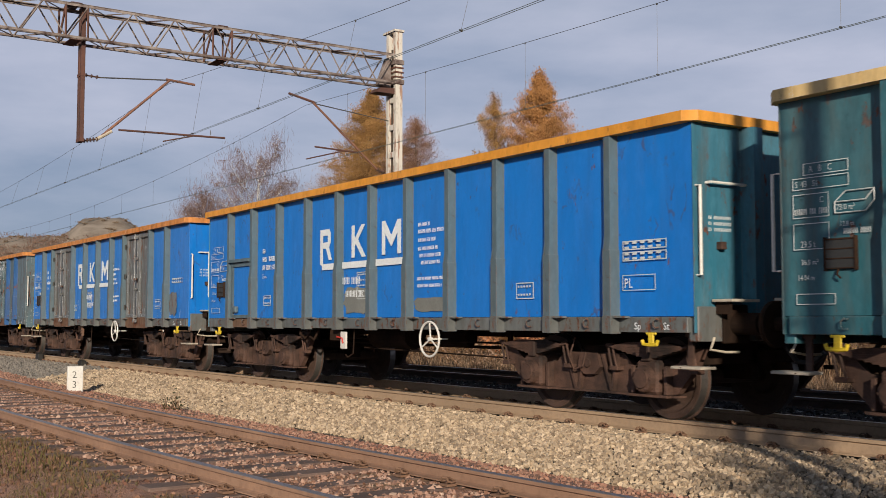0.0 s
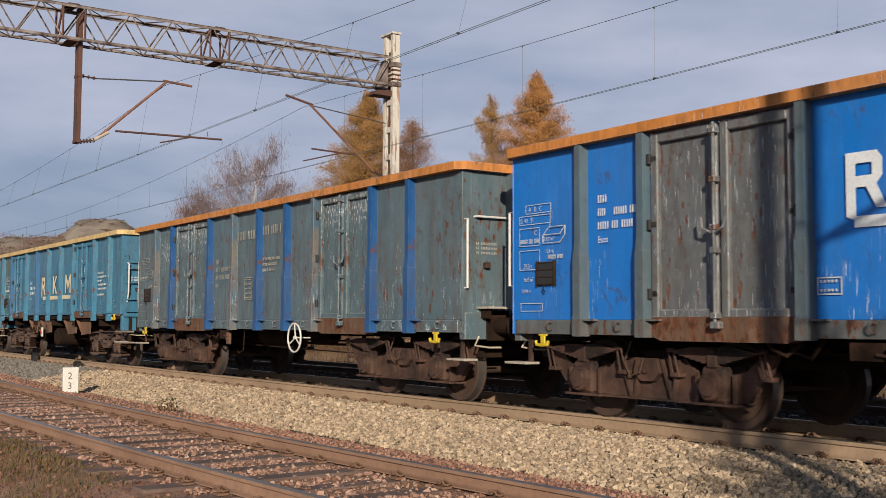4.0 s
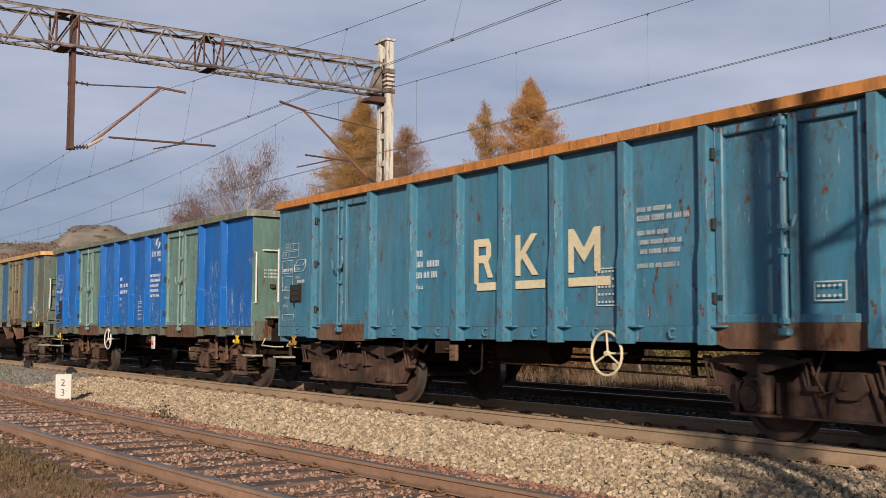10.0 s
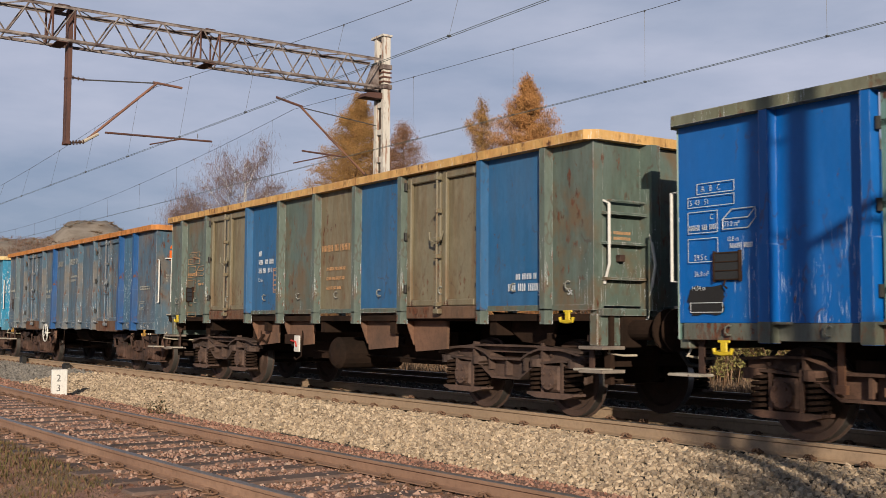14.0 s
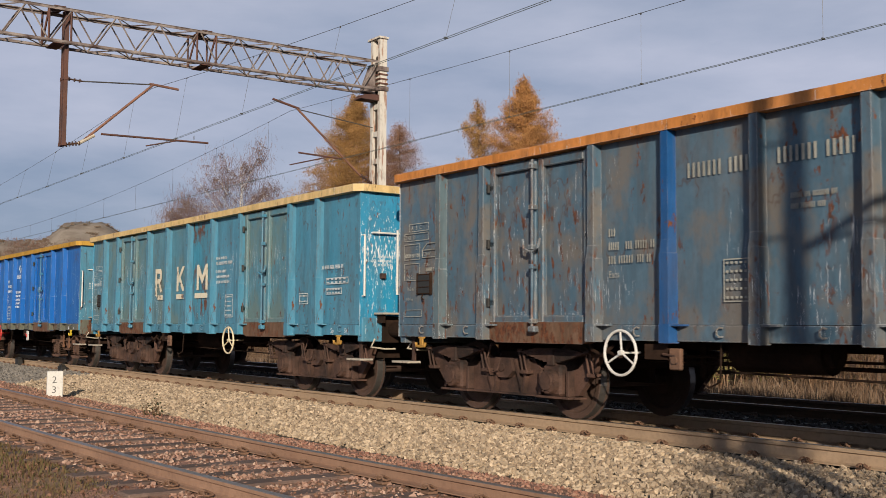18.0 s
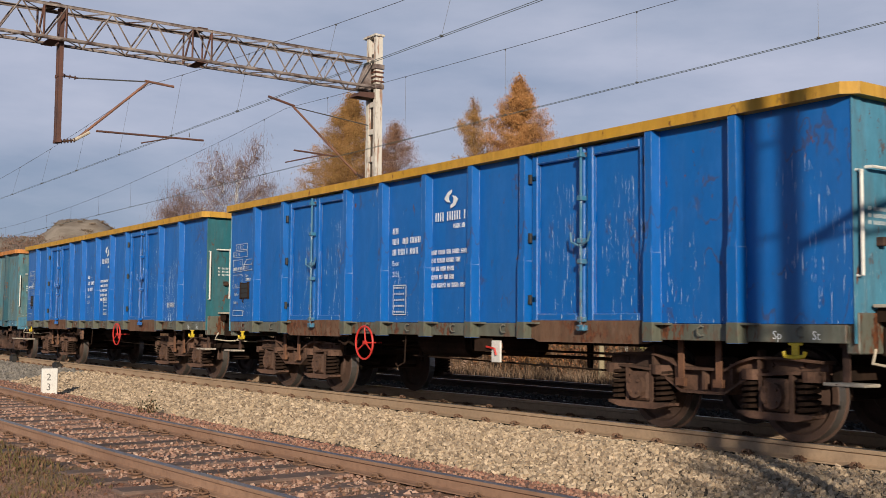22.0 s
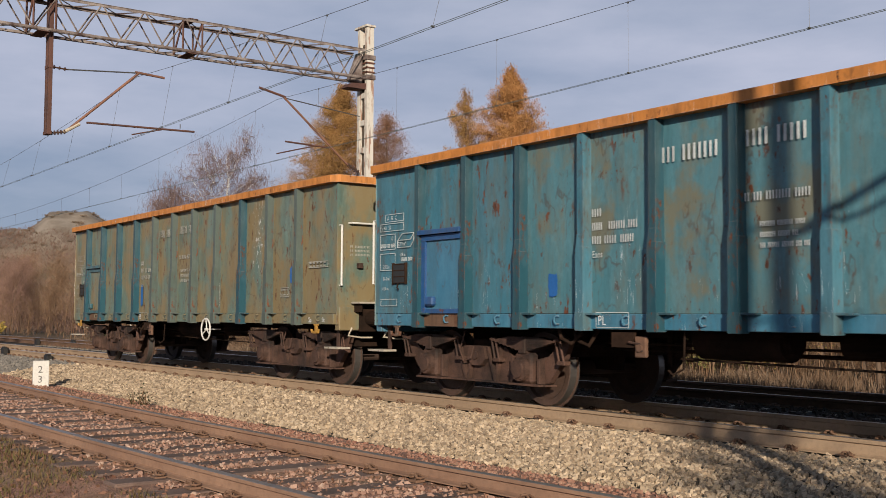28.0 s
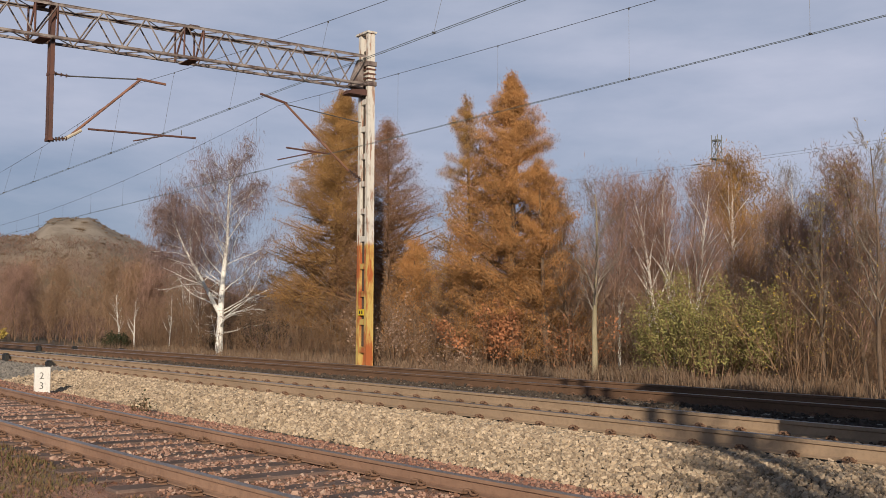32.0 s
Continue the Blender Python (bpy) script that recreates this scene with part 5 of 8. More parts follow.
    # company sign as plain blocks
    if d["sign"] == "blocks":
        for x, kind in d["blocks"]:
            bm = bmesh.new()
            h, z, t = 0.50, d["block_z"], 0.095
            if kind == 0:
                prism(bm, [(x, z - 0.06), (x, z + h), (x + 0.31, z + h), (x + 0.36, z + h * 0.86), (x + 0.36, z + h * 0.56), (x + 0.30, z + h * 0.42), (x + 0.40, z), (x + 0.30, z), (x + 0.20, z + h * 0.38), (x + t, z + h * 0.38), (x + t, z + h * 0.58), (x + 0.26, z + h * 0.58), (x + 0.26, z + h * 0.80), (x + t, z + h * 0.80), (x + t, z - 0.10)], "y", y - 0.003, y)
            elif kind == 1:
                prism(bm, [(x, z), (x, z + h), (x + t, z + h), (x + t, z + h * 0.58), (x + 0.30, z + h), (x + 0.42, z + h), (x + 0.20, z + h * 0.55), (x + 0.44, z), (x + 0.32, z), (x + 0.13, z + h * 0.42), (x + t, z + h * 0.34), (x + t, z)], "y", y - 0.003, y)
            else:
                prism(bm, [(x, z), (x, z + h), (x + t, z + h), (x + 0.27, z + h * 0.55), (x + 0.44, z + h), (x + 0.54, z + h), (x + 0.54, z), (x + 0.44, z), (x + 0.44, z + h * 0.62), (x + 0.27, z + h * 0.22), (x + t, z + h * 0.62), (x + t, z)], "y", y - 0.003, y)
            part("company_sign", bm, d["sign_mat"], w, d["sign_label"])
        for x0, x1 in d["unders"]:
            part("company_sign_line", boxes((x0, x1, y - 0.003, y, d["block_z"] - 0.16, d["block_z"] - 0.06)), d["sign_mat"], w)
    elif d["sign"] == "bars":
        stencil(w, "company_sign", d["sign_rows"], y, d["sign_mat"], d["sign_label"])
    elif d["sign"] == "logo":
        x, lz = d["logo_x"], d["logo_z"]
        bm = bmesh.new()
        for q in (0, 180):
            pts = [(-0.155, 0.01), (-0.09, 0.09), (0.015, 0.125), (0.015, 0.08), (-0.045, 0.05), (-0.055, 0.0), (-0.02, -0.045), (-0.09, -0.035)]
            c, s_ = math.cos(math.radians(q)), math.sin(math.radians(q))
            prism(bm, [(x + 0.36 + c * a - s_ * b, lz + 0.22 + s_ * a + c * b) for a, b in pts], "y", y - 0.003, y)
        part("company_sign", bm, ink, w, "white company emblem")
        stencil(w, "company_name", [(x, lz - 0.06, 0.70, 0.12), (x + 0.42, lz - 0.17, 0.26, 0.06), (x - 0.08, lz - 0.50, 0.80, 0.06), (x - 0.08, lz - 0.61, 0.66, 0.06), (x - 0.08, lz - 0.72, 0.52, 0.06), (x - 0.08, lz - 0.83, 0.52, 0.06), (x - 0.08, lz - 0.94, 0.78, 0.06)], y, ink)
    for rows, mt in d["extra"]:
        stencil(w, "small_writing", rows, y, mt)
    for x, z, wd, h, mt in d["patches"]:
        bm = bmesh.new()
        rs, n = random.Random(int(100 * (x + z))), 28
        rim = []
        for k in range(n):
            a = 2 * math.pi * k / n
            c, q = math.cos(a), math.sin(a)
            f = rs.uniform(0.86, 1.06) / max(abs(c), abs(q)) ** 0.8
            rim.append((x + wd / 2 + wd / 2 * c * f, z + h / 2 + h / 2 * q * f))
        prism(bm, rim, "y", -YP - 0.0155, -YP - 0.0145)
        part("paint_patch", bm, mt, w)


TRAIN = []
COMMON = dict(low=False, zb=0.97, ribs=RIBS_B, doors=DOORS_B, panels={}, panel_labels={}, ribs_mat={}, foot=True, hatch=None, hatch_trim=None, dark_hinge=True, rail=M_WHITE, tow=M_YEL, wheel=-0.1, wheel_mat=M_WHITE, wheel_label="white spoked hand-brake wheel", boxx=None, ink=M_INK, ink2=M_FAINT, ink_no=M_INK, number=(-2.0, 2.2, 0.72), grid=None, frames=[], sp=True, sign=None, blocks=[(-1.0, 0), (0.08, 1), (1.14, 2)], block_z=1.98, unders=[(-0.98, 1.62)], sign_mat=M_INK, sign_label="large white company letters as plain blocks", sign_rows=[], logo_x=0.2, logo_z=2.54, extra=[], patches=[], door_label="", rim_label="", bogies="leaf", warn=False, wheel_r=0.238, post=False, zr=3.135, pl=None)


def wagon(index, label, **over):
    d = dict(COMMON)
    d.update(over)
    d.setdefault("rib", d["mat"])
    d.setdefault("end", d["mat"])
    d.setdefault("door", d["mat"])
    d.setdefault("sill", d["mat"])
    d.setdefault("lock", d["door"])
    if d["hatch_trim"] is None:
        d["hatch_trim"] = d["rib"]
    start = -14.25 - 14.04 * (index - 1) - (0.17 if d["low"] else 0.0)
    w = thing("goods_wagon", label, "goods wagon", pose(start, 0, 0), "wagons of the train")
    underframe(w, M_UNDER, d["low"])
    if d["low"]:
        part("hopper_frame", boxes((-2.4, 2.6, -0.55, 0.55, 0.52, 1.0), (-3.4, 3.4, 0.7, 1.2, 0.75, 1.16)), M_UNDER, w)
    body(w, d)
    if d["post"]:
        place("corner_post", rib_mesh(d["mat"], d["zb"], d["zr"], False), w, pose(LB - 0.06, -YP, 0))
    fittings(w, d)
    marks(w, d)
    sets = bogie(w, -4.5, d["bogies"]) + bogie(w, 4.5, d["bogies"])
    TRAIN.append((w, start, sets))
    return w

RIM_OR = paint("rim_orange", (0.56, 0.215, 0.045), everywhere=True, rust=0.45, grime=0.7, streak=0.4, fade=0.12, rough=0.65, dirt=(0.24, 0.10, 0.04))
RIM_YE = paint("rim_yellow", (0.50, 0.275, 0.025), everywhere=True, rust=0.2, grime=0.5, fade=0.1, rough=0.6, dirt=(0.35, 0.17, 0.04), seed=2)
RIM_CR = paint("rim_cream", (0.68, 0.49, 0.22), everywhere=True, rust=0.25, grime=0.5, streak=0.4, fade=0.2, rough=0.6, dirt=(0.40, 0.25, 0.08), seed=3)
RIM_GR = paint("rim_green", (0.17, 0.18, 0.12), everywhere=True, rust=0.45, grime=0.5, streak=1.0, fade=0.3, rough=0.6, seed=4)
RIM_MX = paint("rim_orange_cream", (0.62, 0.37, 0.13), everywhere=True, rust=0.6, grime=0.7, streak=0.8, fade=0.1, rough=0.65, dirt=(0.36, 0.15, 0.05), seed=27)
RIM_O1 = paint("rim_bright_orange", (0.66, 0.285, 0.03), everywhere=True, rust=0.2, grime=0.4, fade=0.06, rough=0.55, dirt=(0.36, 0.13, 0.03), seed=28)
P_BLUE = paint("paint_blue", BLUE, rust=0.03, grime=0.10, fade=0.02, rough=0.4)
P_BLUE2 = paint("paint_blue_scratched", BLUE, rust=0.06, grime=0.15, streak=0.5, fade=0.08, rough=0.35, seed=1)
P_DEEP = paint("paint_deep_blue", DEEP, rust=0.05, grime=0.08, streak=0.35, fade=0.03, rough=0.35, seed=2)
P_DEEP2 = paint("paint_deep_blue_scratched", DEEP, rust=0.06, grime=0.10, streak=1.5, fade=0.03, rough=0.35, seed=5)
P_GREY = paint("paint_grey_rib", (0.075, 0.125, 0.16), rust=0.3, grime=0.45, fade=0.08, seed=6)
P_TEALD = paint("paint_teal_dark", (0.022, 0.115, 0.15), rust=0.35, grime=0.5, fade=0.2, seed=7)
P_TEAL = paint("paint_teal", TEAL, rust=0.4, grime=0.4, streak=0.1, fade=0.12, seed=8)
P_TEAL2 = paint("paint_teal_worn", (0.045, 0.19, 0.30), rust=0.4, grime=0.45, streak=0.12, fade=0.15, seed=9)
P_BRIGHT = paint("paint_turquoise", (0.055, 0.235, 0.365), rust=0.4, grime=0.5, streak=0.15, fade=0.12, seed=10)
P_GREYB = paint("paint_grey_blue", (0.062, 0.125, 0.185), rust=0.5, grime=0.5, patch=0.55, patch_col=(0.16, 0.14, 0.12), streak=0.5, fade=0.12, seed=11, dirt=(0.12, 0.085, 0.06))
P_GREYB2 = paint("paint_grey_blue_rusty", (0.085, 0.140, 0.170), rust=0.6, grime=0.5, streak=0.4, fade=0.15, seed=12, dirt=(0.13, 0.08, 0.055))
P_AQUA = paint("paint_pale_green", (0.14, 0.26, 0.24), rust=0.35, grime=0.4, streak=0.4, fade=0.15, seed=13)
P_KHAKI = paint("paint_khaki", (0.095, 0.135, 0.115), rust=0.5, grime=0.55, streak=0.45, fade=0.15, seed=14, patch=0.55, patch_col=(0.15, 0.10, 0.055))
P_OLIVE = paint("paint_olive_dirty", (0.115, 0.185, 0.16), rust=0.4, grime=0.6, fade=0.15, seed=15, dirt=(0.21, 0.145, 0.072), patch=0.9, patch_col=(0.24, 0.17, 0.08), splash=[(3.75, 2.45, 0.28, 0.85)])
P_INK12 = paint("paint_weathered_teal", (0.05, 0.175, 0.245), rust=0.5, grime=0.6, streak=0.3, fade=0.12, seed=16, dirt=(0.13, 0.105, 0.06))
P_FADE = paint("paint_faded_green", (0.070, 0.20, 0.25), patch=0.45, patch_col=(0.17, 0.155, 0.10), rust=0.5, grime=0.55, streak=0.2, fade=0.1, seed=29, dirt=(0.16, 0.135, 0.085))
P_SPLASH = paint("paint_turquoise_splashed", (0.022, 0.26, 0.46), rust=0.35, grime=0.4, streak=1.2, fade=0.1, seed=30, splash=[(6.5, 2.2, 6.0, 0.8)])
P_ENDB = paint("paint_end_teal_blue", (0.03, 0.155, 0.235), rust=0.42, grime=0.5, fade=0.1, seed=34)
P_G3D = paint("paint_grey_blue_spattered", (0.08, 0.135, 0.165), rust=0.55, grime=0.5, streak=0.4, fade=0.12, seed=35, splash=[(0.5, 1.75, 1.0, 0.55)])
P_G3S = paint("paint_grey_blue_splashed", (0.085, 0.140, 0.170), rust=0.6, grime=0.5, streak=0.4, fade=0.15, seed=12, splash=[(-4.7, 2.65, 0.7, 0.7)])
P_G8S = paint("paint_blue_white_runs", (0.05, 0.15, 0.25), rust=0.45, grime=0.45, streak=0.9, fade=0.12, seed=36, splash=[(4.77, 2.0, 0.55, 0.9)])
P_RIBT = paint("paint_rib_teal", (0.016, 0.075, 0.105), rust=0.45, grime=0.4, fade=0.06, seed=32)
P_RIBM = paint("paint_rib_olive_teal", (0.075, 0.105, 0.095), rust=0.45, grime=0.4, fade=0.1, seed=33)
P_AQUAD = paint("paint_dark_aqua", (0.11, 0.20, 0.18), rust=0.5, grime=0.5, streak=0.3, fade=0.1, seed=33)
P_SEAG = paint("paint_sea_green", (0.022, 0.13, 0.165), rust=0.35, grime=0.4, fade=0.1, seed=17)
P_RIBB = paint("paint_rib_blue", (0.006, 0.075, 0.24), rust=0.3, grime=0.35, fade=0.1, seed=18)
P_BLUE7 = paint("paint_mid_blue", (0.018, 0.115, 0.27), rust=0.1, grime=0.25, fade=0.1, seed=19)
P_DOORG = paint("paint_grey_door", (0.115, 0.13, 0.145), rust=0.6, grime=0.6, streak=0.55, fade=0.2, seed=20)
P_SILL = paint("paint_sill_grey", (0.10, 0.115, 0.12), rust=0.75, grime=0.5, fade=0.2, seed=21)
P_SILLG = paint("paint_sill_green", (0.10, 0.11, 0.085), rust=0.95, grime=0.5, fade=0.2, seed=22)

wagon(0, "dark green open wagon with rust marks and a yellow rim", ribs=RIBS_A, doors=(), mat=P_TEALD, rim=RIM_CR, sill=P_TEALD)
wagon(1, "bright blue open wagon with grey ribs and an orange rim", ribs=RIBS_A, doors=(), mat=P_BLUE, rib=P_GREY, end=P_ENDB, sill=P_SILL, rim=RIM_O1, hatch=P_BLUE, sign="blocks", blocks=[(-1.67, 0), (-0.62, 1), (0.30, 2)], unders=[(-1.60, 0.88)], pl=(5.45, 1.42), wheel=1.68, number=(-3.9, 2.3, 0.62), grid=(-0.45, 1.42), frames=[(3.55, 1.36, 0.34, 0.20), (5.45, 1.86, 0.66, 0.10), (5.45, 1.74, 0.66, 0.10), (-3.85, 1.36, 0.30, 0.18)], extra=[([(1.30, 2.42, 0.3, 0.05), (1.30, 2.32, 0.72, 0.055), (1.30, 2.20, 0.45, 0.05), (1.30, 2.08, 0.5, 0.05), (1.34, 1.98, 0.56, 0.05), (1.38, 1.88, 0.5, 0.05), (1.28, 1.66, 0.72, 0.045), (1.28, 1.56, 0.62, 0.045)], M_INK), ([(-0.95, 1.66, 0.62, 0.11), (-0.80, 1.46, 0.55, 0.10)], M_INK)], patches=[(1.18, 1.22, 0.86, 0.20, M_GREYP), (-0.88, 1.2, 0.84, 0.42, M_GREYP)], block_z=2.07, boxx=-0.92)
wagon(2, "bright blue open wagon with worn grey doors and an orange rim", ribs=RIBS_F, doors=DOORS_F, mat=P_BLUE2, rib=P_GREY, end=P_BLUE, sill=P_SILL, rim=RIM_OR, door=P_DOORG, door_label="scratched grey steel door leaf", sign="blocks", blocks=[(-1.68, 0), (-0.62, 1), (0.42, 2)], unders=[(-1.60, 1.0)], wheel=1.77, number=(-4.9, 2.45, 0.62), grid=(-0.75, 1.42), frames=[(4.45, 1.36, 0.34, 0.2), (5.5, 1.9, 0.62, 0.1), (-2.0, 1.36, 0.26, 0.16)], extra=[([(1.12, 2.42, 0.3, 0.05), (1.12, 2.32, 0.72, 0.055), (1.12, 2.20, 0.45, 0.05), (1.12, 2.08, 0.5, 0.05), (1.16, 1.98, 0.56, 0.05), (1.12, 1.66, 0.72, 0.045), (1.12, 1.56, 0.62, 0.045)], M_INK), ([(-0.95, 1.66, 0.62, 0.11), (-0.80, 1.46, 0.55, 0.10)], M_INK)], patches=[(5.34, 1.20, 0.46, 0.50, P_DOORG)], block_z=2.10)
wagon(3, "grey-blue rusty open wagon with an orange rim", ribs=RIBS_F, doors=DOORS_F, mat=P_GREYB2, rib=P_RIBB, door=P_G3D, sill=P_GREYB2, rim=RIM_OR, ribs_mat={0: P_GREYB, 3: P_GREYB, 6: P_GREYB}, panels={1: P_G3S}, sign="bars", sign_mat=M_OLDINK, ink_no=M_OLDINK, ink2=M_OLDINK, sign_label="pale company name as bars", sign_rows=[(-0.82, 2.62, 0.80, 0.16), (0.28, 2.66, 0.76, 0.16), (0.28, 2.2, 0.7, 0.05), (0.28, 2.1, 0.6, 0.05), (0.28, 2.0, 0.5, 0.05)], number=(-1.85, 2.22, 0.72), wheel=1.70, grid=(-0.5, 1.5))
wagon(4, "teal open wagon with cream letters, a cream rim and end ladders", low=True, zb=1.28, zr=3.195, ribs=RIBS_C, doors=DOORS_C, mat=P_TEAL, rim=RIM_CR, bogies="beam", foot=False, sign="blocks", sign_mat=M_CREAM, sign_label="large cream company letters as plain blocks", blocks=[(-0.88, 0), (0.37, 1), (1.65, 2)], unders=[(-0.68, -0.10), (0.10, 1.18), (1.38, 2.23)], wheel=None, number=(-2.20, 2.2, 0.62), boxx=-0.83, extra=[([(4.62, 2.30, 0.5, 0.05), (4.62, 2.20, 0.75, 0.05), (4.62, 2.10, 0.35, 0.05), (4.66, 2.0, 0.7, 0.05), (4.66, 1.9, 0.7, 0.05), (4.62, 1.75, 0.6, 0.05)], M_FAINT)], panels={0: P_TEALD, 1: P_TEALK}, ribs_mat={1: P_BLUE7, 3: P_BLUE7, 8: P_TEAL2}, block_z=1.88)
wagon(5, "teal-green open wagon with cream letters and an orange rim", post=True, ribs=RIBS_D, doors=DOORS_D, mat=P_TEAL2, sill=P_TEAL2, rim=RIM_OR, sign="blocks", sign_mat=M_CREAM, sign_label="large cream company letters as plain blocks", blocks=[(-0.76, 0), (0.10, 1), (1.08, 2)], unders=[(-0.70, -0.14), (0.10, 0.66), (1.08, 1.78)], number=(-2.12, 2.1, 0.6), wheel=1.77, wheel_mat=M_CREAM, wheel_label="cream spoked hand-brake wheel", tow=M_OCHRE, grid=(1.55, 1.36), frames=[(4.42, 1.36, 0.34, 0.18)], extra=[([(2.2, 2.35, 0.5, 0.05), (2.2, 2.25, 0.75, 0.06), (2.2, 2.10, 0.45, 0.05), (2.24, 2.0, 0.6, 0.05), (2.24, 1.9, 0.6, 0.05), (2.2, 1.75, 0.6, 0.05)], M_FAINT), ([(5.45, 1.72, 0.6, 0.06), (5.5, 1.60, 0.5, 0.06)], M_BLUEP)], block_z=1.75)
wagon(6, "deep blue open wagon with pale green doors and rim", mat=P_DEEP2, rib=P_DEEP, end=P_AQUAD, door=P_AQUA, door_label="pale green steel door leaf", sill=P_SILLG, rim=RIM_GR, bogies="coil", sign="logo", logo_x=1.24, wheel=-1.53, number=(-0.89, 2.2, 0.72), grid=(0.40, 1.28), boxx=1.34, lock=P_AQUA, logo_z=2.72, patches=[(-6.33, 1.21, 0.48, 0.30, M_BLACK)])
wagon(7, "khaki and blue open wagon with rusty rim and ladders", low=True, zb=1.28, zr=3.195, ribs=RIBS_C, doors=DOORS_C, mat=P_KHAKI, rim=RIM_MX, bogies="beam", foot=False, panels={3: P_BLUE7, 5: P_RUSTD, 6: P_BLUE7, 8: P_BLUE7}, ribs_mat={2: P_BLUE7, 7: P_BLUE7}, end=P_KHAKI, door=P_RUSTD, wheel=None, number=(-2.2, 2.3, 0.6), boxx=-0.75, ink2=M_ORSTEN, grid=(-1.62, 1.65), extra=[([(0.15, 2.25, 0.9, 0.10), (0.3, 1.95, 0.6, 0.05), (0.3, 1.80, 0.6, 0.05), (0.3, 1.65, 0.5, 0.05)], M_ORSTEN), ([(5.1, 1.66, 0.4, 0.07), (4.95, 1.52, 0.62, 0.09)], M_INK)])
wagon(8, "grey-blue open wagon with white scratches and an orange rim", ribs=RIBS_E, doors=DOORS_E, mat=P_GREYB, rib=P_GREYB, sill=P_GREYB, rim=RIM_OR, panels={8: P_G8S}, sign="bars", sign_mat=M_OLDINK, ink_no=M_OLDINK, ink2=M_OLDINK, sign_label="pale company name as bars", sign_rows=[(-1.05, 2.62, 0.80, 0.15), (0.06, 2.64, 0.86, 0.15), (0.2, 2.3, 0.5, 0.05), (0.2, 2.2, 0.4, 0.05)], ribs_mat={0: P_GREYB2, 3: P_RIBB, 7: P_RIBB, 8: P_RIBB}, warn=True, number=(-2.2, 2.1, 0.7), wheel=-1.97, tow=M_OCHRE, grid=(-0.6, 1.36), frames=[(5.5, 1.40, 0.3, 0.2), (5.5, 1.85, 0.62, 0.08)])
wagon(9, "turquoise open wagon with cream letters and a cream rim", ribs=RIBS_E, doors=DOORS_E, mat=P_BRIGHT, rib=P_BRIGHT, end=P_SPLASH, sill=P_BRIGHT, rim=RIM_CR, sign="blocks", sign_mat=M_CREAMR, sign_label="large cream company letters as plain blocks", blocks=[(-2.10, 0), (-0.87, 1), (0.19, 2)], unders=[(-1.95, -1.25), (-0.88, -0.12), (0.10, 0.80)], panels={0: P_DULLW, 1: P_DULLW, 3: P_DULLW, 4: P_DULLW, 5: P_FLAKE}, door=P_DULL, lock=P_BRIGHT, number=None, wheel=1.88, wheel_mat=M_CREAM, wheel_label="cream spoked hand-brake wheel", tow=M_OCHRE, grid=(1.57, 1.26), frames=[(4.55, 1.46, 0.3, 0.18), (5.45, 1.76, 0.7, 0.1), (5.45, 1.60, 0.5, 0.1)], extra=[([(1.12, 2.35, 0.5, 0.05), (1.12, 2.25, 0.75, 0.06), (1.12, 2.10, 0.45, 0.05), (1.16, 2.0, 0.6, 0.05), (1.16, 1.9, 0.6, 0.05)], M_FAINT), ([(5.2, 2.0, 0.8, 0.06)], M_FAINT)], block_z=1.80)
wagon(10, "deep blue open wagon with white scratches and a yellow rim", mat=P_DEEP, end=P_BRIGHT, sill=P_SILLG, rim=RIM_YE, bogies="coil", sign="logo", logo_x=0.14, wheel=-1.57, wheel_mat=M_RED, wheel_label="red spoked hand-brake wheel", number=(-0.92, 2.38, 0.72), grid=(-0.90, 1.24), boxx=1.44, tow=M_YEL, lock=P_TEAL, logo_z=2.54)
wagon(11, "deep blue open wagon with a green end and a yellow rim", mat=P_DEEP, panels={8: P_DEEP2, 0: P_DEEP2}, end=P_SEAG, sill=P_SILLG, rim=RIM_YE, bogies="coil", sign="logo", logo_x=0.24, wheel=1.59, wheel_mat=M_RED, wheel_label="red spoked hand-brake wheel", number=(-0.81, 2.16, 0.74), grid=(0.40, 1.28), door=P_DEEP, extra=[([(4.5, 1.42, 0.5, 0.10)], M_FAINT)], logo_z=2.55)
wagon(12, "faded blue-green open wagon with rust stains and an orange rim", ribs=RIBS_A, doors=(), mat=P_FADE, rib=P_RIBT, panels={0: P_INK12, 1: P_INK12, 2: P_INK12}, sill=P_TEAL2, rim=RIM_OR, hatch=P_TEAL, hatch_trim=P_RIBB, sign="bars", sign_label="white company name as bars", sign_rows=[(-0.92, 2.68, 0.76, 0.16), (0.08, 2.72, 0.78, 0.16), (0.09, 2.2, 0.78, 0.08), (0.3, 1.95, 0.5, 0.05), (0.3, 1.85, 0.45, 0.05), (0.3, 1.75, 0.55, 0.05)], pl=(-1.90, 0.985), ink_no=M_FAINT, sign_mat=M_FAINT, number=(-1.96, 2.2, 0.7), wheel=1.89, wheel_mat=M_CREAM, wheel_label="cream spoked hand-brake wheel", tow=M_RUSTY, grid=(1.78, 1.22), ribs_mat={3: P_INK12, 6: P_INK12, 9: P_INK12}, patches=[(-2.7, 1.32, 0.16, 0.28, M_BLUEP)])
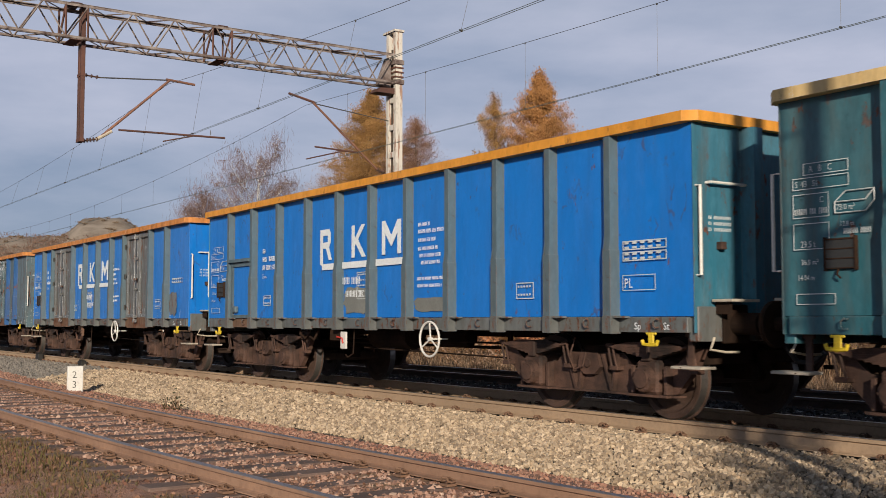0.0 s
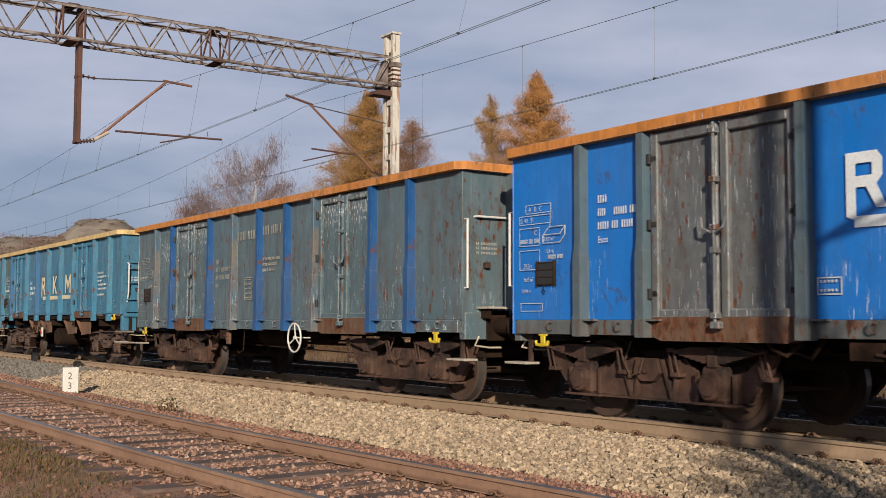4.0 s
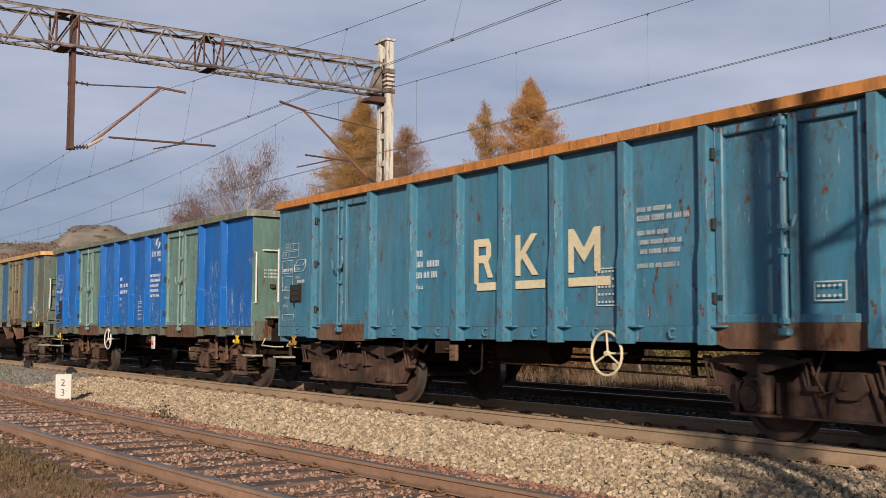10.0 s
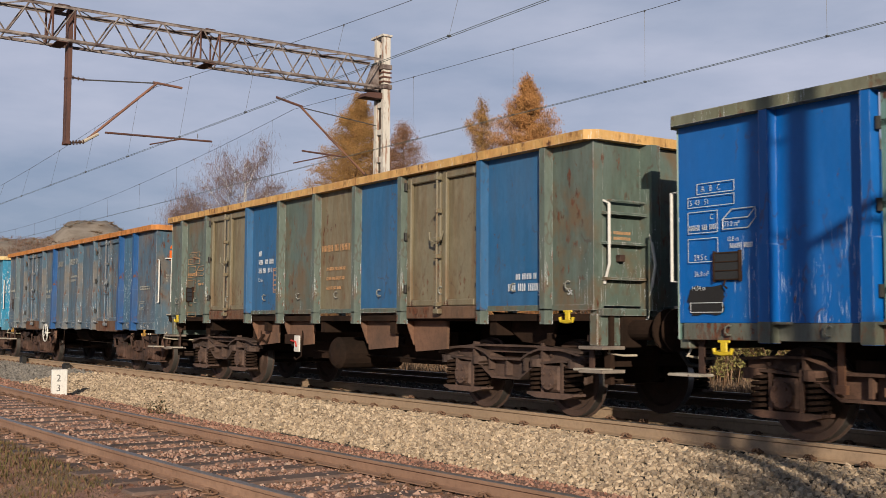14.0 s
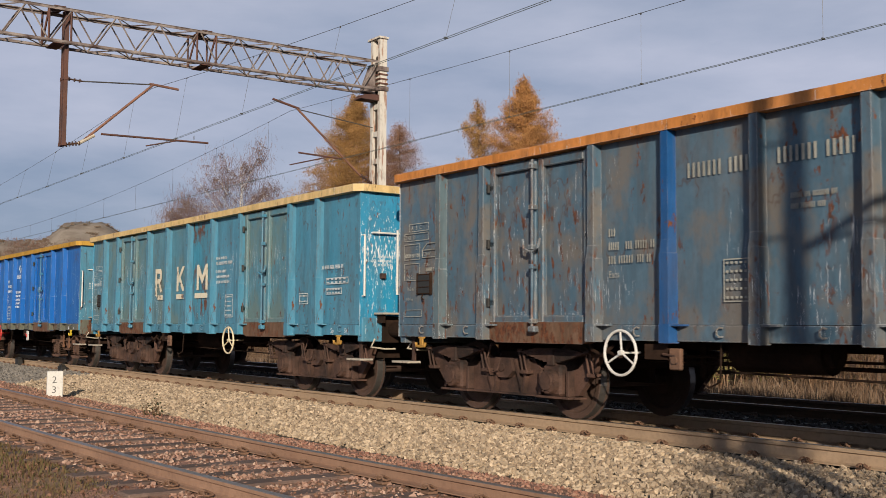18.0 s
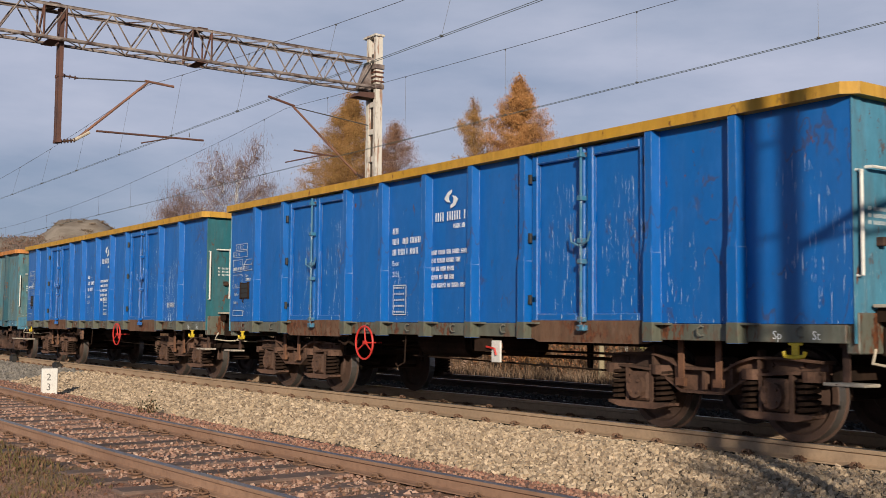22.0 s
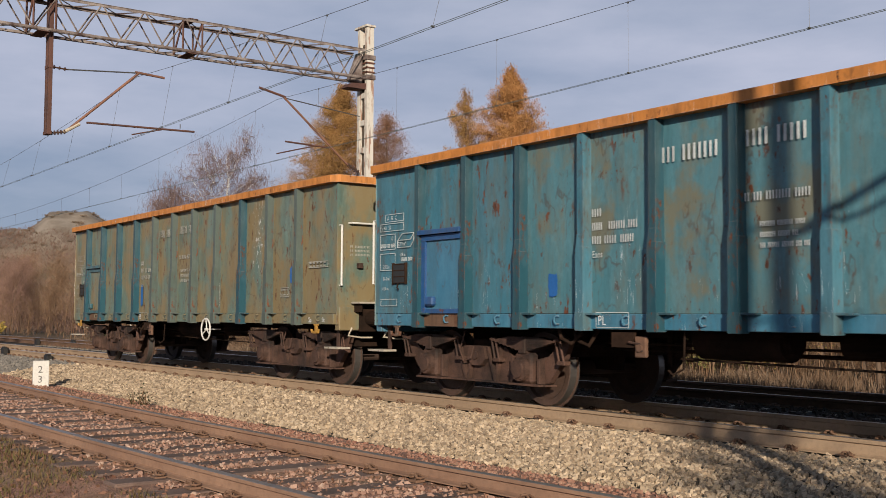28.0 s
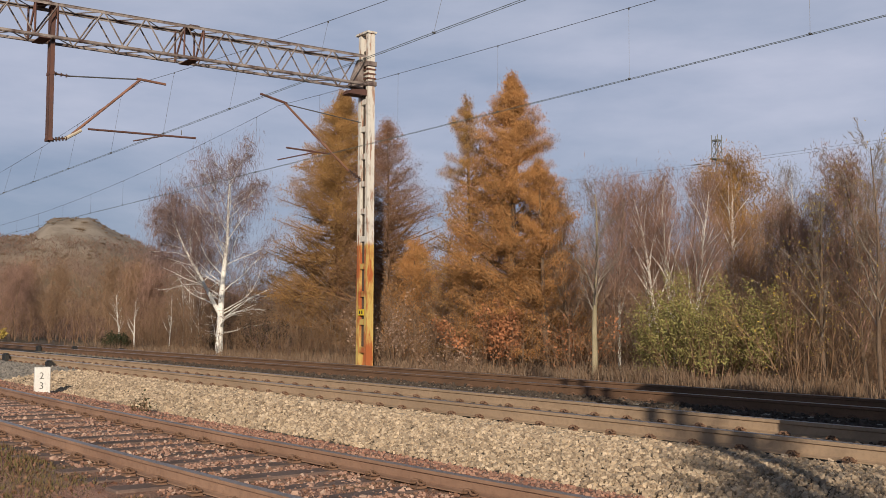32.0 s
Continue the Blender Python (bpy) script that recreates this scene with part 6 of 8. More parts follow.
wagon(13, "dirty olive-brown open wagon with rust spots and an orange rim", wheel_r=0.20, ribs=RIBS_A, doors=(), mat=P_OLIVE, rib=P_RIBM, ribs_mat={0: P_RIBT, 1: P_RIBT, 2: P_RIBT, 3: P_RIBT, 8: P_RIBT}, end=P_OLIVE, sill=P_OLIVE, rim=RIM_OR, hatch=P_OLIVE, hatch_trim=P_TEALD, sign="bars", sign_mat=M_OLDINK, ink_no=M_OLDINK, ink2=M_OLDINK, sign_label="pale company name as bars", sign_rows=[(-0.82, 2.68, 0.80, 0.15), (0.27, 2.70, 0.76, 0.15), (0.27, 2.2, 0.76, 0.08), (0.35, 1.95, 0.5, 0.05), (0.35, 1.85, 0.45, 0.05), (0.35, 1.75, 0.55, 0.05)], pl=(-1.90, 0.985), number=(-1.84, 2.15, 0.7), wheel=1.76, tow=M_OCHRE, grid=(1.88, 1.26), frames=[(4.65, 1.4, 0.3, 0.16), (5.6, 1.85, 0.62, 0.1)], patches=[(-1.85, 1.28, 0.14, 0.46, M_BLUEP), (4.95, 1.62, 0.24, 0.28, M_BLUEP)])

# ---- overhead line ----
XM, YM = -28.0, 7.3             # the concrete mast beyond the tracks
BEAM_Z0, BEAM_Z1 = 8.18, 9.08


def mast_material():
    m, nt, bs = shader("mast_paint")
    co = nt.nodes.new("ShaderNodeTexCoord")
    sep = nt.nodes.new("ShaderNodeSeparateXYZ")
    nt.links.new(co.outputs["Object"], sep.inputs[0])
    fine = noise_at(nt, 9, (1, 1, 0.35), 6, 0.7)
    add = nt.nodes.new("ShaderNodeMath")
    add.operation = "MULTIPLY_ADD"
    add.inputs[1].default_value = 0.35
    nt.links.new(fine, add.inputs[0])
    nt.links.new(sep.outputs["Z"], add.inputs[2])
    mr = node(nt, "ShaderNodeMapRange", From_Min=3.68, From_Max=3.80)
    nt.links.new(add.outputs[0], mr.inputs["Value"])
    white = mix(nt, ramp(nt, noise_at(nt, 3.0, (2.6, 2.6, 0.35), 7, 0.7), 0.52, 0.60), (0.58, 0.55, 0.50), (0.33, 0.20, 0.145))
    white = mix(nt, times(nt, ramp(nt, fine, 0.54, 0.66), 0.6), white, (0.22, 0.19, 0.165))
    low = mix(nt, ramp(nt, noise_at(nt, 5, (1.0, 1.0, 0.2), 6, 0.65), 0.42, 0.56), (0.50, 0.36, 0.11), (0.36, 0.10, 0.03))
    nt.links.new(mix(nt, mr.outputs[0], low, white), bs.inputs["Base Color"])
    bs.inputs["Roughness"].default_value = 0.85
    bump(nt, bs, fine, 0.4, 0.01)
    return m


M_MAST = mast_material()
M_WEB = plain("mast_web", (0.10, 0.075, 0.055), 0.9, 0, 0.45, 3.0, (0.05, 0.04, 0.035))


def mast(name, label, m, height, webs=True):
    """A reinforced-concrete mast: two flanges joined by rungs."""
    t = thing(name, label, "mast", m)
    for s in (-1, 1):
        bm = bmesh.new()
        prism(bm, [(s * 0.225 - 0.075, -0.2), (s * 0.225 + 0.075, -0.2), (s * 0.205 + 0.065, height), (s * 0.205 - 0.065, height)], "y", -0.12, 0.12)
        part("flange", bm, M_MAST, t)
    n = int((height - 0.3) / 0.83)
    for i in range(n):
        z = 0.34 + i * 0.83
        bm = bmesh.new()
        prism(bm, [(-0.17, z - 0.03), (0.17, z - 0.03), (0.17, z + 0.17), (0.11, z + 0.13), (-0.11, z + 0.13), (-0.17, z + 0.17)], "y", -0.10, 0.10)
        part("rung", bm, M_MAST, t)
        # panels much darker than the mast fill the openings between the rungs
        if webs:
            part("web", boxes((-0.16, 0.16, -0.02, 0.02, z + 0.15, z + 0.80)), M_WEB, t, "dark web panel between the rungs")
    part("foundation", boxes((-0.42, 0.42, -0.34, 0.34, -0.7, -0.16, 0.03)), M_CONC, t)
    part("cap", boxes((-0.32, 0.32, -0.16, 0.16, height, height + 0.06, 0.01)), M_MAST, t)
    return t


m1 = mast("catenary_mast", "tall concrete mast, white above, peeling ochre and rust below", pose(XM, YM, -0.12, 0, 0, 0), 9.92)
part("clamp", boxes((-0.32, 0.32, -0.16, 0.16, 8.32, 8.46, 0.01)), M_STEEL, m1)
part("clamp", boxes((-0.32, 0.32, -0.16, 0.16, 8.92, 9.06, 0.01)), M_STEEL, m1)
part("bracket", prism(bmesh.new(), [(-0.62, 8.28), (-0.18, 8.22), (-0.18, 9.1), (-0.30, 9.12)], "x", -0.10, 0.10), M_STEEL, m1)
part("head_hood", prism(bmesh.new(), [(-0.42, 9.93), (0.30, 9.93), (0.30, 9.99), (-0.36, 9.99)], "y", -0.17, 0.17), M_MAST, m1)
for z in (8.52, 8.66, 8.80):
    part("bolt_plate", boxes((-0.315, 0.315, -0.15, -0.122, z, z + 0.045)), M_TUBE, m1)
    part("bolt_plate", boxes((0.275, 0.30, -0.15, 0.15, z, z + 0.045)), M_TUBE, m1)
part("beam_shoe", prism(bmesh.new(), [(-0.75, 8.02), (-0.12, 8.02), (-0.12, 8.20), (-0.62, 8.16)], "x", -0.22, 0.22), M_TUBE, m1, "rusty shoe under the beam's end")
plate = part("number_plate", boxes((-0.16, 0.16, -0.135, -0.122, 1.42, 1.60)), M_YEL, m1, "small yellow number plate")
part("figures", boxes((-0.10, -0.04, -0.14, -0.136, 1.46, 1.56), (0.03, 0.09, -0.14, -0.136, 1.46, 1.56)), M_BLACK, plate)

# the lattice beam across the tracks
beam = thing("portal_beam", "rusty lattice steel beam spanning the tracks", "gantry")
YB0, YB1 = -15.5, YM - 0.25
for name, dx, z in (("lower_chord", -0.32, BEAM_Z0), ("lower_chord", 0.32, BEAM_Z0), ("upper_chord", -0.32, BEAM_Z1), ("upper_chord", 0.32, BEAM_Z1)):
    bm = boxes((XM + dx - 0.035, XM + dx + 0.035, YB0, YB1, z - 0.01, z + 0.01), (XM + dx + (0.025 if dx > 0 else -0.035), XM + dx + (0.035 if dx > 0 else -0.025), YB0, YB1, z - 0.07 if z > 8.5 else z, z if z > 8.5 else z + 0.07))
    part(name, bm, M_STEEL, beam)
n_bay = 40
step = (YB1 - YB0) / n_bay
for i in range(n_bay):
    ya, yb = YB0 + i * step, YB0 + (i + 1) * step
    za, zb = (BEAM_Z0, BEAM_Z1) if i % 2 else (BEAM_Z1, BEAM_Z0)
    for dx in (-0.33, 0.33):
        part("diagonal", rod(bmesh.new(), (XM + dx, ya, za), (XM + dx, yb, zb), 0.021, 4), M_STEEL, beam)
    sgn = 1 if i % 2 else -1
    part("lacing", rod(bmesh.new(), (XM - 0.3 * sgn, ya, BEAM_Z0 + 0.01), (XM + 0.3 * sgn, yb, BEAM_Z0 + 0.01), 0.016, 4), M_STEEL, beam)
    part("lacing", rod(bmesh.new(), (XM - 0.3 * sgn, ya, BEAM_Z1 - 0.01), (XM + 0.3 * sgn, yb, BEAM_Z1 - 0.01), 0.016, 4), M_STEEL, beam)
for y in (-2.55, -2.0, 1.35, 1.9):
    for a, b in (((-0.33, BEAM_Z0), (-0.33, BEAM_Z1)), ((0.33, BEAM_Z0), (0.33, BEAM_Z1)), ((-0.33, BEAM_Z0), (0.33, BEAM_Z1))):
        part("frame_bar", rod(bmesh.new(), (XM + a[0], y, a[1]), (XM + b[0], y, b[1]), 0.028, 4), M_TUBE, beam)
for y in (-2.3, 1.62):
    part("splice_plate", boxes((XM - 0.37, XM + 0.37, y - 0.14, y + 0.14, BEAM_Z1 + 0.012, BEAM_Z1 + 0.03)), M_TUBE, beam)
    part("splice_plate", boxes((XM - 0.37, XM + 0.37, y - 0.14, y + 0.14, BEAM_Z0 - 0.03, BEAM_Z0 - 0.012)), M_TUBE, beam)

# hanging post with the cantilever of the near track
YT = -2.05
hang = thing("hanging_support", "rust-brown hanging post with a bracket arm for the contact wire", "catenary support")
part("post", boxes((XM - 0.16, XM - 0.02, YT - 0.05, YT + 0.05, 5.66, 9.1, 0.006), (XM + 0.02, XM + 0.16, YT - 0.05, YT + 0.05, 5.66, 9.1, 0.006), (XM - 0.17, XM + 0.17, YT - 0.06, YT + 0.06, 5.62, 5.70), (XM - 0.17, XM + 0.17, YT - 0.06, YT + 0.06, 7.30, 7.38)), M_TUBE, hang)


def tube_parts(parent, rows):
    for name, a, b, r, mat_ in rows:
        part(name, rod(bmesh.new(), a, b, r, 8), mat_, parent, smooth=False)


def insulator(parent, a, b, n=5, r=0.06):
    a, b = Vector(a), Vector(b)
    bm = bmesh.new()
    rod(bm, a, b, 0.022, 6)
    for i in range(n):
        c = a.lerp(b, (i + 0.5) / n)
        d = (b - a).normalized() * 0.012
        rod(bm, c - d, c + d, r, 10)
    part("insulator", bm, M_INSUL, parent)


insulator(hang, (XM, YT + 0.06, 5.66), (XM, YT + 0.46, 5.74))
insulator(hang, (XM, YT + 0.06, 7.36), (XM, YT + 0.46, 7.34), 3, 0.05)
tube_parts(hang, [
    ("strut", (XM, YT + 0.45, 5.74), (XM, 0.30, 7.52), 0.034, M_ARM),
    ("strut_foot", (XM, YT + 0.40, 5.72), (XM, YT + 0.80, 5.98), 0.045, M_PALEBAR),
    ("top_tube", (XM, YT + 0.45, 7.34), (XM, 0.28, 7.50), 0.018, M_WIRE),
    ("tip", (XM, 0.18, 7.51), (XM, 0.98, 7.46), 0.034, M_ARM),
    ("registration_tube", (XM, YT + 0.98, 6.03), (XM, 1.86, 6.09), 0.028, M_TUBE),
    ("steady_arm", (XM, 0.95, 6.06), (XM, 0.12, 5.84), 0.018, M_TUBE),
    ("steady_arm_drop", (XM, 1.45, 6.14), (XM, 1.45, 6.26), 0.012, M_WIRE)])

# bracket of the far track, from the mast
arm2 = thing("mast_bracket", "rusty bracket arm from the mast to the far contact wire", "catenary support")
insulator(arm2, (XM, YM - 0.2, 5.40), (XM, YM - 0.62, 5.62))
tube_parts(arm2, [
    ("strut", (XM, YM - 0.60, 5.60), (XM, 4.55, 7.38), 0.034, M_ARM),
    ("top_tube", (XM, YM - 0.2, 7.10), (XM, 4.55, 7.36), 0.016, M_WIRE),
    ("tip", (XM, 4.62, 7.38), (XM, 3.78, 7.56), 0.036, M_TUBE),
    ("registration_tube", (XM, 6.05, 6.05), (XM, 4.62, 6.10), 0.026, M_TUBE),
    ("steady_arm", (XM, 5.55, 6.05), (XM, 4.35, 5.72), 0.018, M_TUBE)])

X_END0, X_END1 = -96.0, 32.0


def contact_line(y, z_sup, z_c, label, material, twin, sup_y, sag_l, sag_r):
    """Messenger, contact wire and droppers of one track, as one hanging thing."""
    t = thing("overhead_line", label, "wires")
    span = 60.0

    def mz(x):
        u = ((x - XM) % span) / span
        return z_sup - 4 * (sag_r if x > XM else sag_l) * u * (1 - u)

    xs = [X_END0 + i * 2.0 for i in range(65)]
    bent_pts = [(x, sup_y, mz(x)) for x in xs]
    part("messenger_wire", hose(bmesh.new(), bent_pts, 0.0056, 5), M_WIRE, t)
    for s in ((-0.03, 0.03) if twin else (0.0,)):
        part("contact_wire", rod(bmesh.new(), (X_END0, y + s, z_c), (X_END1, y + s, z_c), 0.0052, 5), material, t)
    x = XM - 66 + 3.0
    while x < 30:
        if mz(x) > z_c + 0.1:
            part("dropper", rod(bmesh.new(), (x, sup_y, mz(x)), (x, y, z_c), 0.0032, 4), M_WIRE, t)
            part("dropper_clamp", boxes((x - 0.012, x + 0.012, y - 0.03, y + 0.03, z_c - 0.006, z_c + 0.022)), M_WIRE, t)
            part("dropper_clamp", boxes((x - 0.012, x + 0.012, sup_y - 0.01, sup_y + 0.01, mz(x) - 0.028, mz(x) + 0.008)), M_WIRE, t)
        x += 3.85
    return t


contact_line(0.0, 7.40, 5.68, "twin contact wires and messenger over the near track", M_WIREG, True, 0.25, 1.05, 1.10)
contact_line(Y2, 7.28, 5.52, "twin contact wires and messenger over the far track", M_WIREG, True, Y2, 1.22, 0.62)

# the mast on the camera's side, out of view, whose shade falls on the wagons
XS, YS = 3.35, -8.05
m2 = thing("lattice_mast", "steel mast of two slim posts beside the siding", "mast", pose(XS, YS, -0.45, 0, 0, 0))
for s in (-1, 1):
    part("post", boxes((s * 0.235 - 0.065, s * 0.235 + 0.065, -0.045, 0.045, -0.2, 9.6)), M_STEEL, m2)
for i in range(11):
    part("tie", boxes((-0.18, 0.18, -0.008, 0.008, 0.5 + i * 0.88, 0.53 + i * 0.88)), M_STEEL, m2)
part("foundation", boxes((-0.45, 0.45, -0.36, 0.36, -0.6, 0.04, 0.03)), M_CONC, m2)
part("bracket_arm", bent(bmesh.new(), [(0, 0.1, 5.55), (0, 0.9, 5.70), (0, 1.7, 5.98), (0, 2.5, 6.45)], 0.045, 8), M_TUBE, m2)
part("bracket_stay", bent(bmesh.new(), [(0, 0.1, 5.60), (0.05, 0.7, 5.50), (0.05, 1.5, 5.62)], 0.025, 6), M_TUBE, m2)

# ---- small things along the line ----
post = thing("marker_post", "white concrete kilometre post with black figures", "marker post", pose(-22.9, -3.45, -0.40, 0, 0, -4))
part("slab", boxes((-0.05, 0.05, -0.155, 0.155, -0.1, 0.56, 0.012)), M_WHITE, post)
for word, z in (("2", 0.32), ("3", 0.12)):
    f = lettering("figure", word, 0.20, M_FIG, post, 0, 0, 0)
    f.matrix_basis = Matrix.Translation((0.0515, -0.07, z)) @ Matrix.Rotation(math.pi / 2, 4, "Z") @ Matrix.Rotation(math.pi / 2, 4, "X")
for x, y, z in ((-36.2, -0.92, -0.02), (-31.3, -0.95, -0.10), (-48.6, 3.45, -0.06), (-46.0, 4.2, -0.04), (-43.2, 5.2, -0.08)):
    t = thing("axle_counter", "black trackside detector box beside the rail", "trackside box", pose(x, y, z), "detector boxes")
    part("housing", boxes((-0.20, 0.20, -0.07, 0.07, -0.16, 0.06, 0.015)), M_BLACK, t)
    part("lid", boxes((-0.15, 0.15, -0.05, 0.05, 0.061, 0.10, 0.01)), M_BLACK, t)

# far pylon with its lines
pyl = thing("power_pylon", "distant grey lattice power pylon", "pylon", pose(-107.0, 116.0, -1.0, 0, 0, -85))
M_PYL = plain("pylon_steel", (0.13, 0.135, 0.13), 0.7)
M_LINE = plain("line_wire", (0.12, 0.12, 0.135), 0.7)
HEAD = 0.52
for sx in (-1, 1):
    for sy in (-1, 1):
        part("leg", rod(bmesh.new(), (sx * 2.4, sy * 2.4, -1), (sx * HEAD, sy * HEAD, 20.0), 0.11, 4), M_PYL, pyl)
        part("head_post", rod(bmesh.new(), (sx * HEAD, sy * HEAD, 20.0), (sx * HEAD, sy * HEAD, 29.9), 0.075, 4), M_PYL, pyl)
for k in range(20):
    z0, z1 = k * 1.46, (k + 1) * 1.46
    a, b = (max(HEAD, 2.4 - (2.4 - HEAD) * z / 20) for z in (z0, z1))
    for sy in (-1, 1):
        part("brace", rod(bmesh.new(), (-a, sy * a, z0), (b, sy * b, z1), 0.05, 4), M_PYL, pyl)
        part("brace", rod(bmesh.new(), (a, sy * a, z0), (-b, sy * b, z1), 0.05, 4), M_PYL, pyl)
        part("brace", rod(bmesh.new(), (sy * a, -a, z0), (sy * b, b, z1), 0.05, 4), M_PYL, pyl)
for z, w_ in ((21.6, 2.4), (26.2, 1.1), (29.0, 0.55)):
    part("cross_arm", boxes((-w_, w_, -HEAD, HEAD, z, z + 0.2)), M_PYL, pyl)
    for s in (-1, 1) if z < 28 else ():
        part("power_line", hose(bmesh.new(), [(s * w_, -90 + 30 * k, z - 0.5 + 0.00016 * (30 * k - 90) ** 2) for k in range(7)], 0.02, 4), M_LINE, pyl)
        for e in (-3.4, 1.4):
            part("insulator", rod(bmesh.new(), (s * w_, e, z - 0.5), (s * w_, e + 1.5, z - 0.5), 0.09, 6), M_PYL, pyl)

# ---- plants ----
def leaf_material(name, tones, rough=0.75):
    m, nt, bs = shader(name)
    geo = nt.nodes.new("ShaderNodeNewGeometry")
    r = nt.nodes.new("ShaderNodeValToRGB")
    for i, t in enumerate(tones):
        e = r.color_ramp.elements[i] if i < 2 else r.color_ramp.elements.new(0.5)
        e.position, e.color = i / (len(tones) - 1), (*t, 1)
    nt.links.new(geo.outputs["Random Per Island"], r.inputs["Fac"])
    big = noise_at(nt, 0.9, detail=3)
    nt.links.new(mix(nt, ramp(nt, big, 0.35, 0.7), r.outputs[0], mix(nt, 0.55, r.outputs[0], (0.07, 0.04, 0.02))), bs.inputs["Base Color"])
    bs.inputs["Roughness"].default_value = rough
    bs.inputs["Specular IOR Level"].default_value = 0.2
    return m


def bark_birch():
    m, nt, bs = shader("birch_bark")
    n1 = noise_at(nt, 7, (1, 1, 2.2), 5, 0.7)
    n2 = noise_at(nt, 1.5, detail=3)
    col = mix(nt, ramp(nt, n1, 0.56, 0.64), (0.76, 0.74, 0.70), (0.10, 0.085, 0.075))
    col = mix(nt, times(nt, ramp(nt, n2, 0.5, 0.7), 0.35), col, (0.40, 0.35, 0.31))
    nt.links.new(col, bs.inputs["Base Color"])
    bs.inputs["Roughness"].default_value = 0.8
    bump(nt, bs, n1, 0.3)
    return m


M_BIRCH = bark_birch()
M_BARK = plain("brown_bark", (0.17, 0.115, 0.08), 0.9, 0, 0.4, 6.0)
M_PALEBARK = plain("pale_bark", (0.34, 0.29, 0.19), 0.9, 0, 0.35, 5.0, (0.22, 0.19, 0.12))
M_TWIG = leaf_material("purple_twigs", [(0.30, 0.18, 0.145), (0.38, 0.24, 0.195), (0.23, 0.14, 0.115)])
M_TWIGP = leaf_material("mauve_twigs", [(0.21, 0.145, 0.14), (0.29, 0.205, 0.20), (0.16, 0.11, 0.108)])
M_TWIGB = leaf_material("brown_twigs", [(0.20, 0.115, 0.07), (0.29, 0.17, 0.10), (0.15, 0.095, 0.065), (0.33, 0.235, 0.16)])
M_TWIGG = leaf_material("grey_twigs", [(0.22, 0.18, 0.15), (0.33, 0.28, 0.235), (0.15, 0.12, 0.10)])
M_LTWIG = leaf_material("larch_twigs", [(0.26, 0.145, 0.07), (0.34, 0.19, 0.09), (0.19, 0.11, 0.06)])
M_GOLD = leaf_material("larch_gold", [(0.44, 0.195, 0.065), (0.54, 0.265, 0.095), (0.32, 0.145, 0.055), (0.46, 0.25, 0.105)])
M_GOLDB = leaf_material("larch_brown", [(0.33, 0.17, 0.07), (0.45, 0.24, 0.085), (0.25, 0.13, 0.065), (0.40, 0.25, 0.09)])
M_RUSTL = leaf_material("red_brown_fuzz", [(0.27, 0.145, 0.095), (0.36, 0.20, 0.13), (0.20, 0.115, 0.085)])
M_WOODF = leaf_material("grey_brown_fuzz", [(0.25, 0.15, 0.115), (0.30, 0.18, 0.14), (0.22, 0.13, 0.10), (0.29, 0.165, 0.12)])
M_COPPER = leaf_material("copper_leaves", [(0.42, 0.16, 0.07), (0.52, 0.24, 0.12), (0.32, 0.12, 0.06)])
M_GREENL = leaf_material("green_leaves", [(0.19, 0.20, 0.06), (0.30, 0.28, 0.10), (0.12, 0.13, 0.045), (0.38, 0.32, 0.12)])
M_YELL = leaf_material("yellow_leaves", [(0.48, 0.34, 0.05), (0.55, 0.42, 0.12), (0.32, 0.24, 0.06)])
M_PALEL = leaf_material("pale_dry_leaves", [(0.33, 0.21, 0.155), (0.42, 0.30, 0.23), (0.22, 0.13, 0.09)])
M_STRAW = leaf_material("dry_grass", [(0.20, 0.125, 0.08), (0.31, 0.22, 0.15), (0.13, 0.08, 0.055), (0.22, 0.12, 0.075), (0.27, 0.21, 0.16)])
M_MOSS = leaf_material("short_grass", [(0.16, 0.095, 0.06), (0.12, 0.115, 0.04), (0.20, 0.105, 0.065)])
M_FALLEN = leaf_material("fallen_leaves", [(0.26, 0.135, 0.095), (0.33, 0.19, 0.135), (0.19, 0.095, 0.07)])
# bramble tone with the understory's self-shade painted in
M_BRAMB = leaf_material("bramble_self_shade", [(0.055, 0.05, 0.036), (0.085, 0.062, 0.045), (0.04, 0.042, 0.03)])
M_BRUSH = leaf_material("mauve_brush", [(0.19, 0.12, 0.098), (0.24, 0.15, 0.12), (0.15, 0.098, 0.082)])
M_SCRUB = leaf_material("heap_scrub", [(0.22, 0.17, 0.12), (0.25, 0.175, 0.125), (0.17, 0.14, 0.10)])
M_EVER = leaf_material("dark_evergreen", [(0.02, 0.035, 0.018), (0.035, 0.05, 0.025)])


def raw_mesh(name, verts, faces, material):
    """A mesh straight from arrays; all faces have the same number of corners."""
    me = bpy.data.meshes.new(name)
    nv, (nf, k) = len(verts), faces.shape
    me.vertices.add(nv)
    me.vertices.foreach_set("co", np.ascontiguousarray(verts, dtype=np.float32).ravel())
    me.loops.add(nf * k)
    me.loops.foreach_set("vertex_index", np.ascontiguousarray(faces, dtype=np.int32).ravel())
    me.polygons.add(nf)
    me.polygons.foreach_set("loop_start", np.arange(0, nf * k, k, dtype=np.int32))
    me.materials.append(material)
    me.update(calc_edges=True)
    return me


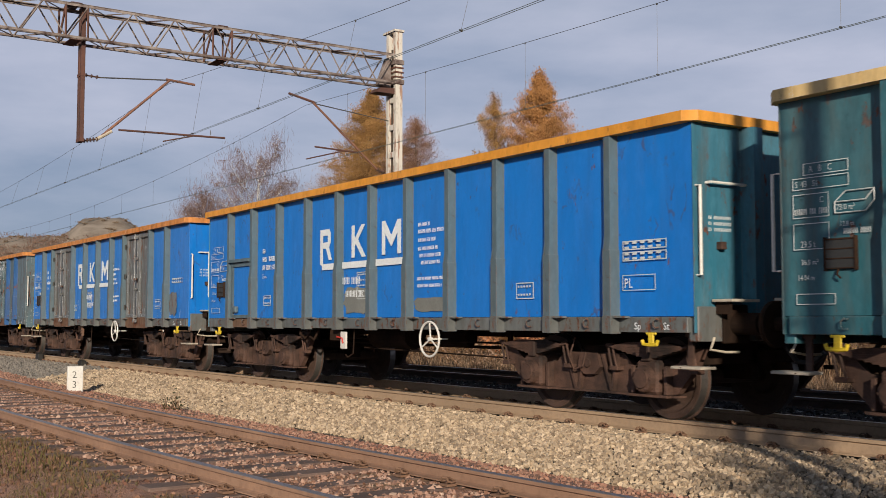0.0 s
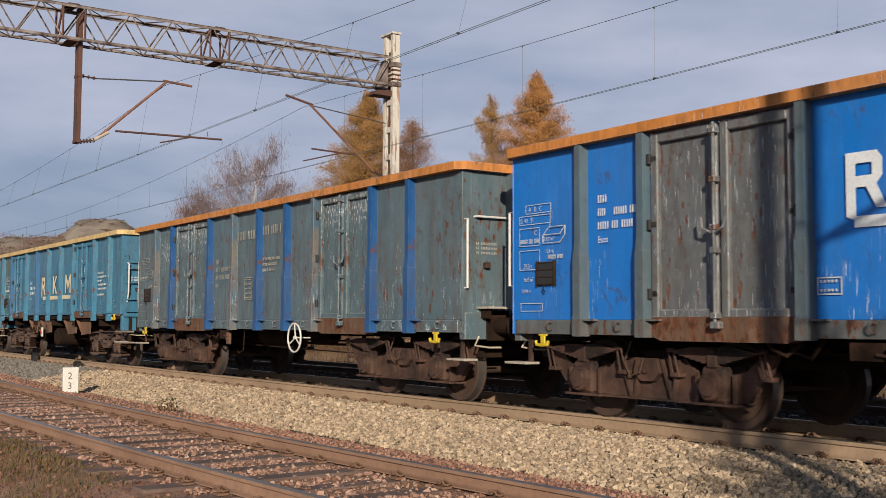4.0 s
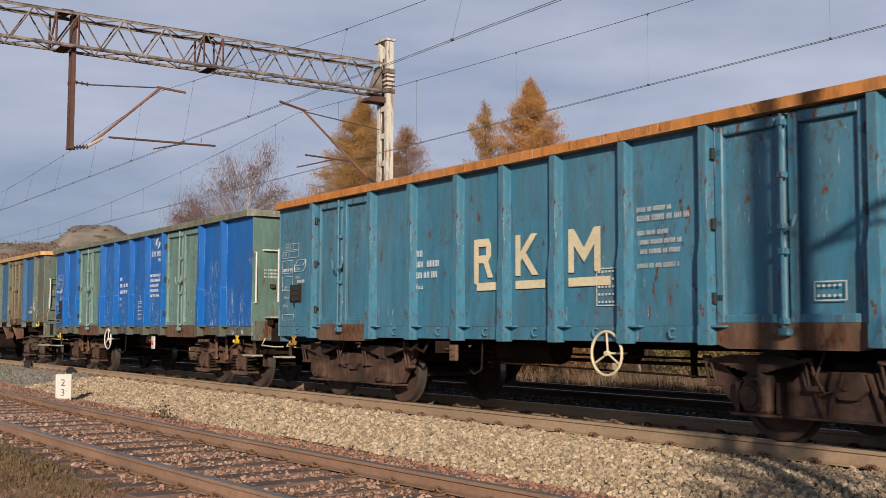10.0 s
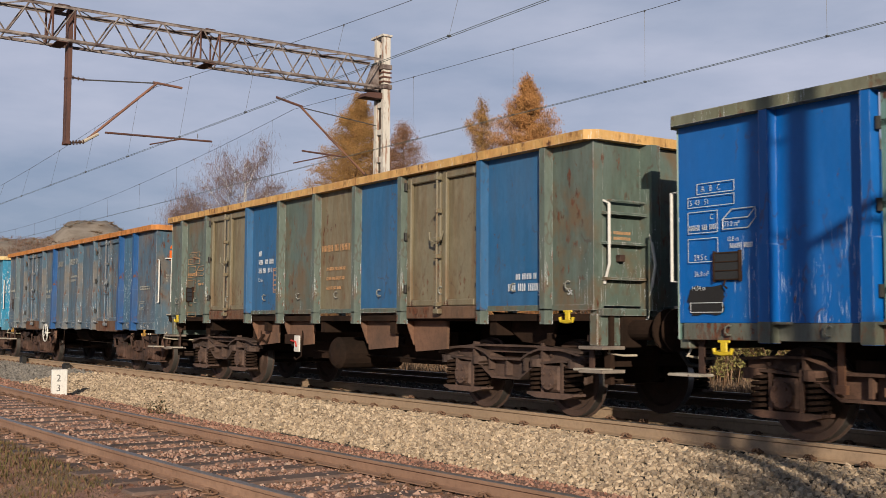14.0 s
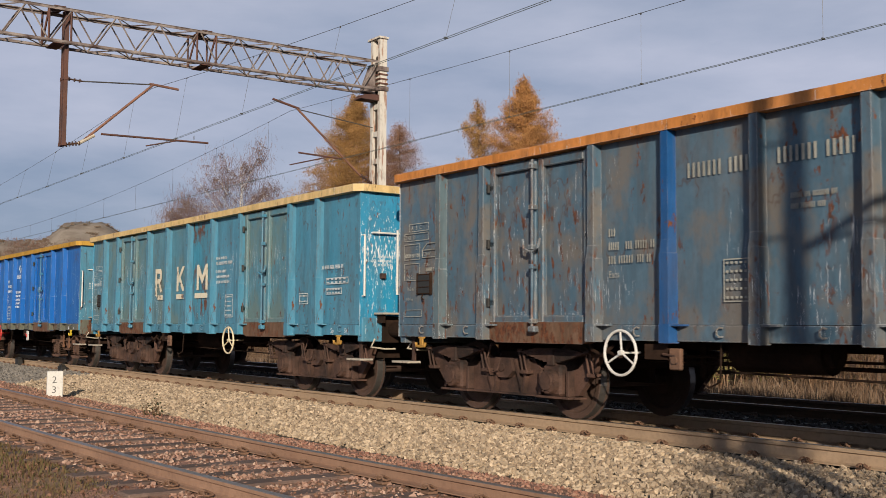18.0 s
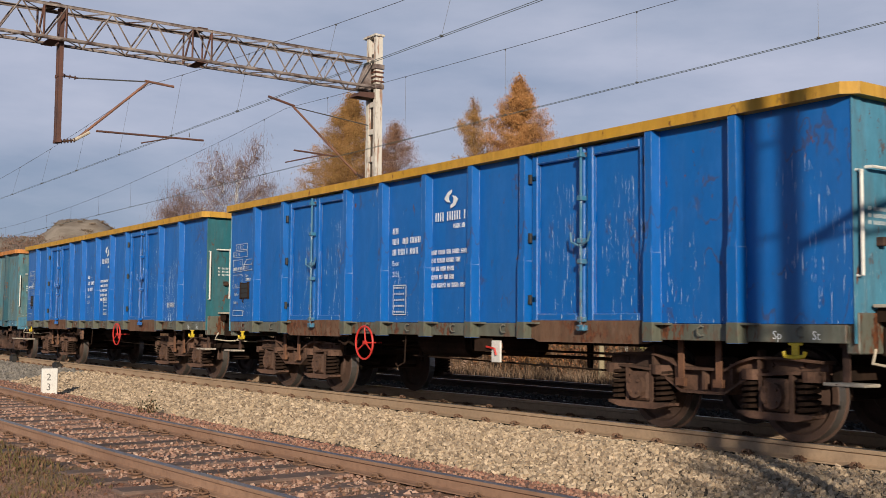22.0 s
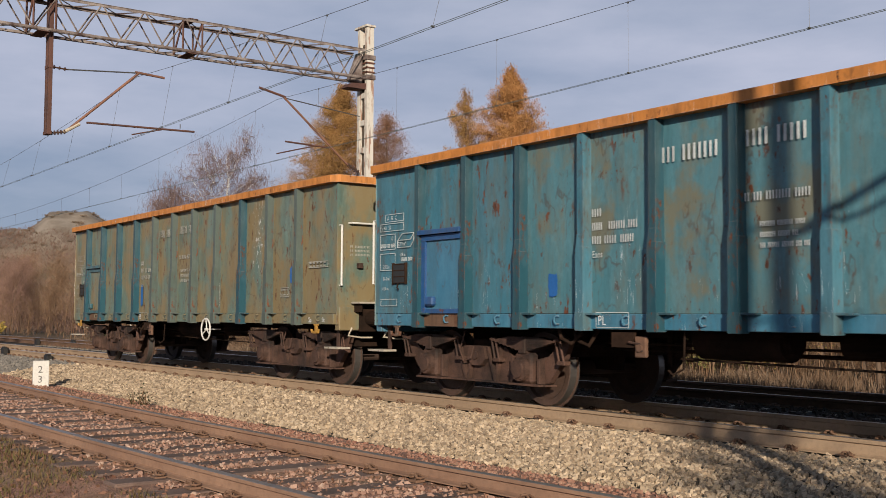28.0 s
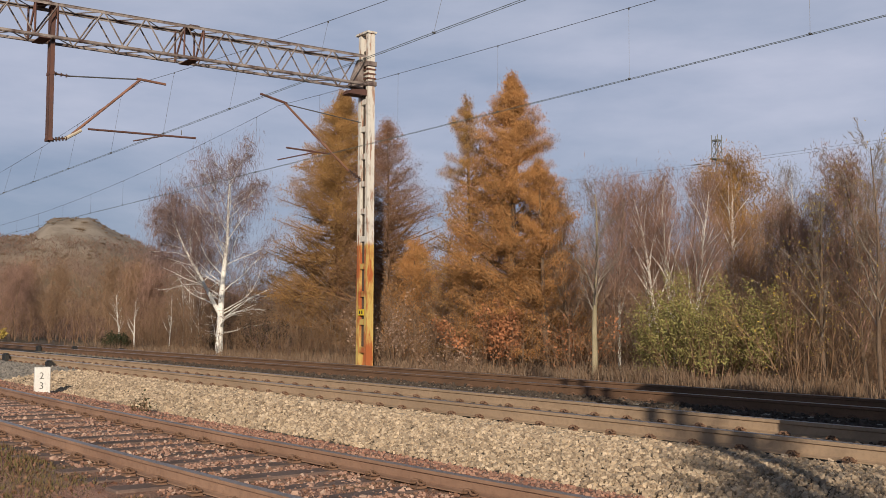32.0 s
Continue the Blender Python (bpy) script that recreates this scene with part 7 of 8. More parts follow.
def tubes(name, segs, material, sides=3):
    """Tapered round pieces: rows of x0 y0 z0 x1 y1 z1 r0 r1."""
    s = np.asarray(segs, float)
    a, b = s[:, 0:3], s[:, 3:6]
    d = b - a
    d /= np.linalg.norm(d, axis=1)[:, None] + 1e-9
    ref = np.where(np.abs(d[:, 2:3]) < 0.9, np.array([[0, 0, 1.0]]), np.array([[1.0, 0, 0]]))
    u = np.cross(d, ref)
    u /= np.linalg.norm(u, axis=1)[:, None]
    v = np.cross(d, u)
    rows = []
    for p, r in ((a, s[:, 6]), (b, s[:, 7])):
        for k in range(sides):
            t = 2 * math.pi * k / sides
            rows.append(p + (u * math.cos(t) + v * math.sin(t)) * r[:, None])
    verts = np.stack(rows, 1).reshape(-1, 3)
    q = np.array([(k, (k + 1) % sides, sides + (k + 1) % sides, sides + k) for k in range(sides)])
    faces = (q[None] + 2 * sides * np.arange(len(s))[:, None, None]).reshape(-1, 4)
    return raw_mesh(name, verts, faces, material)


def leaves(name, pts, size, material, rng, long=1.6, up=0.0):
    """Small folded leaves or thin twigs at the points, turned at random or, with up, more or less upright."""
    p = np.asarray(pts, float)
    n = len(p)
    d = rng.normal(size=(n, 3))
    d[:, 2] += up * np.sign(d[:, 2])
    d /= np.linalg.norm(d, axis=1)[:, None]
    e = np.cross(d, rng.normal(size=(n, 3)))
    e /= np.linalg.norm(e, axis=1)[:, None]
    f = np.cross(d, e)
    s = (size * rng.uniform(0.6, 1.35, n))[:, None]
    verts = np.stack([p - d * s * long * 0.5, p + e * s * 0.5 + f * s * 0.12, p + d * s * long * 0.5, p - e * s * 0.5 + f * s * 0.12], 1).reshape(-1, 3)
    faces = np.array([[0, 1, 2, 3]]) + 4 * np.arange(n)[:, None]
    return raw_mesh(name, verts, faces, material)


def grow(out, p, d, length, r, level, spec, rg):
    """A branch and what grows on it, as rows for tubes()."""
    n = spec["steps"][level]
    st = length / n
    droop, wob, kids = spec["droop"][level], spec["wob"][level], spec["kids"][level]
    pts = []
    for i in range(n):
        q = p + d * st
        r1 = r * (1 - (i + 1) / n * (1 - spec["thin"]))
        r0 = r * (1 - i / n * (1 - spec["thin"]))
        out[level].append((*p, *q, r0, r1))
        pts.append((p, d.copy(), i / n, r0))
        p = q
        d = d + rg.normal(0, wob, 3)
        d[2] += droop
        d /= np.linalg.norm(d)
    if level + 1 < len(spec["steps"]):
        for k in range(kids):
            f = spec["bare"][level] + (1 - spec["bare"][level]) * (k + rg.random()) / kids
            i = min(int(f * n), n - 1)
            b, bd, _, br = pts[i]
            b = b + bd * st * (f * n - i)
            az = rg.uniform(0, 2 * math.pi)
            side = np.array([math.cos(az), math.sin(az), 0.0])
            side -= bd * side.dot(bd)
            side /= np.linalg.norm(side) + 1e-9
            lean = (spec["lean"][level] + spec.get("open", 0.0) * (0.5 - f) * (level == 0)) * rg.uniform(0.8, 1.2)
            nd = bd * math.cos(lean) + side * math.sin(lean)
            shape = spec["shape"](f) if level == 0 else (1 - 0.6 * f)
            ln = length * spec["ratio"][level] * shape * rg.uniform(0.75, 1.2)
            if ln > 0.05:
                grow(out, b, nd, ln, max(br * spec.get("fat", 0.5) * min(1.0, shape + 0.3), spec["rmin"]), level + 1, spec, rg)


BIRCH = dict(steps=(14, 9, 6, 5), droop=(0.0, 0.015, -0.05, -0.60), wob=(0.03, 0.09, 0.16, 0.10), kids=(44, 13, 13, 0), bare=(0.08, 0.28, 0.05, 0), lean=(0.88, 0.75, 0.8, 0), open=0.9, ratio=(0.36, 0.32, 0.95, 0), shape=lambda f: 0.95 - 0.45 * f * f, thin=0.2, rmin=0.0085)
LARCH = dict(steps=(16, 8, 4), droop=(0.0, 0.035, -0.20), wob=(0.012, 0.06, 0.10), kids=(230, 20, 0), bare=(0.06, 0.10, 0), lean=(1.28, 0.95, 0), ratio=(0.27, 0.30, 0), shape=lambda f: 0.04 + (1 - f ** 2.0) * (0.8 + 0.2 * min(1, f * 4)), thin=0.15, rmin=0.006)
WISPY = dict(steps=(10, 6, 5, 3), droop=(0.01, 0.03, 0.0, 0.0), wob=(0.05, 0.10, 0.14, 0.15), kids=(18, 9, 6, 0), bare=(0.28, 0.15, 0.1, 0), lean=(0.55, 0.6, 0.6, 0), ratio=(0.40, 0.42, 0.55, 0), shape=lambda f: 1.05 - 0.7 * f, thin=0.15, rmin=0.005)


def tree(name, label, x, y, z, height, radius, spec, trunk_mat, twig_mat, split, seed, leaf=None, n_leaf=0, leaf_size=0.07, spreadr=0.12, tilt=(0, 0), long=1.6, up=0.0, second=None, clear=None):
    """trunk and limbs, fine twigs, and foliage where there is any."""
    rg = np.random.default_rng(seed)
    out = [[] for _ in spec["steps"]]
    d = np.array([tilt[0], tilt[1], 1.0])
    grow(out, np.array([x, y, z - 0.1], float), d / np.linalg.norm(d), height, radius, 0, spec, rg)
    n_main = len(out[0])
    if second:          # a second stem that leaves the trunk: height, length, lean in x and y
        d2 = np.array([second[2], second[3], 1.0])
        grow(out, np.array([x, y, z + second[0]], float), d2 / np.linalg.norm(d2), second[1], radius * 0.55, 0, dict(spec, droop=(0.03,) + spec["droop"][1:]), rg)
    t = thing(name, label, "tree")
    for rows in (out[0][n_main:],) if second else ():
        part("limb", hose(bmesh.new(), [tuple(r[0:3]) for r in rows] + [rows[-1][3:6]], [r[6] for r in rows] + [rows[-1][7]], 7), trunk_mat, t)
    out[0] = out[0][:n_main]
    stem = [tuple(r[0:3]) for r in out[0]] + [out[0][-1][3:6]]
    part("trunk", hose(bmesh.new(), stem, [r[6] for r in out[0]] + [out[0][-1][7]], 9), trunk_mat, t)
    for k in range(1, split):
        n = spec["steps"][k]
        for i in range(0, len(out[k]), n):
            rows = out[k][i:i + n]
            part("limb", hose(bmesh.new(), [tuple(r[0:3]) for r in rows] + [rows[-1][3:6]], [r[6] for r in rows] + [rows[-1][7]], 5), trunk_mat, t)
    if clear is not None:          # bare pale limbs below, hanging twigs only above
        o = new("branch_work", tubes("branch_work", out[split], trunk_mat, 4))
        o.parent = t
        o["kind"] = "stuff"
        out[split + 1:] = [[r for r in rows if r[2] > clear + 1.2 * rg.random()] for rows in out[split + 1:]]
        out[split] = []
    rest = sum(out[split:], [])
    if rest:
        o = new("twig_work", tubes("twig_work", rest, twig_mat, 3))
        o.parent = t
        o["kind"] = "stuff"
    if leaf is not None:
        tips = np.array([s for s in sum(out[-2:], [])])
        k = rg.integers(0, len(tips), n_leaf)
        u = rg.random((n_leaf, 1))
        pts = tips[k, 0:3] * (1 - u) + tips[k, 3:6] * u + rg.normal(0, spreadr, (n_leaf, 3))
        o = new("crown", leaves("crown", pts, leaf_size, leaf, rg, long, up))
        o.parent = t
    return t


tree("birch", "leafless white-barked birch with drooping purple twigs", -45.8, 10.55, -0.45, 8.15, 0.18, dict(BIRCH, fat=0.25, thin=0.12, kids=(36, 9, 12, 0), ratio=(0.38, 0.36, 1.05, 0), bare=(0.10, 0.28, 0.05, 0), droop=(0.0, 0.03, -0.04, -0.60), lean=(0.95, 0.75, 0.8, 0), open=0.75, rmin=0.009, shape=lambda f: 0.95 + 0.15 * math.sin(3.0 * f) - 0.35 * f * f), M_BIRCH, M_TWIGP, 2, 11, M_TWIGP, 26000, 0.0095, 0.30, long=34.0, up=2.2, second=(1.9, 4.9, -0.34, -0.48), clear=2.9)
tree("larch", "tall golden-brown autumn larch", -41.65, 14.1, -0.45, 11.75, 0.16, dict(LARCH, kids=(330, 20, 0), ratio=(0.29, 0.26, 0)), M_BARK, M_LTWIG, 1, 21, M_GOLDB, 190000, 0.018, 0.12, long=4.5, up=0.5)
tree("larch", "brown half-bare autumn larch", -38.2, 14.6, -0.45, 10.1, 0.12, dict(LARCH, kids=(260, 18, 0), ratio=(0.30, 0.28, 0)), M_BARK, M_LTWIG, 1, 22, M_RUSTL, 66000, 0.016, 0.14, long=4.5, up=0.5)
tree("larch", "low yellow-green larch between taller ones", -35.2, 14.0, -0.45, 4.9, 0.08, dict(LARCH, kids=(110, 16, 0), ratio=(0.34, 0.28, 0)), M_BARK, M_LTWIG, 1, 26, M_GOLD, 36000, 0.018, 0.10, long=4.5, up=0.5)
tree("larch", "bright orange autumn larch", -27.4, 12.45, -0.4, 9.75, 0.15, dict(LARCH, kids=(190, 20, 0), ratio=(0.25, 0.30, 0)), M_BARK, M_LTWIG, 1, 23, M_GOLD, 150000, 0.017, 0.09, long=4.5, up=0.6)
tree("larch", "thin orange larch with sparse needles", -30.0, 12.75, -0.4, 9.4, 0.11, dict(LARCH, kids=(120, 15, 0), ratio=(0.21, 0.28, 0), lean=(1.15, 0.9, 0)), M_BARK, M_LTWIG, 1, 24, M_GOLDB, 38000, 0.018, 0.08, long=4.5, up=0.5)
tree("larch", "smaller leaning orange larch", -25.0, 11.9, -0.4, 6.6, 0.10, dict(LARCH, kids=(110, 16, 0), ratio=(0.26, 0.28, 0)), M_BARK, M_LTWIG, 1, 25, M_GOLD, 46000, 0.017, 0.08, (-0.04, -0.03), long=4.5, up=0.5)
tree("bare_tree", "leafless tree with a pale yellowish trunk", -20.58, 9.66, -0.4, 5.1, 0.085, dict(WISPY, kids=(24, 9, 6, 0), bare=(0.34, 0.15, 0.1, 0)), M_PALEBARK, M_TWIGG, 1, 31, M_TWIG, 2500, 0.007, 0.2, long=26.0, up=0.6)
WHITE = dict(WISPY, kids=(22, 9, 7, 0), lean=(0.42, 0.55, 0.6, 0), bare=(0.25, 0.15, 0.1, 0))
for tilt, seed in (((0.0, 0.0), 41), ((0.10, 0.10), 42), ((-0.08, -0.09), 43)):
    tree("birch", "slim leafless white birch of a clump", -23.0 + tilt[0] * 3, 15.3 + tilt[1] * 3, -0.4, 5.6, 0.075, WHITE, M_BIRCH, M_TWIG, 2, seed, M_TWIG, 4500, 0.008, 0.22, tilt, 26.0, 0.8)
tree("birch", "slim leafless white birch", -24.5, 14.4, -0.4, 5.4, 0.06, WHITE, M_BIRCH, M_TWIG, 2, 46, M_TWIG, 5000, 0.008, 0.22, (-0.05, 0.04), 26.0, 0.8)
tree("birch", "slim leafless white birch with a reddish crown", -24.6, 15.8, -0.4, 5.6, 0.06, WHITE, M_BIRCH, M_TWIGB, 2, 47, M_RUSTL, 6000, 0.009, 0.25, (0.06, 0.04), 22.0, 0.8)
tree("birch", "birch with a thin golden crown", -26.3, 21.7, -0.3, 6.6, 0.10, dict(BIRCH, kids=(30, 11, 9, 0), ratio=(0.40, 0.34, 0.7, 0), bare=(0.3, 0.2, 0.05, 0)), M_BIRCH, M_TWIGB, 2, 44, M_GOLDB, 30000, 0.018, 0.25, long=7.0, up=0.6)
tree("birch", "far leafless white birch", -43.0, 48.0, -0.2, 10.4, 0.11, WISPY, M_BIRCH, M_TWIGG, 2, 45, M_TWIGG, 4000, 0.014, 0.3, long=26.0, up=0.6)
WOOD = ((-24.5, 12.3, 5.2), (-23.6, 13.3, 5.5), (-25.5, 17.0, 5.8), (-25.3, 18.6, 5.9), (-22.5, 18.3, 5.4), (-20.8, 17.1, 4.9), (-18.6, 15.1, 4.5), (-17.0, 13.8, 4.7), (-17.2, 14.8, 5.3), (-15.7, 13.4, 5.1), (-14.3, 11.9, 5.0), (-11.9, 12.6, 5.1), (-19.8, 19.5, 5.6), (-15.5, 16.5, 5.7))
for k, (x, y, h) in enumerate(WOOD):
    tree("bare_tree", "reddish-brown leafless young tree in the wood" if k % 3 else "grey-brown leafless young tree in the wood", x, y, -0.4, h, 0.06, dict(WISPY, kids=(26, 10, 7, 0), bare=(0.15, 0.15, 0.1, 0), lean=(0.45, 0.55, 0.6, 0)), M_BARK, M_TWIG if k % 3 else M_TWIGG, 1, 200 + k, M_TWIG if k % 2 else M_TWIGB, 6500, 0.0085, 0.17, (0.03 * (k % 5 - 2), 0), 17.0, 0.8)
tree("bare_tree", "leafless tree with a few yellow leaves", -14.9, 11.2, -0.4, 4.3, 0.07, WISPY, M_BARK, M_TWIGG, 1, 53, M_YELL, 500, 0.030, 0.2)
tree("bare_tree", "tall leafless tree with grey bark", -13.0, 10.4, -0.4, 5.3, 0.055, dict(WISPY, kids=(26, 10, 7, 0)), M_BARK, M_TWIGG, 1, 54, M_YELL, 160, 0.03, 0.2)
tree("bare_tree", "sparse leafless tree beside the siding", 7.2, -9.9, -0.45, 5.6, 0.08, dict(WISPY, kids=(36, 14, 8, 0), bare=(0.40, 0.15, 0.1, 0), lean=(0.8, 0.6, 0.6, 0), ratio=(0.42, 0.40, 0.5, 0), rmin=0.008), M_BARK, M_TWIGB, 1, 251)
tree("bare_tree", "small leafless tree beside the siding", 5.4, -9.6, -0.45, 4.7, 0.06, dict(WISPY, kids=(26, 12, 8, 0), bare=(0.35, 0.15, 0.1, 0), lean=(0.8, 0.6, 0.6, 0), rmin=0.008), M_BARK, M_TWIGB, 1, 252)


def bush(name, label, x, y, w, h, stems, leaf, n_leaf, size, seed, twig=None, deep=1.0):
    rg = np.random.default_rng(seed)
    t = thing(name, label, "bush")
    out = [[], [], []]
    spec = dict(WISPY, steps=(7, 4, 3), kids=(7, 4, 0), bare=(0.2, 0.15, 0), wob=(0.09, 0.13, 0.15), ratio=(0.40, 0.42, 0))
    for k in range(stems):
        a, q = rg.uniform(0, 6.28), rg.random() ** 0.5
        px, py = x + 0.35 * w * q * math.cos(a), y + 0.35 * w * deep * q * math.sin(a)
        d = np.array([math.cos(a) * q * 0.55, math.sin(a) * q * 0.55 * deep, 1.0])
        grow(out, np.array([px, py, ground_z(px, py) - 0.05]), d / np.linalg.norm(d), h * rg.uniform(0.7, 1.08) * (1 - 0.25 * q), 0.022, 0, spec, rg)
    o = new("stem_work", tubes("stem_work", sum(out, []), twig or M_TWIGB, 3))
    o.parent = t
    o["kind"] = "stuff"
    if n_leaf:
        tips = np.array(sum(out[1:], []))
        k, u = rg.integers(0, len(tips), n_leaf), rg.random((n_leaf, 1))
        pts = tips[k, 0:3] * (1 - u) + tips[k, 3:6] * u + rg.normal(0, 0.09, (n_leaf, 3))
        o = new("foliage", leaves("foliage", pts, size, leaf, rg, 1.5))
        o.parent = t
    return t


bush("green_bush", "green-yellow leafy willow bush beside the track", -17.4, 10.15, 3.0, 2.75, 70, M_GREENL, 26000, 0.034, 61)
bush("oak_bush", "young oak with copper-brown leaves", -25.8, 10.6, 1.5, 2.6, 12, M_COPPER, 3000, 0.058, 62)
bush("leafy_bush", "bush with pale dry leaves behind the mast", -28.6, 8.9, 2.6, 2.4, 24, M_PALEL, 1700, 0.045, 63)
bush("leafy_bush", "low bush with yellow-green leaves", -25.6, 8.9, 2.4, 1.0, 18, M_PALEL, 500, 0.04, 64)
bush("yellow_bush", "bush with sparse yellow leaves", -15.2, 10.9, 2.4, 3.4, 26, M_YELL, 1100, 0.028, 65)
# bushes added to darken the understory, its shade put into their leaf colour
for x, y, w, h in ((-48.6, 12.3, 2.2, 1.7), (-46.2, 12.8, 2.4, 2.2), (-44.2, 12.6, 2.2, 2.4), (-50.8, 12.6, 1.8, 1.2)):
    bush("shaded_bramble", "half-leafless bramble bush behind the birch, understory shade in its dark colour", x, y, w, h, 22, M_BRAMB, 2600, 0.05, int(-x * 10), M_TWIGP)
bush("brown_bush", "bush with brown leaves at the wood's edge", -22.6, 10.8, 2.0, 2.2, 16, M_COPPER, 500, 0.06, 66)
bush("yellow_bush", "far orange-yellow autumn shrub", -88.0, 9.5, 5.0, 1.6, 26, M_YELL, 2600, 0.12, 67)
bush("evergreen_bush", "small dark evergreen shrub", -55.5, 9.3, 1.5, 1.0, 20, M_EVER, 3500, 0.06, 68)
for k, (x, y, h) in enumerate(((-66, 14.5, 4.8), (-63, 13.4, 4.4), (-60.5, 13.0, 4.6), (-74, 16, 5.2), (-96, 15, 5.8), (-101, 17, 6.0), (-92, 13.2, 5.4), (-90, 16, 5.6), (-106, 16, 6.0), (-69, 15.8, 4.8))):
    tree("bare_tree", "reddish-brown leafless tree before the spoil heap", x, y, ground_z(x, y), h, 0.07, dict(WISPY, kids=(22, 9, 6, 0), bare=(0.12, 0.15, 0.1, 0)), M_BARK, M_TWIGB, 1, 300 + k, M_TWIGB if k % 2 else M_TWIG, 7000, 0.014, 0.35, (0, 0), 24.0, 0.6)
for k, (x, y, h) in enumerate(((-92, 22, 5.2), (-84, 21, 5.6), (-66, 17, 5.0), (-62, 16, 4.6), (-58, 18, 5.4), (-70, 20, 5.0), (-55, 13.5, 3.2), (-54.6, 9.8, 2.6), (-56.8, 9.8, 3.0), (-53.1, 11.1, 2.8))):
    tree("birch", "small distant leafless birch", x, y, ground_z(x, y), h, 0.04, dict(WISPY, kids=(12, 6, 3, 0)), M_BIRCH, M_TWIGG, 2, 80 + k)

# undergrowth: thin leafless stems, too many to count
rng = np.random.default_rng(9)


def thicket(name, label, count, xr, yr, hr, material, seed, twigs=9, rad=0.012):
    rg = np.random.default_rng(seed)
    segs = []
    for _ in range(count):
        x, y = rg.uniform(*xr), rg.uniform(*yr)
        z = ground_z(x, y)
        h = rg.uniform(*hr)
        p = np.array([x, y, z])
        d = np.array([rg.normal(0, 0.14), rg.normal(0, 0.14), 1.0])
        stem = []
        for i in range(4):
            q = p + d * h / 4
            segs.append((*p, *q, rad * (1 - i * 0.22), rad * (1 - (i + 1) * 0.22)))
            stem.append((p, q))
            p, d = q, d + rg.normal(0, 0.10, 3)
        for _ in range(twigs):
            a, b = stem[rg.integers(0 if h < 3 else 1, 4)]
            s = a + (b - a) * rg.random()
            az, ln = rg.uniform(0, 6.28), h * rg.uniform(0.10, 0.26)
            v = np.array([math.cos(az), math.sin(az), rg.uniform(0.3, 1.5)])
            v /= np.linalg.norm(v)
            m = s + v * ln * 0.5
            e = m + (v + rg.normal(0, 0.3, 3)) * ln * 0.5
            segs.append((*s, *m, rad * 0.5, rad * 0.36))
            segs.append((*m, *e, rad * 0.36, rad * 0.16))
            e2 = m + (v + rg.normal(0, 0.6, 3)) * ln * 0.4
            segs.append((*m, *e2, rad * 0.3, rad * 0.14))
    return tagged(new(name, tubes(name, segs, material)), label, "undergrowth", kind="stuff")


thicket("undergrowth", "brown leafless undergrowth along the line", 2400, (-62, -5), (9.6, 17), (0.8, 2.8), M_TWIGB, 91, 11, 0.009)
thicket("grey_undergrowth", "grey leafless saplings behind the line", 700, (-58, -4), (12, 22), (2.2, 4.4), M_TWIGG, 92, 14, 0.010)
thicket("red_undergrowth", "reddish leafless thicket in the wood", 2300, (-64, 2), (15, 34), (2.6, 4.9), M_TWIG, 93, 18, 0.014)
thicket("far_thicket", "brown thicket below the spoil heap", 1100, (-150, -60), (12, 46), (2.0, 5.0), M_TWIGB, 94, 11, 0.03)


def fuzz(name, label, count, xr, yr, top, size, material, seed, low=0.0, long=14.0, up=0.9, below=None):
    """The fine twigs of a thicket, as thin upright slivers."""
    rg = np.random.default_rng(seed)
    x, y = rg.uniform(*xr, count), rg.uniform(*yr, count)
    if below is not None:          # only up to that height on the slope
        keep = np.array([ground_z(a, b) + 5.0 * noise.noise((a * 0.06, b * 0.06, 4)) < below for a, b in zip(x, y)])
        x, y, count = x[keep], y[keep], int(keep.sum())
    hmax = np.array([top * (0.62 + 0.5 * (0.5 + 0.5 * noise.noise((a * 0.13, b * 0.13, seed)))) for a, b in zip(x, y)])
    z = np.array([ground_z(a, b) for a, b in zip(x, y)]) + low + (hmax - low) * rg.random(count) ** 0.8
    return tagged(new(name, leaves(name, np.c_[x, y, z], size, material, rg, long, up)), label, "undergrowth", kind="stuff")


fuzz("wood_backing", "dense brown twigs deep in the wood", 150000, (-75, 10), (19, 46), 4.7, 0.026, M_WOODF, 95)
fuzz("edge_twigs", "dense brown twigs at the wood's edge", 90000, (-62, -4), (11.5, 21), 3.0, 0.013, M_TWIGB, 96)
fuzz("far_brush", "brown brush at the foot of the spoil heap", 60000, (-170, -62), (14, 62), 2.2, 0.05, M_BRUSH, 97, 0.0, 8.0)
fuzz("hill_brush", "dark brush on the slope of the spoil heap", 90000, (-345, -175), (0, 118), 2.2, 0.12, M_BRUSH, 98, 0.0, 7.0, below=23.0)
rk = np.random.default_rng(78)
clumps = []
for k in range(240):            # low trees scattered over the heap and along its ridge
    x, y = rk.uniform(-352, -285), rk.uniform(45, 120)
    z, r = ground_z(x, y), rk.uniform(0.3, 0.75)
    q = rk.normal(0, 0.5, (90, 3)) * (r * 1.5, r * 1.5, r * 0.5)
    clumps.append(q + (x, y, z + r * 0.25))
tagged(new("heap_scrub", leaves("heap_scrub", np.concatenate(clumps), 0.16, M_SCRUB, rk, 1.8)), "olive and brown scrub on the spoil heap", "undergrowth", kind="stuff")


def siding_z(x, y):
    """Top of the siding's earth bed."""
    return max(ground_z(x, y), float(np.interp(y - siding_y(x), [-2.9, -2.0, -1.35, 1.35, 1.75, 2.3], [-0.52, -0.30, -0.172, -0.17, -0.25, -0.52])))


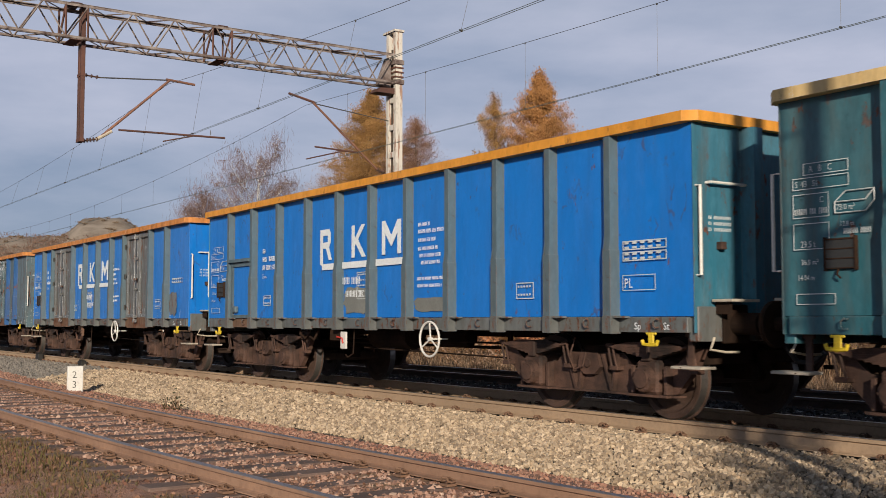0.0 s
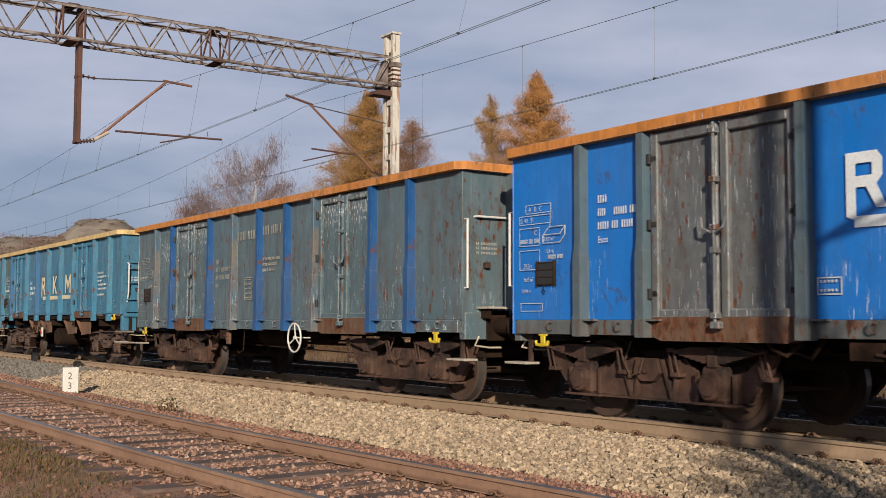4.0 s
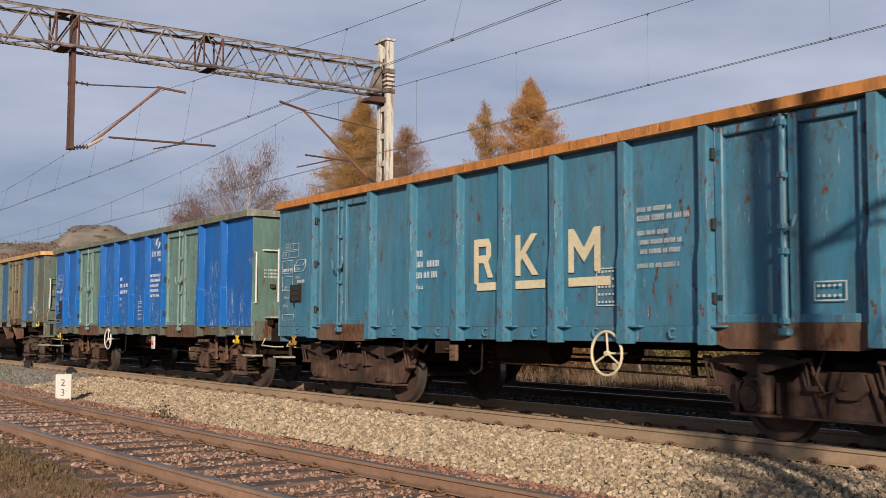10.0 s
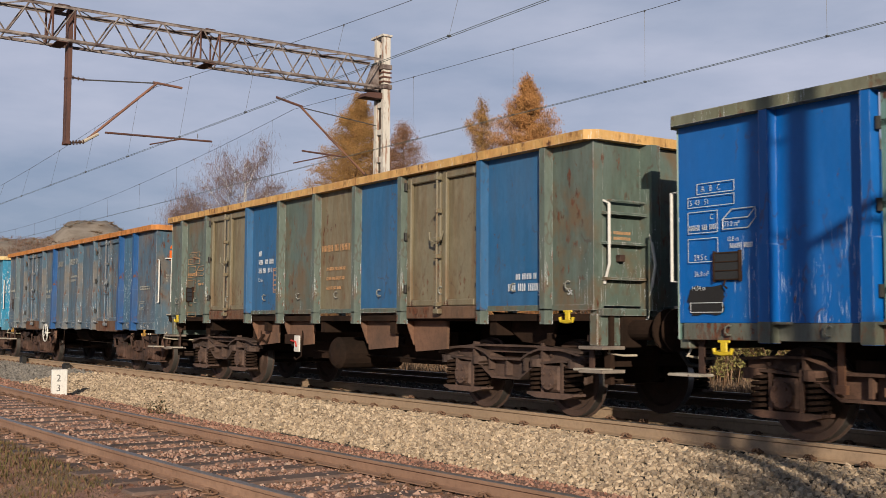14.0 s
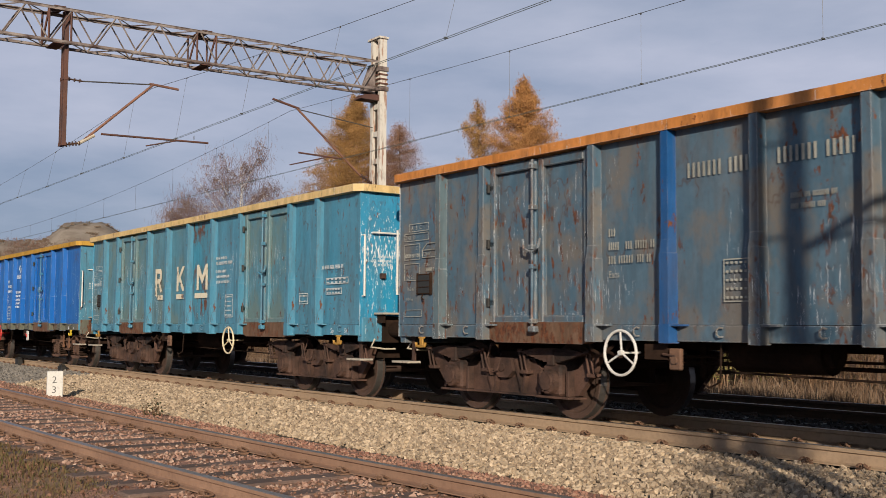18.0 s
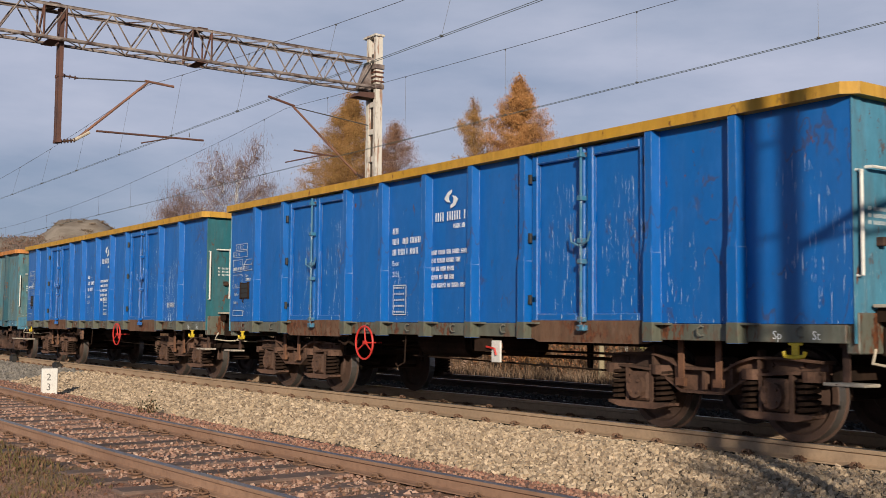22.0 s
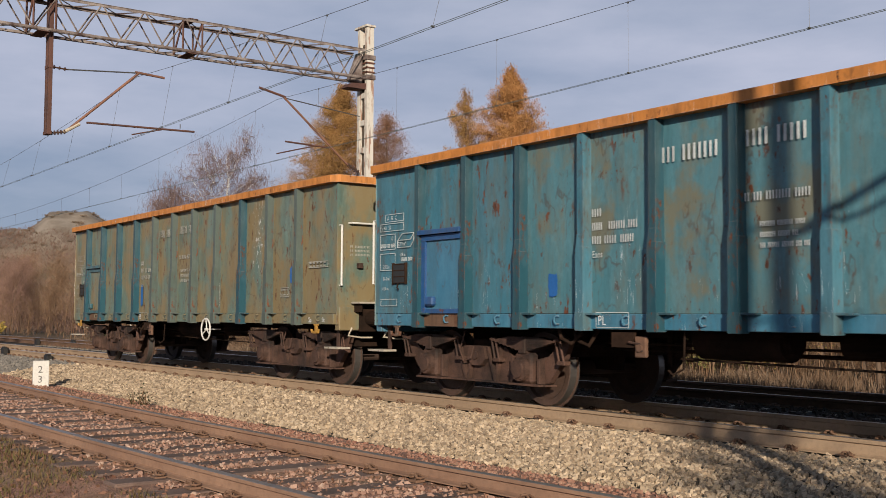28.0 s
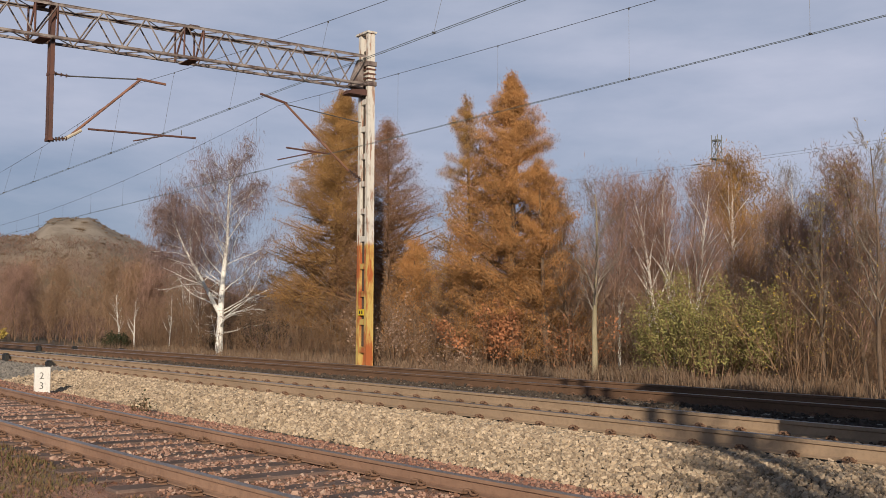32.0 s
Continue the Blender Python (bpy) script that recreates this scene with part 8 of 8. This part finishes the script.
def grass(name, label, count, xr, yr, hr, material, seed, width=0.012, zf=ground_z):
    rg = np.random.default_rng(seed)
    x, y = rg.uniform(*xr, count), rg.uniform(*yr, count)
    z = np.array([zf(a, b) for a, b in zip(x, y)])
    tuft = np.array([0.5 + noise.noise((a * 0.9, b * 0.9, seed)) for a, b in zip(x, y)])      # grows in uneven tufts
    h = rg.uniform(*hr, count) * np.clip(0.35 + 1.1 * tuft, 0.25, 1.2)
    az = rg.uniform(0, 6.28, count)
    base = np.c_[x, y, z - 0.02]
    side = np.c_[np.cos(az), np.sin(az), np.zeros(count)] * width
    bend = np.c_[rg.normal(0, 0.25, count) * h, rg.normal(0, 0.25, count) * h, h]
    midp = base + bend * np.array([0.35, 0.35, 0.55])
    verts = np.stack([base - side, base + side, midp + side * 0.7, base + bend, midp - side * 0.7], 1).reshape(-1, 3)
    faces = np.array([[0, 1, 2, 4]]) + 5 * np.arange(count)[:, None]
    f2 = np.array([[4, 2, 3]]) + 5 * np.arange(count)[:, None]
    me = bpy.data.meshes.new(name)
    me.from_pydata(verts.tolist(), [], faces.tolist() + f2.tolist())
    me.materials.append(material)
    return tagged(new(name, me), label, "grass", kind="stuff")


grass("dry_grass", "tall dry straw-coloured grass along the far bank", 30000, (-60, -4), (7.5, 11.5), (0.08, 0.50), M_STRAW, 101, 0.007)
grass("bank_grass", "taller brown grass before the willow bush", 5000, (-21, -12.5), (7.9, 9.2), (0.15, 0.62), M_STRAW, 104, 0.007)
grass("short_grass", "short mossy grass beside the siding", 30000, (-17, -4), (-9.2, -6.9), (0.015, 0.08), M_MOSS, 102, 0.007, siding_z)
grass("ditch_grass", "thin brown grass in the ditch between the tracks", 1500, (-34, -6), (-3.7, -2.9), (0.03, 0.14), M_MOSS, 103, 0.006)
n_l = 13000
lx = rng.uniform(-24, -3, n_l)
lp = np.array([(x, y, siding_z(x, y) + 0.008) for x, y in zip(lx, rng.uniform(-8.4, -2.9, n_l))])
tagged(new("fallen_leaves", leaves("fallen_leaves", lp, 0.03, M_FALLEN, rng, 1.3)), "red-brown fallen leaves on the siding", "leaves", kind="stuff")
weed = bush("weed", "small dry weed at the foot of the ballast", -17.6, -3.35, 0.3, 0.42, 7, M_EVER, 120, 0.03, 111)

# ---- movement of the train ----
# seconds, metres travelled since the start
TRAVEL = [(0, 0.0), (2, 12.05), (4, 24.051), (6, 36.006), (8, 47.922), (10, 59.792), (12, 71.545), (14, 83.122), (16, 94.581), (18, 105.985), (20, 117.295), (22, 128.477), (24, 139.6), (26, 150.736), (28, 161.85), (30, 173.0), (32, 184.42)]


def travelled(t):
    """Smooth (Catmull-Rom) between the rows."""
    i = min(int(t // 2), len(TRAVEL) - 2)
    u = (t - 2 * i) / 2
    p1, p2 = TRAVEL[i][1], TRAVEL[i + 1][1]
    p0 = TRAVEL[i - 1][1] if i else 2 * p1 - p2
    p3 = TRAVEL[i + 2][1] if i + 2 < len(TRAVEL) else 2 * p2 - p1
    return 0.5 * (2 * p1 + (p2 - p0) * u + (2 * p0 - 5 * p1 + 4 * p2 - p3) * u * u + (3 * p1 - p0 - 3 * p2 + p3) * u ** 3)


def motions():
    body_rows = [(t, travelled(t)) for t in range(0, 33)]
    wheel_rows = [(i / 15, travelled(i / 15)) for i in range(0, 481)]
    for w, start, wheelsets in TRAIN:
        walk(w, [(t, pose(start + s, 0, 0)) for t, s in body_rows])
        for ws, x in wheelsets:
            walk(ws, [(t, pose(x, 0, 0.46, 0, math.degrees(s / 0.46), 0)) for t, s in wheel_rows])


motions()
